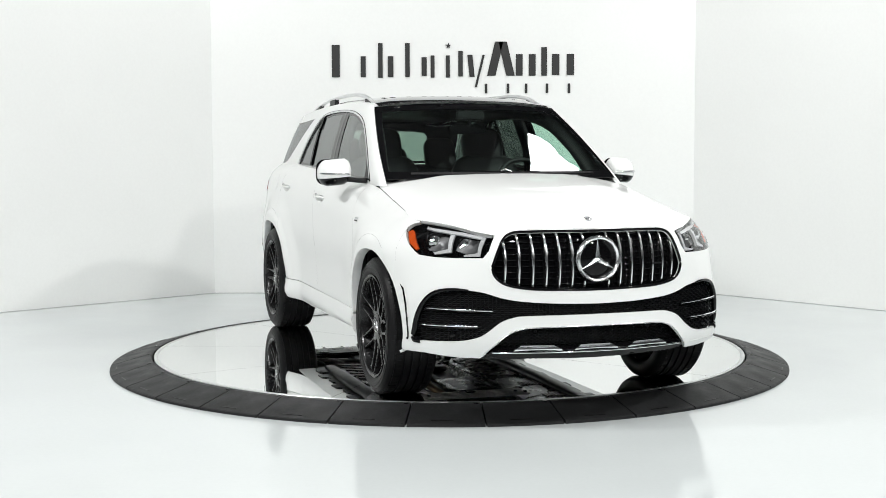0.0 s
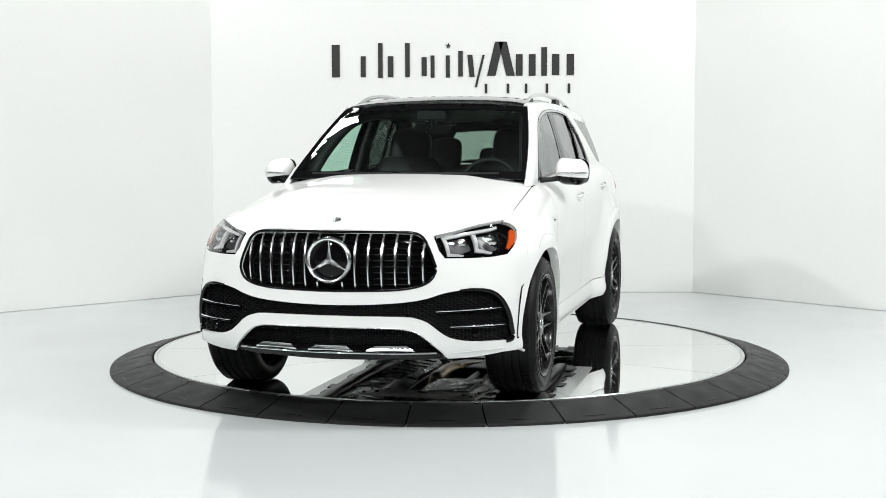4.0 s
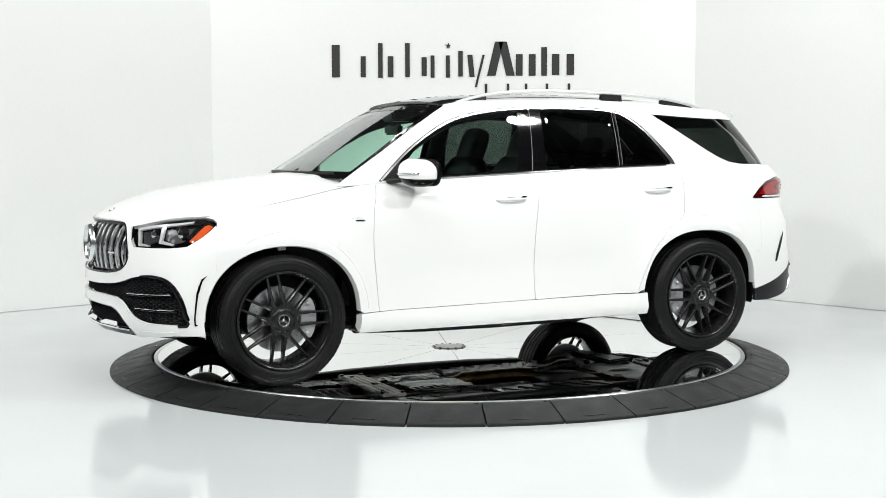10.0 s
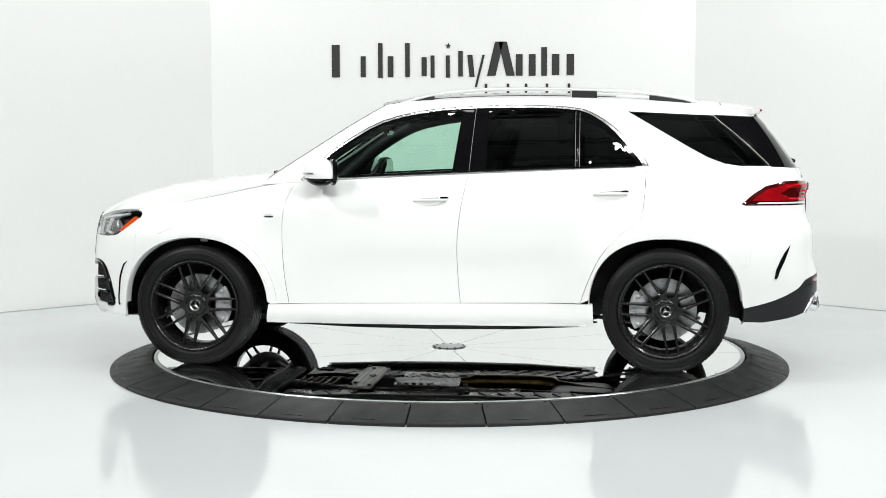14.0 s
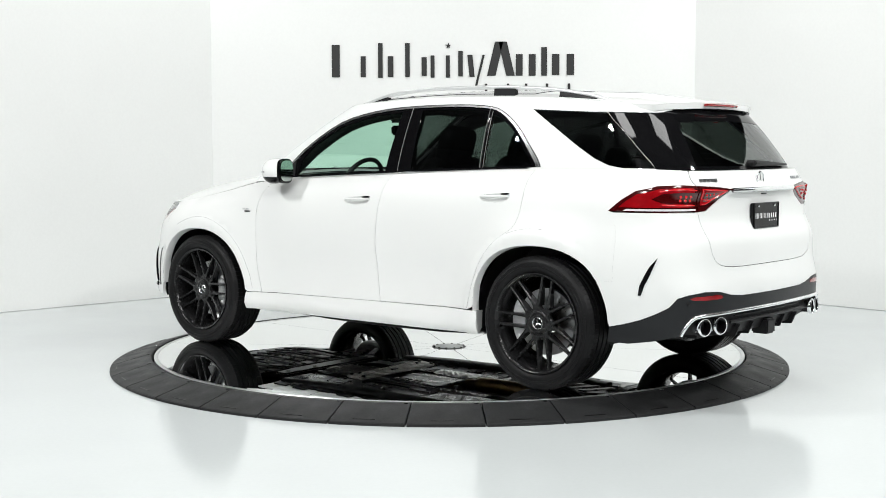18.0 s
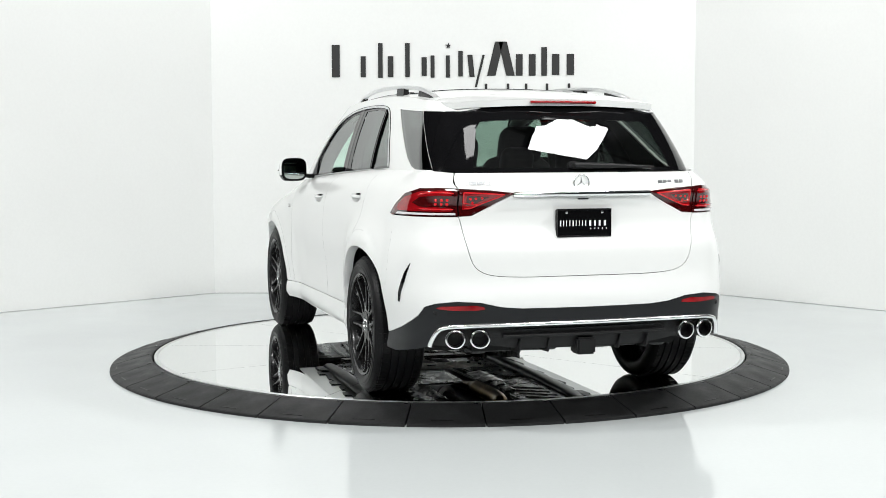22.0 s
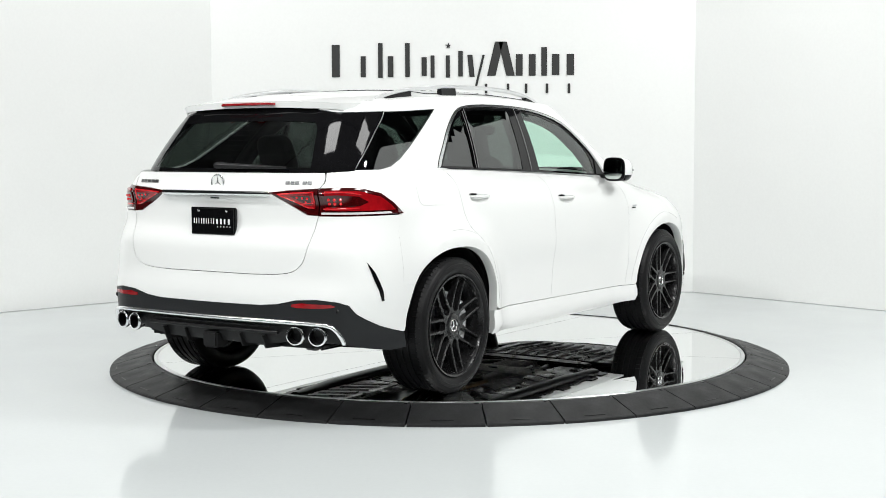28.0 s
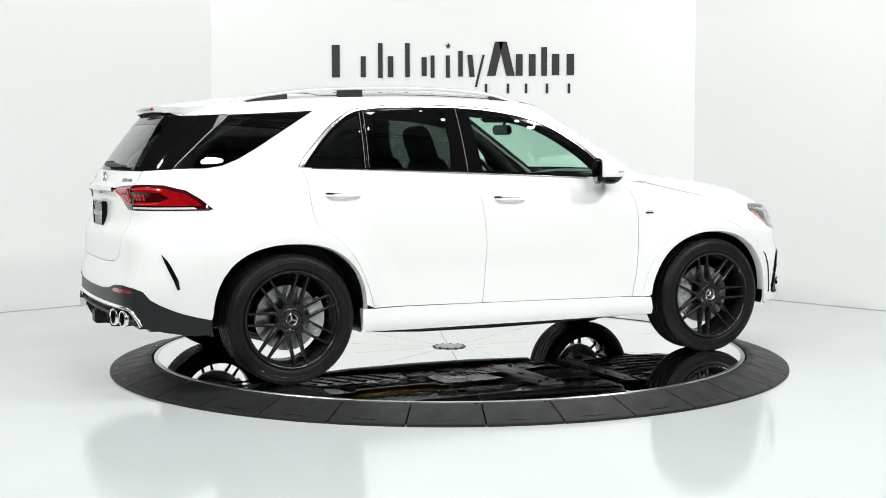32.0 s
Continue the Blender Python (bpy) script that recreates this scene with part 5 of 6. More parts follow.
part("silencer", lathe([(0, -0.36), (0.06, -0.36), (0.075, -0.34), (0.075, 0.34), (0.06, 0.36), (0, 0.36)], 20, "Y", m=pose(-2.22, 0, 0.43)), UNDER_BLACK, car, "black exhaust silencer")
for side in SIDES:
    for y, x_tip in ((0.582, -2.424), (0.706, -2.396)):
        tip = part("tailpipe", lathe([(0.0415, 0.10), (0.0415, -0.004), (0.0435, -0.009), (0.0500, -0.009), (0.0530, -0.003), (0.0530, 0.012)], 32, "X"), CHROME, diffuser, "round chrome tailpipe")
        tip.matrix_local = pose(x_tip, side * y, 0.415, 0, 0, -side * 11) @ Matrix.Diagonal((1, 1, 0.93, 1))
        part("pipe_bore", lathe([(0, 0.04), (0.0408, 0.04), (0.0408, -0.003)], 24, "X"), UNDER_BLACK, tip)
    refl = R_([(0.555, 0.567), (0.60, 0.563), (0.70, 0.563), (0.775, 0.568), (0.795, 0.576), (0.77, 0.585), (0.60, 0.587), (0.56, 0.580)])
    part("reflector", skin(refl, body, side=side, step=0.02, thick=0.004, lift=0.003), RED_LENS, lower_bumper, "slim red reflector")
    p = body(qr(0.80, 0.55), 0.55)
    part("parking_sensor", lathe([(0, -0.004), (0.010, -0.004), (0.012, 0.0)], 14, "X", m=pose(p.x, side * 0.80, 0.55)), SATIN_BLACK, lower_bumper)

# ---- door mirrors
for side in SIDES:
    def shell(z0, z1, mat, name, label, parent, n=10, grow=1.0):
        """A slice of the mirror's egg between two heights."""
        bm = bmesh.new()
        rows = []
        for z in np.linspace(z0, z1, n):
            t = (z - 1.245) / 0.088
            r = max(0.0, 1 - abs(t) ** 2.3) ** 0.5
            row = []
            for a in np.linspace(0, 2 * math.pi, 28, endpoint=False):
                c, s = math.cos(a), math.sin(a)
                ex = 0.112 * r * grow * math.copysign(abs(c) ** 0.85, c)
                ey = 0.100 * (0.55 + 0.45 * r) * r ** 0.3 * grow * math.copysign(abs(s) ** 0.75, s)
                x = 0.690 + (ex if c > 0 else ex * 0.74) - 0.10 * (ey / 0.112) ** 2 * 0.25
                x -= 0.35 * ey if c < 0 else 0.10 * ey
                row.append(bm.verts.new((x, side * (0.976 + ey), z - 0.010 * (ey / 0.112))))
            rows.append(row)
        for a, b in zip(rows, rows[1:]):
            for i in range(28):
                bm.faces.new((a[i], a[(i + 1) % 28], b[(i + 1) % 28], b[i]))
        bm.faces.new(rows[0])
        bm.faces.new(rows[-1])
        bmesh.ops.recalc_face_normals(bm, faces=bm.faces)
        return part(name, bm, mat, parent, label)
    base = part("door_mirror", tube([(0.80, side * 0.80, 1.192), (0.77, side * 0.85, 1.195), (0.72, side * 0.93, 1.205)], [0.030, 0.026, 0.03], 10, 0.6), SATIN_BLACK, car, "door mirror with a white cap and a black lower shell")
    shell(1.213, 1.325, CAR_WHITE, "cap", "white mirror cap", base)
    shell(1.164, 1.211, GLOSS_BLACK, "lower_shell", "black lower shell", base, 6)
    strip = []
    for y in np.linspace(0.909, 1.070, 14):
        ey = y - 0.976
        sn = min(1.0, abs(ey / 0.100)) ** (1 / 0.75)
        strip.append((0.690 + 0.112 * max(0.0, 1 - sn * sn) ** 0.4 - 0.10 * ey - 0.025 * (ey / 0.112) ** 2, side * y, 1.236 + 0.10 * ey - 0.010 * (ey / 0.112)))
    part("turn_signal", tube(strip, 0.0075, 8, 0.8), SATIN_CHROME, base, "slim clear side repeater")
    part("mirror_bezel", prism([(0.976 + 0.097 * math.copysign(abs(math.cos(a)) ** 0.55, math.cos(a)), 1.243 + 0.083 * math.copysign(abs(math.sin(a)) ** 0.55, math.sin(a))) for a in np.linspace(0, 2 * math.pi, 32, endpoint=False)], -0.022, 0.0, lambda u, v, h: Vector((0.604 - h - 0.35 * (u - 0.976), side * u, v)), 0.008), GLOSS_BLACK, base, "black mirror bezel")
    part("mirror_glass", prism([(0.976 + 0.082 * math.copysign(abs(math.cos(a)) ** 0.6, math.cos(a)), 1.244 + 0.069 * math.copysign(abs(math.sin(a)) ** 0.6, math.sin(a))) for a in np.linspace(0, 2 * math.pi, 28, endpoint=False)], 0.0, 0.006, lambda u, v, h: Vector((0.601 - h - 0.35 * (u - 0.976), side * u, v))), DARK_MIRROR, base, "mirror glass", False)
    part("sail_panel", skin(US_([(0.86, 1.196), (0.775, 1.280), (0.715, 1.325), (0.712, 1.208)]), upper, side=side, step=0.04, lift=0.001, thick=0.004), SATIN_BLACK, base)

# ---- wheels


def spoke_wheel(parent):
    """Black alloy wheel with seven V-spokes, tyre, brake disc and caliper; it faces +y, its hub at the origin."""
    w = new("wheel")
    w.parent = parent
    # tyre with grooves
    prof = [(0.286, -0.010), (0.300, 0.004), (0.318, 0.012), (0.345, 0.010), (0.368, 0.000), (0.3825, -0.016)]
    tread = [(0.3852, -0.034), (0.3855, -0.066), (0.3780, -0.068), (0.3780, -0.078), (0.3865, -0.080), (0.3870, -0.110), (0.3780, -0.112), (0.3780, -0.122), (0.3870, -0.124), (0.3870, -0.155),
             (0.3780, -0.157), (0.3780, -0.167), (0.3865, -0.169), (0.3860, -0.200), (0.3780, -0.202), (0.3780, -0.212), (0.3852, -0.214), (0.3840, -0.240)]
    inner = [(0.378, -0.262), (0.35, -0.276), (0.31, -0.276), (0.286, -0.262), (0.286, -0.010)]
    tyre = part("tyre", lathe([(r, y) for r, y in prof + tread + inner], 72, "Y"), TYRE_RUBBER, w, "low-profile black road tyre")
    bm = bmesh.new()
    for k in range(84):
        spin = Matrix.Rotation(-2 * math.pi * k / 84, 4, "Y")
        for y0, y1 in ((-0.026, -0.064), (-0.216, -0.240)):
            add_box(bm, -0.004, 0.0060, y1, y0, -0.0115, 0.0115, 0.0, spin @ Matrix.Translation((0.3815, 0, 0)))
        add_box(bm, -0.003, 0.0022, -0.013, 0.013, -0.0112, 0.0112, 0.0, spin @ Matrix.Translation((0.3785, -0.0145, 0)) @ Matrix.Rotation(radians(40), 4, "Z"))
    tagged(part("tread_block", bm, TYRE_RUBBER, tyre, smooth=False), kind="stuff")
    bm = bmesh.new()
    for r, y in ((0.333, 0.0118), (0.352, 0.0088)):
        add_lathe(bm, [(r - 0.002, y - 0.001), (r, y + 0.0015), (r + 0.002, y - 0.001)], 72, "Y")
    part("sidewall_rib", bm, TYRE_RUBBER, tyre)
    # rim barrel
    part("rim", lathe([(0.286, 0.000), (0.2935, 0.004), (0.292, 0.009), (0.284, 0.008), (0.276, 0.000), (0.270, -0.020), (0.262, -0.05), (0.258, -0.12), (0.262, -0.24), (0.286, -0.262), (0.288, -0.240), (0.288, -0.02)], 72, "Y", True), RIM_BLACK, w, "satin black rim")
    # spokes
    for k in range(7):
        node = radians(90 + 360 / 7 * k)
        bm = bmesh.new()
        for s in (-1, 1):
            a0, a1 = node + s * 0.115, node + s * radians(360 / 14 - 6.8)
            p0, p1 = Vector((0.104 * math.cos(a0), 0, 0.104 * math.sin(a0))), Vector((0.283 * math.cos(a1), 0, 0.283 * math.sin(a1)))
            across = (p1 - p0).cross(Vector((0, 1, 0))).normalized()
            rows = []
            for t in np.linspace(0, 1, 8):
                y = -0.024 + 0.020 * t ** 1.6
                hw = 0.0068 + 0.0036 * (1 - t) ** 2
                deep = 0.038 * (1 - t) + 0.020
                p = p0.lerp(p1, t) + Vector((0, y, 0))
                rows.append([bm.verts.new(p + across * o + Vector((0, d, 0))) for o, d in ((-hw, -deep), (-hw, -0.004), (-hw * 0.45, 0.0), (hw * 0.45, 0.0), (hw, -0.004), (hw, -deep))])
            for a_, b_ in zip(rows, rows[1:]):
                for i in range(6):
                    bm.faces.new((a_[i], a_[(i + 1) % 6], b_[(i + 1) % 6], b_[i]))
            bm.faces.new(rows[0])
            bm.faces.new(rows[-1][::-1])
        bmesh.ops.recalc_face_normals(bm, faces=bm.faces)
        part("spoke", bm, RIM_BLACK, w, smooth=False)
    # hub: seven lobes that carry the arms, with rounded pockets between them
    star = []
    for a in np.linspace(0, 2 * math.pi, 168, endpoint=False):
        d = (math.degrees(a) - 90 - 180 / 7) % (360 / 7)
        d = radians(min(d, 360 / 7 - d))
        r = 0.080
        while r < 0.106 + 0.006 * math.cos(math.pi / 2 * (d / radians(180 / 7))) and not (abs(r * math.sin(d)) < 0.027 and (r * math.cos(d) > 0.109 or math.hypot(r * math.cos(d) - 0.109, r * math.sin(d)) < 0.027)):
            r += 0.0008
        star.append((r * math.cos(a), r * math.sin(a)))
    hub = part("hub", prism(star, -0.062, -0.0235, lambda u, v, h: Vector((u, h, v)), 0.006), RIM_BLACK, w, smooth=False)
    part("hub_dish", lathe([(0.036, -0.020), (0.042, -0.0165), (0.056, -0.017), (0.066, -0.0205), (0.074, -0.0245), (0.074, -0.03)], 40, "Y"), RIM_BLACK, hub)
    emblem(w, Matrix.Rotation(radians(90), 4, "Z") @ pose(-0.022, 0, 0), 0.037, 0.008, "hub_cap", GLOSS_BLACK)
    part("valve", lathe([(0, 0.012), (0.004, 0.010), (0.004, -0.01)], 8, "Y", m=pose(0.06, -0.02, -0.262)), CHROME, w)
    # brake
    disc_b = part("brake_disc", lathe([(0.075, -0.115), (0.10, -0.108), (0.195, -0.108), (0.195, -0.134), (0.10, -0.134), (0.075, -0.12)], 64, "Y"), BRAKE_STEEL, w, "drilled steel brake disc")
    # drilled holes: their dark insides laid on the face as flat black dots
    bm = bmesh.new()
    for k in range(42):
        a = 2 * math.pi * k / 42
        r = (0.125, 0.150, 0.175)[k % 3]
        add_lathe(bm, [(0.0, -0.1070), (0.0035, -0.1070)], 6, "Y", m=pose(r * math.cos(a), 0, r * math.sin(a)))
    bmesh.ops.remove_doubles(bm, verts=bm.verts, dist=1e-5)
    tagged(part("disc_hole_shade", bm, UNDER_BLACK, disc_b, smooth=False), kind="stuff")
    return w


def caliper(side_sign):
    bm = bmesh.new()
    outline = arc(0, 0, 0.222, -34, 34, 10) + arc(0, 0, 0.125, 30, -30, 8)
    add_prism(bm, outline, -0.105, -0.072, lambda u, v, h: Vector((u * side_sign, h, v)))
    bmesh.ops.recalc_face_normals(bm, faces=bm.faces)
    bmesh.ops.bevel(bm, geom=list(bm.edges), offset=0.006, segments=2, affect="EDGES", clamp_overlap=True)
    add_box(bm, 0.15 * side_sign - 0.03, 0.15 * side_sign + 0.03, -0.074, -0.066, -0.075, 0.075, 0.004)
    for z in (-0.052, 0.0, 0.052):
        add_box(bm, 0.17 * side_sign - 0.036, 0.17 * side_sign + 0.036, -0.072, -0.062, z - 0.006, z + 0.006, 0.003)
    for z in (-0.088, 0.088):
        add_lathe(bm, [(0, -0.060), (0.012, -0.060), (0.014, -0.064), (0.014, -0.10)], 14, "Y", m=pose(0.165 * side_sign, 0, z))
    return bm


first_wheel = spoke_wheel(car)
for side in SIDES:
    for ax, y_face, turn in ((FRONT_AXLE, 0.962, -4.8), (REAR_AXLE, 0.972, 16.5)):
        at = pose(ax, side * y_face, TYRE_R) @ pose(0, 0, 0, 0, 0, 0 if side > 0 else 180) @ pose(0, 0, 0, 0, -6 + turn, 0)
        if side > 0 and ax == FRONT_AXLE:
            first_wheel.matrix_basis = at
        else:
            copy_thing(first_wheel, at)
        cal = part("brake_caliper", caliper(-1 if ax > 0 else 1), CALIPER_GREY, car, "silver brake caliper")
        cal.matrix_local = pose(ax, side * y_face, TYRE_R) @ Matrix.Diagonal((1, side, 1, 1))
        part("axle_stub", lathe([(0, -0.10), (0.06, -0.10), (0.06, -0.16), (0.03, -0.18), (0.03, -0.55), (0, -0.55)], 16, "Y", m=pose(ax, side * y_face, TYRE_R) @ Matrix.Diagonal((1, side, 1, 1))), UNDER_BLACK, car)

# ---- cabin
def cushion(x0, x1, y0, y1, z0, z1, bevel, m=None):
    """A padded block: a rounded box with swollen faces."""
    bm = bmesh.new()
    bmesh.ops.create_uvsphere(bm, u_segments=28, v_segments=16, radius=1.0)
    mid, half = Vector(((x0 + x1) / 2, (y0 + y1) / 2, (z0 + z1) / 2)), Vector(((x1 - x0) / 2, (y1 - y0) / 2, (z1 - z0) / 2))
    for v in bm.verts:
        n = sum(abs(c) ** 4.0 for c in v.co) ** 0.25
        v.co = mid + Vector([c / n * h for c, h in zip(v.co, half)])
    if m is not None:
        bmesh.ops.transform(bm, matrix=m, verts=bm.verts)
    return bm


for side in SIDES:
    y = 0.385 * side
    seat = part("front_seat", cushion(-0.17, 0.37, y - 0.25, y + 0.25, 0.55, 0.74, 0.05), SEAT_BLACK, car, "black leather front seat")
    lean = Matrix.Translation((-0.13, y, 0.70)) @ Matrix.Rotation(radians(-20), 4, "Y")
    part("backrest", cushion(-0.08, 0.08, -0.27, 0.27, -0.04, 0.68, 0.078, lean), SEAT_BLACK, seat)
    part("headrest", cushion(-0.06, 0.06, -0.15, 0.15, 0.60, 0.885, 0.054, lean), SEAT_BLACK, seat)
    for d in (-0.06, 0.06):
        part("headrest_post", tube([lean @ Vector((0, d, 0.55)), lean @ Vector((0, d, 0.66))], 0.007, 6), CHROME, seat)
    part("belt_strap", tube([(-0.28, side * 0.68, 1.42), (-0.30, side * 0.70, 1.1), (-0.26, side * 0.70, 0.7)], 0.022, 6, 0.15), SEAT_BLACK, car)
    # door lining and pillar lining
    lining = [(0.90, 0.46), (0.92, 0.80)] + belt_line(0.86, -1.30, 8, -0.01) + [(-1.22, 0.9), (-1.02, 0.70), (-0.93, 0.46)]
    part("door_lining", skin(lining, body, side=side, lift=-0.09, thick=0.01, step=0.1), SEAT_BLACK, car, "black door lining")
    part("pillar_lining", skin([(uf(0.985 * glass_width(z), z), z) for z in (1.22, 1.35, 1.5, 1.64)] + [(u, roof_mid(u) - 0.06) for u in (0.15, -0.3, -0.8, -1.2)] + US_([(-1.6, roof_mid(-1.6) - 0.06)]) + seam_edge(0.004, 1.63, 1.275) + US_([(-1.4, 1.262), (-0.26, 1.225), (0.80, 1.176)]),
                               upper, holes=[dlo_line, quarter_line], side=side, lift=-0.028, thick=0.004, step=0.08), SEAT_BLACK, car)
    # padded inner trims of the pillars and the roof edge
    front_edge = [(0.90, 1.17), (0.74, 1.305), (0.60, 1.415), (0.349, 1.556), (0.063, 1.622), (-0.26, 1.648), (-0.654, 1.650), (-0.91, 1.631)]
    part("pillar_trim", tube([(x, side * (glass_width(z) - 0.075), z) for x, z in smooth_line(front_edge, 3)], 0.050, 10), SEAT_BLACK, car, "black padded trim round the door opening")
    part("pillar_trim", tube([(x, side * (glass_width(z) - 0.065), z) for x, z in ((-0.20, 1.20), (-0.235, 1.42), (-0.26, 1.63))], [0.075, 0.065, 0.06], 10, 0.6, up=Vector((0, 1, 0))), SEAT_BLACK, car, "black centre pillar trim")
    part("pillar_trim", tube([(x, side * (glass_width(z) - 0.07), z) for x, z in smooth_line([(-0.91, 1.631), (-1.06, 1.585), (-1.18, 1.49), (-1.30, 1.36), (-1.38, 1.25)], 3)], 0.050, 10), SEAT_BLACK, car)
rear_seat = part("rear_seat", cushion(-1.16, -0.66, -0.64, 0.64, 0.56, 0.75, 0.05), SEAT_BLACK, car, "black leather rear bench seat")
lean = Matrix.Translation((-1.14, 0, 0.72)) @ Matrix.Rotation(radians(-22), 4, "Y")
part("backrest", cushion(-0.06, 0.06, -0.64, 0.64, -0.02, 0.58, 0.05, lean), SEAT_BLACK, rear_seat)
for y, h in ((-0.385, 0.81), (0.0, 0.72), (0.385, 0.81)):
    part("headrest", cushion(-0.04, 0.05, y - (0.13 if y else 0.10), y + (0.13 if y else 0.10), 0.52, h, 0.044, lean), SEAT_BLACK, rear_seat)
dash_line = [(1.05, 1.16), (0.92, 1.185), (0.76, 1.165), (0.66, 1.10), (0.66, 0.95), (0.78, 0.80), (0.95, 0.70), (1.05, 0.70)]
dash = part("dashboard", prism(smooth_line(dash_line, 3, True), -0.70, 0.70, lambda u, v, h: Vector((u, h, v))), SEAT_BLACK, car, "black dashboard", False)
part("display", box(0.640, 0.655, -0.06, 0.62, 1.085, 1.190, 0.006), GLOSS_BLACK, dash, "wide black display")
wheel_at = Matrix.Translation((0.47, 0.385, 1.15)) @ Matrix.Rotation(radians(-26), 4, "Y")
bm = bmesh.new()
add_tube(bm, [wheel_at @ Vector((0, 0.185 * math.cos(a), 0.185 * math.sin(a))) for a in np.linspace(0, 2 * math.pi, 32, endpoint=False)], 0.016, 8, closed=True, up=Vector((1, 0, 0.3)))
bmesh.ops.recalc_face_normals(bm, faces=bm.faces)
steer = part("steering_wheel", bm, SEAT_BLACK, car, "black leather steering wheel")
part("hub_pad", cushion(-0.03, 0.03, -0.075, 0.075, -0.06, 0.06, 0.025, wheel_at), SEAT_BLACK, steer)
for a in (0, 180, 270):
    part("spoke", tube([wheel_at @ Vector((0, 0.05 * math.cos(radians(a)), 0.05 * math.sin(radians(a)))), wheel_at @ Vector((0, 0.18 * math.cos(radians(a)), 0.18 * math.sin(radians(a))))], 0.016, 6, 0.5), SATIN_CHROME, steer)
part("headliner", skin([(0.33, 0.0), (0.32, 0.58), (-1.7, 0.58), (-1.95, 0.5), (-2.0, 0.0)], lambda x, y: roof(x, y) + Vector((0, 0, -0.05)), both=True, step=0.1, thick=0.004), SEAT_BLACK, car)
part("cabin_floor", box(-2.25, 1.1, -0.58, 0.58, 0.40, 0.43), SEAT_BLACK, car, smooth=False)
part("cargo_floor", box(-2.28, -1.20, -0.60, 0.60, 0.72, 0.76, 0.01), SEAT_BLACK, car, smooth=False)
part("firewall", box(1.02, 1.08, -0.72, 0.72, 0.42, 1.15, 0.01), SATIN_BLACK, car, smooth=False)
part("gate_lining", skin(R_([(0.0, 0.75), (0.55, 0.78), (0.62, 1.0), (0.64, 1.25), (0.0, 1.25)]), body, both=True, lift=-0.06, thick=0.004, step=0.1), SEAT_BLACK, car)

# ---- underside, seen in the mirror disc
UNDER_GREY = material("grey_underbody_cover", (0.048, 0.049, 0.049), 0.30, grain=0.18, grain_scale=25, stain=0.3, stain_scale=5, bump=0.2, bump_scale=60, rough_var=0.12)
FOIL = material("crinkled_foil", (0.44, 0.44, 0.43), 0.3, 1.0, grain=0.12, grain_scale=60, stain=0.15, bump=0.6, bump_scale=90)
PLATE_ALU = material("bare_aluminium_plate", (0.43, 0.42, 0.395), 0.42, 0.75, grain=0.14, grain_scale=45, stain=0.2, stain_scale=7)
HEAT_STEEL = material("heat_tinted_steel", (0.17, 0.115, 0.05), 0.3, 1.0, grain=0.2, stain=0.45, stain_scale=4)
under = part("floor_pan", box(-1.02, 1.10, -0.74, 0.74, 0.325, 0.345, 0.01), UNDER_BLACK, car, "black underbody with panels, pipes and metal braces", False)


def plan(name, outline, z0, z1, mat, side=1, bevel=0.006, label="", parent=under):
    """A flat panel of the underside from its outline in plan."""
    return part(name, prism(outline, z0, z1, lambda u, v, h: Vector((u, side * v, h)), bevel), mat, parent, label, False)


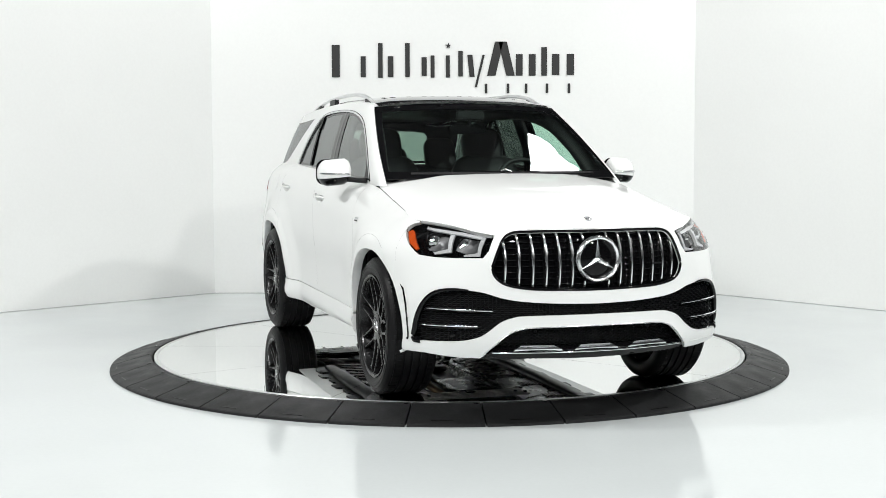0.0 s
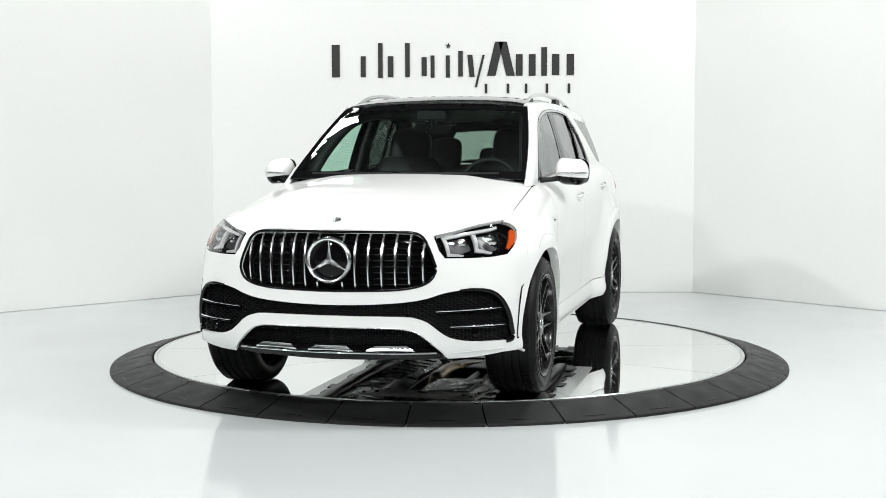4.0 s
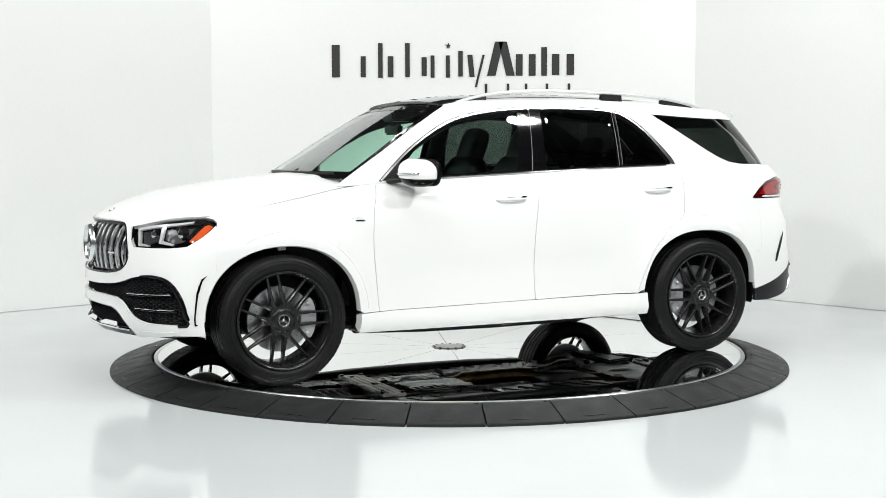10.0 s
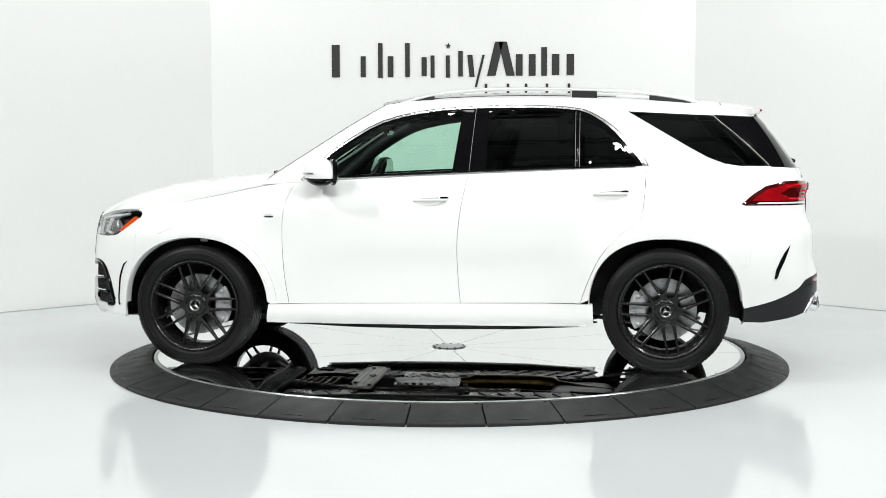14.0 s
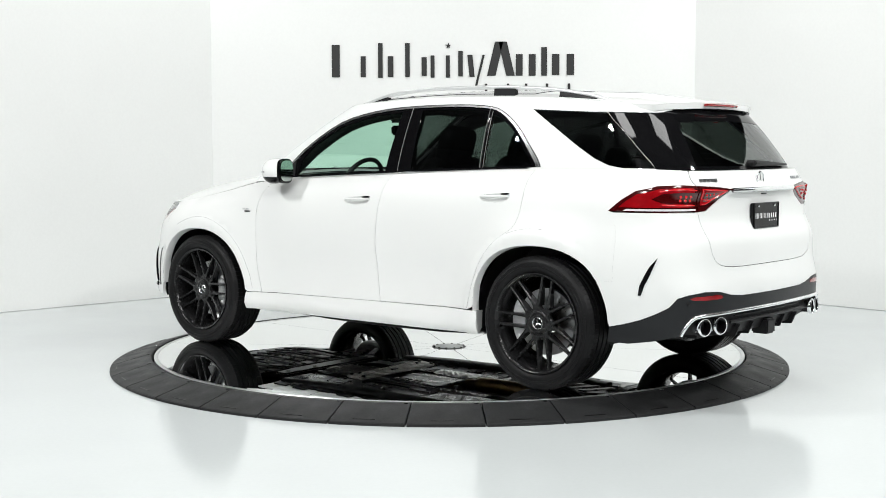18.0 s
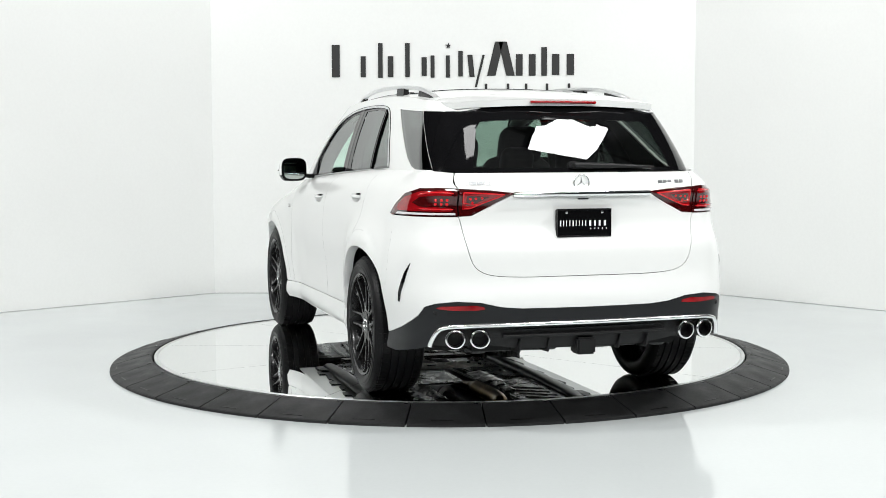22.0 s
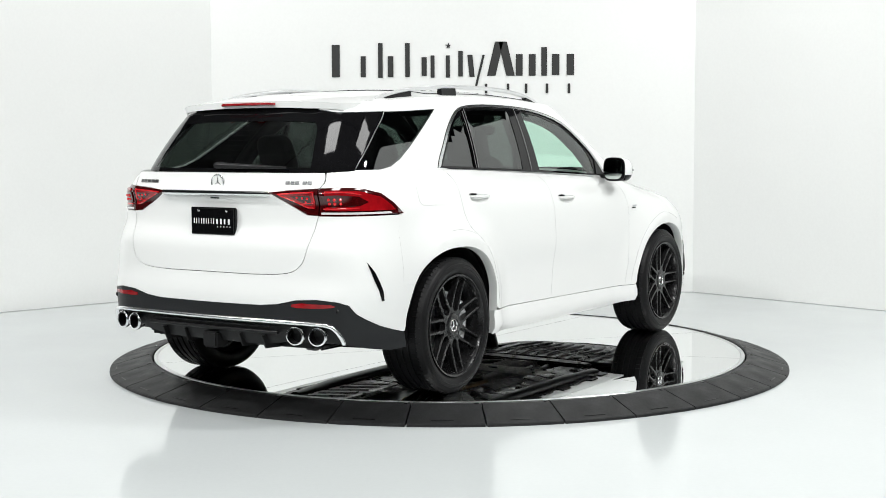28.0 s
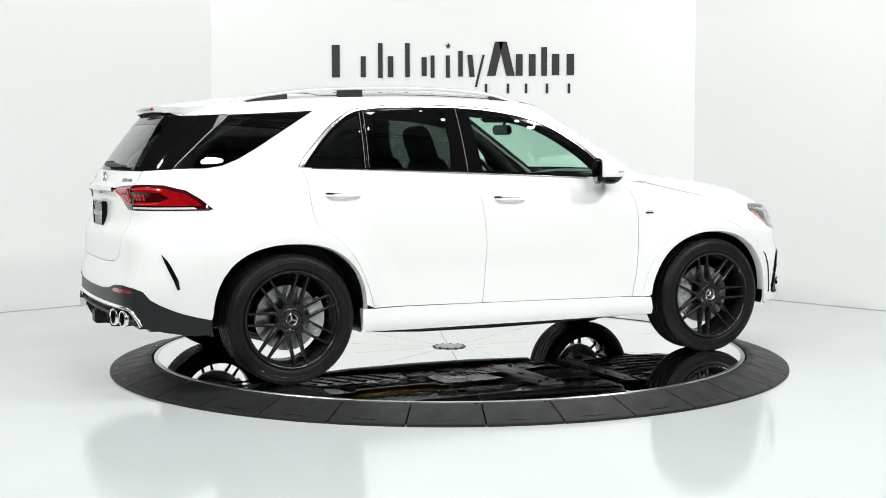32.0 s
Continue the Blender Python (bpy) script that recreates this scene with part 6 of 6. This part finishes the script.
for s in SIDES:
    # painted return of the sill and the black cover with its tabbed edge
    sill_in = [(1.03, 0.875), (0.55, 0.885), (0.0, 0.888), (-0.55, 0.885), (-1.0, 0.87), (-1.0, 0.70), (1.03, 0.70)]
    plan("sill_return", sill_in, 0.2725, 0.284, CAR_WHITE, s, 0.004, "white painted underside of the sill")
    tabs = [(1.02, 0.66)]
    for k in range(9):
        x = 0.98 - 0.215 * k
        tabs += [(x, 0.790 if k % 2 else 0.765), (x - 0.12, 0.800 if k % 2 else 0.770), (x - 0.125, 0.755 if k % 3 else 0.735), (x - 0.205, 0.750)]
    tabs += [(-0.98, 0.66)]
    plan("edge_cover", tabs, 0.262, 0.272, UNDER_BLACK, s, 0.0, "black tabbed edge cover")
    part("side_roll", tube([(0.98, s * 0.655, 0.262), (0.5, s * 0.660, 0.250), (0.0, s * 0.665, 0.247), (-0.5, s * 0.660, 0.250), (-0.92, s * 0.640, 0.262)], [0.045, 0.058, 0.06, 0.058, 0.045], 14, 0.5), UNDER_BLACK, under, "smooth rounded side cover")
    # louvred front cover
    cover = plan("floor_cover", [(1.10, 0.30), (1.10, 0.56), (1.0, 0.62), (0.12, 0.62), (-0.12, 0.60), (-0.14, 0.40), (0.10, 0.33), (0.70, 0.28)], 0.268, 0.300, UNDER_GREY, s, 0.008, "dark grey plastic floor cover")
    for xg, n in ((0.985, 5), (0.62, 5), (0.17, 6)):
        for k in range(n):
            y = 0.475 + 0.022 * k
            part("louvre", box(xg - 0.055, xg + 0.055, s * y - 0.0055, s * y + 0.0055, 0.258, 0.2675, 0.002), UNDER_BLACK, cover, smooth=False)
    for k in range(4):
        part("cover_rib", tube([(0.82 - 0.17 * k, s * 0.34, 0.267), (0.76 - 0.17 * k, s * 0.45, 0.267)], 0.008, 6, 0.6), UNDER_BLACK, cover)
    # rear floor cover; its slanting grooves are black bars standing in for shade
    rear_cover = plan("floor_cover", [(-0.18, 0.30), (-0.16, 0.60), (-0.72, 0.62), (-0.98, 0.54), (-1.06, 0.36), (-0.84, 0.27), (-0.50, 0.26)], 0.262, 0.298, UNDER_GREY, s, 0.008, "grooved grey plastic floor cover")
    for k in range(6):
        x = -0.24 - 0.125 * k
        part("groove_shade", prism([(x, 0.34), (x - 0.035, 0.335), (x - 0.165, 0.555), (x - 0.125, 0.565)], 0.2535, 0.2625, lambda u, v, h, s=s: Vector((u, s * v, h)), 0.0), UNDER_BLACK, rear_cover, smooth=False)
        part("cover_lip", tube([(x - 0.040, s * 0.335, 0.260), (x - 0.172, s * 0.555, 0.260)], 0.005, 6), UNDER_GREY, rear_cover)
    for x, y in ((-0.16, 0.32), (-0.18, 0.57), (-0.62, 0.29), (-0.98, 0.48), (1.06, 0.52), (0.30, 0.60), (0.72, 0.31)):
        part("clip", lathe([(0, -0.004), (0.010, -0.004), (0.013, 0.0), (0.013, 0.01)], 10, m=pose(x, s * y, 0.261)), UNDER_BLACK, under, smooth=False)
    for x in (0.78, -0.72):
        part("jack_pad", box(x - 0.05, x + 0.05, s * 0.735 - 0.03, s * 0.735 + 0.03, 0.250, 0.264, 0.006), SATIN_BLACK, under, smooth=False)
    # front and rear suspension
    part("track_arm", tube([(1.48, s * 0.30, 0.29), (1.53, s * 0.80, 0.27)], [0.035, 0.022], 8, 0.6), UNDER_METAL, under)
    part("track_arm", tube([(1.20, s * 0.36, 0.28), (1.45, s * 0.80, 0.26)], [0.03, 0.02], 8, 0.6), UNDER_BLACK, under)
    part("tie_rod", tube([(1.66, s * 0.30, 0.30), (1.68, s * 0.78, 0.28)], 0.012, 8), UNDER_METAL, under)
    part("rubber_boot", lathe([(0.018, 0.0), (0.034, 0.02), (0.028, 0.03), (0.036, 0.045), (0.030, 0.055), (0.040, 0.075), (0.034, 0.09)], 14, "Y", m=pose(1.50, s * 0.50, 0.33)), SATIN_BLACK, under)
    part("track_arm", tube([(-1.30, s * 0.28, 0.29), (-1.44, s * 0.80, 0.27)], [0.03, 0.024], 8, 0.6), UNDER_METAL, under)
    link = plan("spring_link", [(-1.50, 0.26), (-1.48, 0.80), (-1.60, 0.80), (-1.72, 0.30)], 0.245, 0.285, UNDER_BLACK, s, 0.012)
    part("spring_seat", lathe([(0, -0.004), (0.045, -0.004), (0.055, 0.002), (0.055, 0.02)], 18, m=pose(-1.56, s * 0.55, 0.243)), UNDER_GREY, link)
    part("damper", tube([(-1.55, s * 0.66, 0.30), (-1.58, s * 0.60, 0.62)], 0.03, 10), UNDER_BLACK, under)
    part("toe_link", tube([(-1.78, s * 0.26, 0.31), (-1.72, s * 0.80, 0.30)], 0.014, 8), UNDER_METAL, under)
    # grey cover under the boot with pressed bosses
    boot = plan("boot_cover", [(-1.86, 0.10), (-1.88, 0.50), (-1.95, 0.60), (-2.22, 0.60), (-2.27, 0.10)], 0.318, 0.334, UNDER_GREY, s, 0.006, "grey plastic cover below the boot")
    for k in range(5):
        part("boss", cushion(-1.96 - 0.06 * k - 0.014, -1.96 - 0.06 * k + 0.014, s * 0.52 - 0.04, s * 0.52 + 0.04, 0.306, 0.322, 0.01), UNDER_GREY, boot)
    part("boss", cushion(-2.14, -2.04, s * 0.30 - 0.05, s * 0.30 + 0.05, 0.298, 0.322, 0.01), UNDER_BLACK, boot)
    part("cover_edge", tube([(-1.875, s * 0.12, 0.317), (-1.895, s * 0.50, 0.317), (-1.955, s * 0.592, 0.317), (-2.215, s * 0.592, 0.317)], 0.005, 6), UNDER_BLACK, boot)
    part("brake_pipe", tube(smooth_line([(1.1, s * 0.22, 0.290), (0.5, s * 0.21, 0.268), (-0.4, s * 0.24, 0.270), (-1.1, s * 0.26, 0.29)], 3), 0.006, 6), UNDER_METAL, under)
# engine tray with long corrugations; its oval openings are black discs for shade
tray = plan("engine_tray", [(1.28, -0.50), (1.30, -0.58), (2.12, -0.56), (2.22, -0.40), (2.22, 0.40), (2.12, 0.56), (1.30, 0.58), (1.28, 0.50)], 0.268, 0.288, UNDER_GREY, 1, 0.01, "grey corrugated engine tray")
for k in range(9):
    y = -0.44 + 0.11 * k
    part("tray_rib", tube(smooth_line([(1.36, y, 0.266), (1.62, y + 0.015, 0.258), (1.88, y - 0.012, 0.258), (2.12, y * 0.9, 0.266)], 4), 0.014, 8, 0.6), UNDER_GREY if k % 2 else UNDER_BLACK, tray)
for x, y, w in ((1.52, 0.26, 0.055), (1.52, -0.26, 0.055), (1.86, 0.12, 0.045), (1.80, -0.32, 0.05), (2.04, 0.30, 0.04), (1.40, 0.02, 0.06)):
    part("tray_opening_shade", lathe([(0, -0.003), (w * 0.8, -0.003), (w, 0.0), (w, 0.012)], 20, m=pose(x, y, 0.2565) @ Matrix.Diagonal((1.3, 0.7, 1, 1))), UNDER_BLACK, tray, smooth=False)
# bare aluminium cross plate
brace = plan("cross_brace", [(0.665, -0.465), (0.490, -0.425), (0.490, 0.375), (0.665, 0.355)], 0.226, 0.244, PLATE_ALU, 1, 0.006, "ribbed bare aluminium cross plate")
for k in range(4):
    part("brace_rib", box(0.515 + 0.042 * k, 0.524 + 0.042 * k, -0.40, 0.33, 0.2215, 0.2275, 0.002), PLATE_ALU, brace, smooth=False)
# the opening's dark inside, put on as a black disc
part("brace_opening_shade", lathe([(0, -0.003), (0.030, -0.003), (0.034, 0.0), (0.034, 0.01)], 18, m=pose(0.552, -0.035, 0.2205) @ Matrix.Diagonal((0.75, 1.1, 1, 1))), UNDER_BLACK, brace, smooth=False)
for x, y in ((0.60, -0.34), (0.62, 0.26), (0.51, -0.40), (0.51, 0.34), (0.645, -0.42), (0.645, 0.32)):
    part("brace_bolt", lathe([(0, -0.008), (0.012, -0.008), (0.015, 0.0), (0.015, 0.012)], 8, m=pose(x, y, 0.2225)), UNDER_BLACK, brace, smooth=False)
# gearbox and its toothed shield
part("gearbox", lathe([(0, 1.26), (0.11, 1.24), (0.145, 1.10), (0.12, 0.95), (0.10, 0.70), (0.085, 0.45), (0, 0.45)], 20, "X", m=pose(0, 0.02, 0.36) @ Matrix.Diagonal((1, 1, 0.75, 1))), UNDER_METAL, under, "dull metal gearbox")
for k in range(6):
    part("sump_fin", box(0.80 + 0.052 * k, 0.808 + 0.052 * k, -0.13, 0.16, 0.250, 0.285, 0.002), UNDER_METAL, under, smooth=False)
shield = plan("gearbox_shield", [(0.40, -0.06), (0.30, -0.10), (-0.075, -0.085), (-0.09, 0.20), (-0.05, 0.235), (0.10, 0.19), (0.12, 0.13), (0.34, 0.13)], 0.240, 0.252, UNDER_GREY, 1, 0.004, "grey gearbox shield with a toothed edge")
for k in range(6):
    x = 0.375 - 0.052 * k
    part("tooth", prism([(x, 0.128), (x - 0.026, 0.128), (x - 0.034, 0.205), (x - 0.014, 0.205)], 0.240, 0.252, lambda u, v, h: Vector((u, v, h)), 0.002), UNDER_GREY, shield, smooth=False)
part("shield_rib", tube([(0.36, 0.215, 0.246), (0.05, 0.225, 0.246), (-0.08, 0.24, 0.246)], 0.010, 8, 0.7), UNDER_GREY, shield)
# foil heat shields
for x0, x1, y0, y1, z, name in ((0.36, -0.04, -0.40, -0.24, 0.262, "heat_shield"), (-0.10, -0.22, -0.37, -0.27, 0.258, "heat_shield"), (-0.26, -0.42, -0.36, -0.29, 0.262, "heat_shield"), (0.02, -0.52, 0.16, 0.27, 0.272, "heat_shield")):
    bm = bmesh.new()
    rng = random.Random(int(100 * abs(x0) + 7))
    nx, ny = max(4, int((x0 - x1) / 0.02)), 7
    rows = [[bm.verts.new((x0 + (x1 - x0) * i / nx, y0 + (y1 - y0) * j / ny, z - 0.016 * math.sin(math.pi * j / ny) + rng.uniform(-0.006, 0.006))) for j in range(ny + 1)] for i in range(nx + 1)]
    for a, b in zip(rows, rows[1:]):
        for j in range(ny):
            bm.faces.new((a[j], b[j], b[j + 1], a[j + 1]))
    bmesh.ops.recalc_face_normals(bm, faces=bm.faces)
    part(name, bm, FOIL, under, "crinkled foil heat shield", False)
part("exhaust_pipe", tube(smooth_line([(0.30, -0.12, 0.30), (0.0, -0.13, 0.285), (-0.10, -0.14, 0.275), (-0.30, -0.15, 0.270), (-0.62, -0.15, 0.272), (-0.80, -0.10, 0.285), (-1.05, 0.0, 0.30), (-1.5, 0.05, 0.32), (-1.9, 0.05, 0.36)], 5), [0.030 if i < 8 else (0.052 if 12 <= i < 24 else 0.036) for i in range(41)], 14), HEAT_STEEL, under, "heat-tinted exhaust pipe with a resonator")
part("prop_shaft", tube([(-0.05, 0.06, 0.315), (-1.30, 0.02, 0.33)], 0.032, 12), UNDER_BLACK, under)
part("shaft_flange", lathe([(0.03, 0.02), (0.062, 0.015), (0.062, -0.015), (0.03, -0.02)], 16, "X", m=pose(-0.12, 0.06, 0.315)), UNDER_METAL, under)
part("final_drive", lathe([(0, 0.16), (0.06, 0.15), (0.085, 0.05), (0.085, -0.08), (0.05, -0.16), (0, -0.17)], 18, "X", m=pose(-1.42, 0.0, 0.345)), UNDER_METAL, under)
frame_r = plan("rear_subframe", [(-1.22, -0.30), (-1.22, 0.30), (-1.34, 0.36), (-1.62, 0.34), (-1.70, 0.24), (-1.70, -0.24), (-1.62, -0.34), (-1.34, -0.36)], 0.275, 0.305, UNDER_BLACK, 1, 0.015)
for x, y in ((-1.27, 0.22), (-1.27, -0.22), (-1.64, 0.24), (-1.64, -0.24), (-1.46, 0.0)):
    part("frame_opening", lathe([(0.034, 0.0), (0.040, -0.006), (0.046, 0.0)], 18, m=pose(x, y, 0.2755)), UNDER_METAL, frame_r, smooth=False)
frame_f = plan("front_subframe", [(1.14, -0.50), (1.14, 0.50), (1.24, 0.52), (1.29, 0.30), (1.29, -0.30), (1.24, -0.52)], 0.248, 0.285, UNDER_BLACK, 1, 0.012)
for y in (-0.42, -0.15, 0.15, 0.42):
    part("frame_bolt", lathe([(0, -0.010), (0.014, -0.010), (0.018, 0.0), (0.018, 0.012)], 8, m=pose(1.20, y, 0.247)), UNDER_METAL, frame_f, smooth=False)
part("fuel_tank", cushion(-1.16, -0.72, -0.24, 0.26, 0.268, 0.33, 0.03), UNDER_BLACK, under)
part("anti_roll_bar", tube(smooth_line([(1.62, -0.72, 0.30), (1.30, -0.60, 0.262), (1.31, 0.0, 0.255), (1.30, 0.60, 0.262), (1.62, 0.72, 0.30)], 4), 0.014, 8), UNDER_BLACK, under)
for s in SIDES:
    for k, (xa, ya, xb, yb, r, mat) in enumerate(((1.10, 0.20, 0.72, 0.26, 0.016, UNDER_BLACK), (1.06, 0.10, 0.70, 0.14, 0.010, UNDER_METAL), (0.46, 0.26, 0.10, 0.30, 0.012, UNDER_BLACK), (0.44, 0.30, -0.10, 0.33, 0.007, UNDER_METAL),
                                                  (-0.86, 0.20, -1.24, 0.34, 0.013, UNDER_BLACK), (-1.05, 0.42, -1.40, 0.56, 0.010, UNDER_METAL), (-1.10, 0.60, -1.42, 0.70, 0.008, UNDER_BLACK))):
        mid = ((xa + xb) / 2, s * ((ya + yb) / 2 + 0.03), 0.262)
        part("hose", tube(smooth_line([(xa, s * ya, 0.275), mid, (xb, s * yb, 0.272)], 6), r, 8), mat, under)
part("nose_lining", box(1.9, 2.25, -0.60, 0.60, 0.30, 0.34, 0.01), UNDER_BLACK, under, smooth=False)
part("radiator_pack", box(2.20, 2.30, -0.55, 0.55, 0.34, 0.90, 0.01), UNDER_BLACK, car, "black radiator behind the grille", False)
part("tail_closing", box(-2.30, -1.95, -0.60, 0.60, 0.33, 0.70, 0.02), UNDER_BLACK, car, smooth=False)

# ---------------------------------------------------------------- sign, skirting, roof trusses
sign = thing("wall_sign", "black wall sign of plain upright bars with a small star above", "sign", pose(0, WALL_Y - 0.001, 0))
SIGN_X = lambda u: -1.1885 + (u - 585) * 0.005700
SIGN_Z = lambda v: 2.468 - (v - 75) * 0.005690
sign_put = lambda u, v, h: Vector((SIGN_X(u), -h, SIGN_Z(v)))


def sign_bar(u0, u1, v0, v1, slant=0):
    part("bar", prism([(u0, v1), (u1, v1), (u1 + slant, v0), (u0 + slant, v0)], 0.0, 0.012, sign_put, 0.002), SIGN_BLACK, sign, smooth=False)


for row in ((587, 601, 80, 137), (638, 647, 100, 137), (669, 677, 77, 138), (686, 696, 100, 137), (717, 725, 77, 137), (746, 755, 102, 135), (762, 769, 99, 138), (789, 796, 99, 138), (811, 819, 91, 136)):
    sign_bar(*row)
sign_bar(831, 840, 98, 137, -4)
sign_bar(840, 844, 98, 155, 14)
for row in ((862, 877, 75, 135, 14), (896, 911, 75, 135, -14), (913, 925, 97, 135, 0), (936, 948, 97, 135, 0), (958, 968, 85, 135, 0), (977, 990, 97, 134, 0), (1003, 1016, 97, 134, 0)):
    sign_bar(*row)
for u in (858, 897, 929, 966, 1005):
    sign_bar(u, u + 4.5, 149, 166)
star_line = [(793.5 + (5.4 if k % 2 == 0 else 2.2) * math.sin(k * math.pi / 5), 82 - (5.4 if k % 2 == 0 else 2.2) * math.cos(k * math.pi / 5)) for k in range(10)]
part("star", prism(star_line, 0.0, 0.012, sign_put), SIGN_BLACK, sign, smooth=False)

SKIRT = material("grey_skirting_seal", (0.42, 0.43, 0.43), 0.5, grain=0.1, stain=0.2)


def skirting(name, a, b):
    d = (Vector(b) - Vector(a)).normalized()
    n = Vector((d.y, -d.x))
    bm = prism([tuple(Vector(a) + n * 0.0005), tuple(Vector(b) + n * 0.0005), tuple(Vector(b) + n * 0.008), tuple(Vector(a) + n * 0.008)], FLOOR_Z + 0.0005, FLOOR_Z + 0.006, lambda u, v, h: Vector((u, v, h)))
    tagged(link_mesh(name, bm, SKIRT, smooth=False), "thin grey seal between wall and floor", "skirting", kind="structure")


skirting("baseboard_west", FAR_L, CORNER_L)
skirting("baseboard_north", CORNER_L, CORNER_R)
skirting("baseboard_east", CORNER_R, FAR_R)

for y in (-12.0, -9.0, -6.0, -3.0, 0.0, 3.0):
    truss = thing("roof_truss", "black arched steel roof truss of the hall", "truss", pose(0, y, 0), "roof trusses")
    low = [(x, 0, 6.15 + 0.55 * (1 - (x / 13.0) ** 2)) for x in np.linspace(-13, 13, 27)]
    part("lower_chord", tube(low, 0.07, 6), BEAM_STEEL, truss)
    part("upper_chord", tube([(x, 0, z + 0.25) for x, _, z in low], 0.05, 6), BEAM_STEEL, truss)
    for k in range(0, 26, 2):
        part("web", tube([low[k], (low[k + 1][0], 0, low[k + 1][2] + 0.25)], 0.02, 4), BEAM_STEEL, truss)
# assumed housings and hangers for all lamps, also for the added side pair
for name_row in LAMPS:
    _, at, aim, sx, sy, _ = name_row
    box_ = thing("studio_light", "studio light out of view, in an assumed black housing", "studio light", look(at, aim), "studio lights")
    part("housing", prism([(-sx / 2 - 0.05, -sy / 2 - 0.05), (sx / 2 + 0.05, -sy / 2 - 0.05), (sx / 2 + 0.05, sy / 2 + 0.05), (-sx / 2 - 0.05, sy / 2 + 0.05)], 0.02, 0.22, lambda u, v, h: Vector((u, v, h))), BEAM_STEEL, box_, smooth=False)
    part("hanger", tube([(0, 0, 0.2), tuple(look(at, aim).inverted() @ Vector((at[0], at[1], 7.05)))], 0.02, 6), BEAM_STEEL, box_)


# ---------------------------------------------------------------- what moves
def motions():
    """The disc and the car on it turn together at one even rate."""
    rows = [(t, pose(0, 0, 0, 0, 0, TURN_START + TURN_RATE * t)) for t in range(0, 33)]
    for turning in (disc, car):
        walk(turning, rows)


motions()
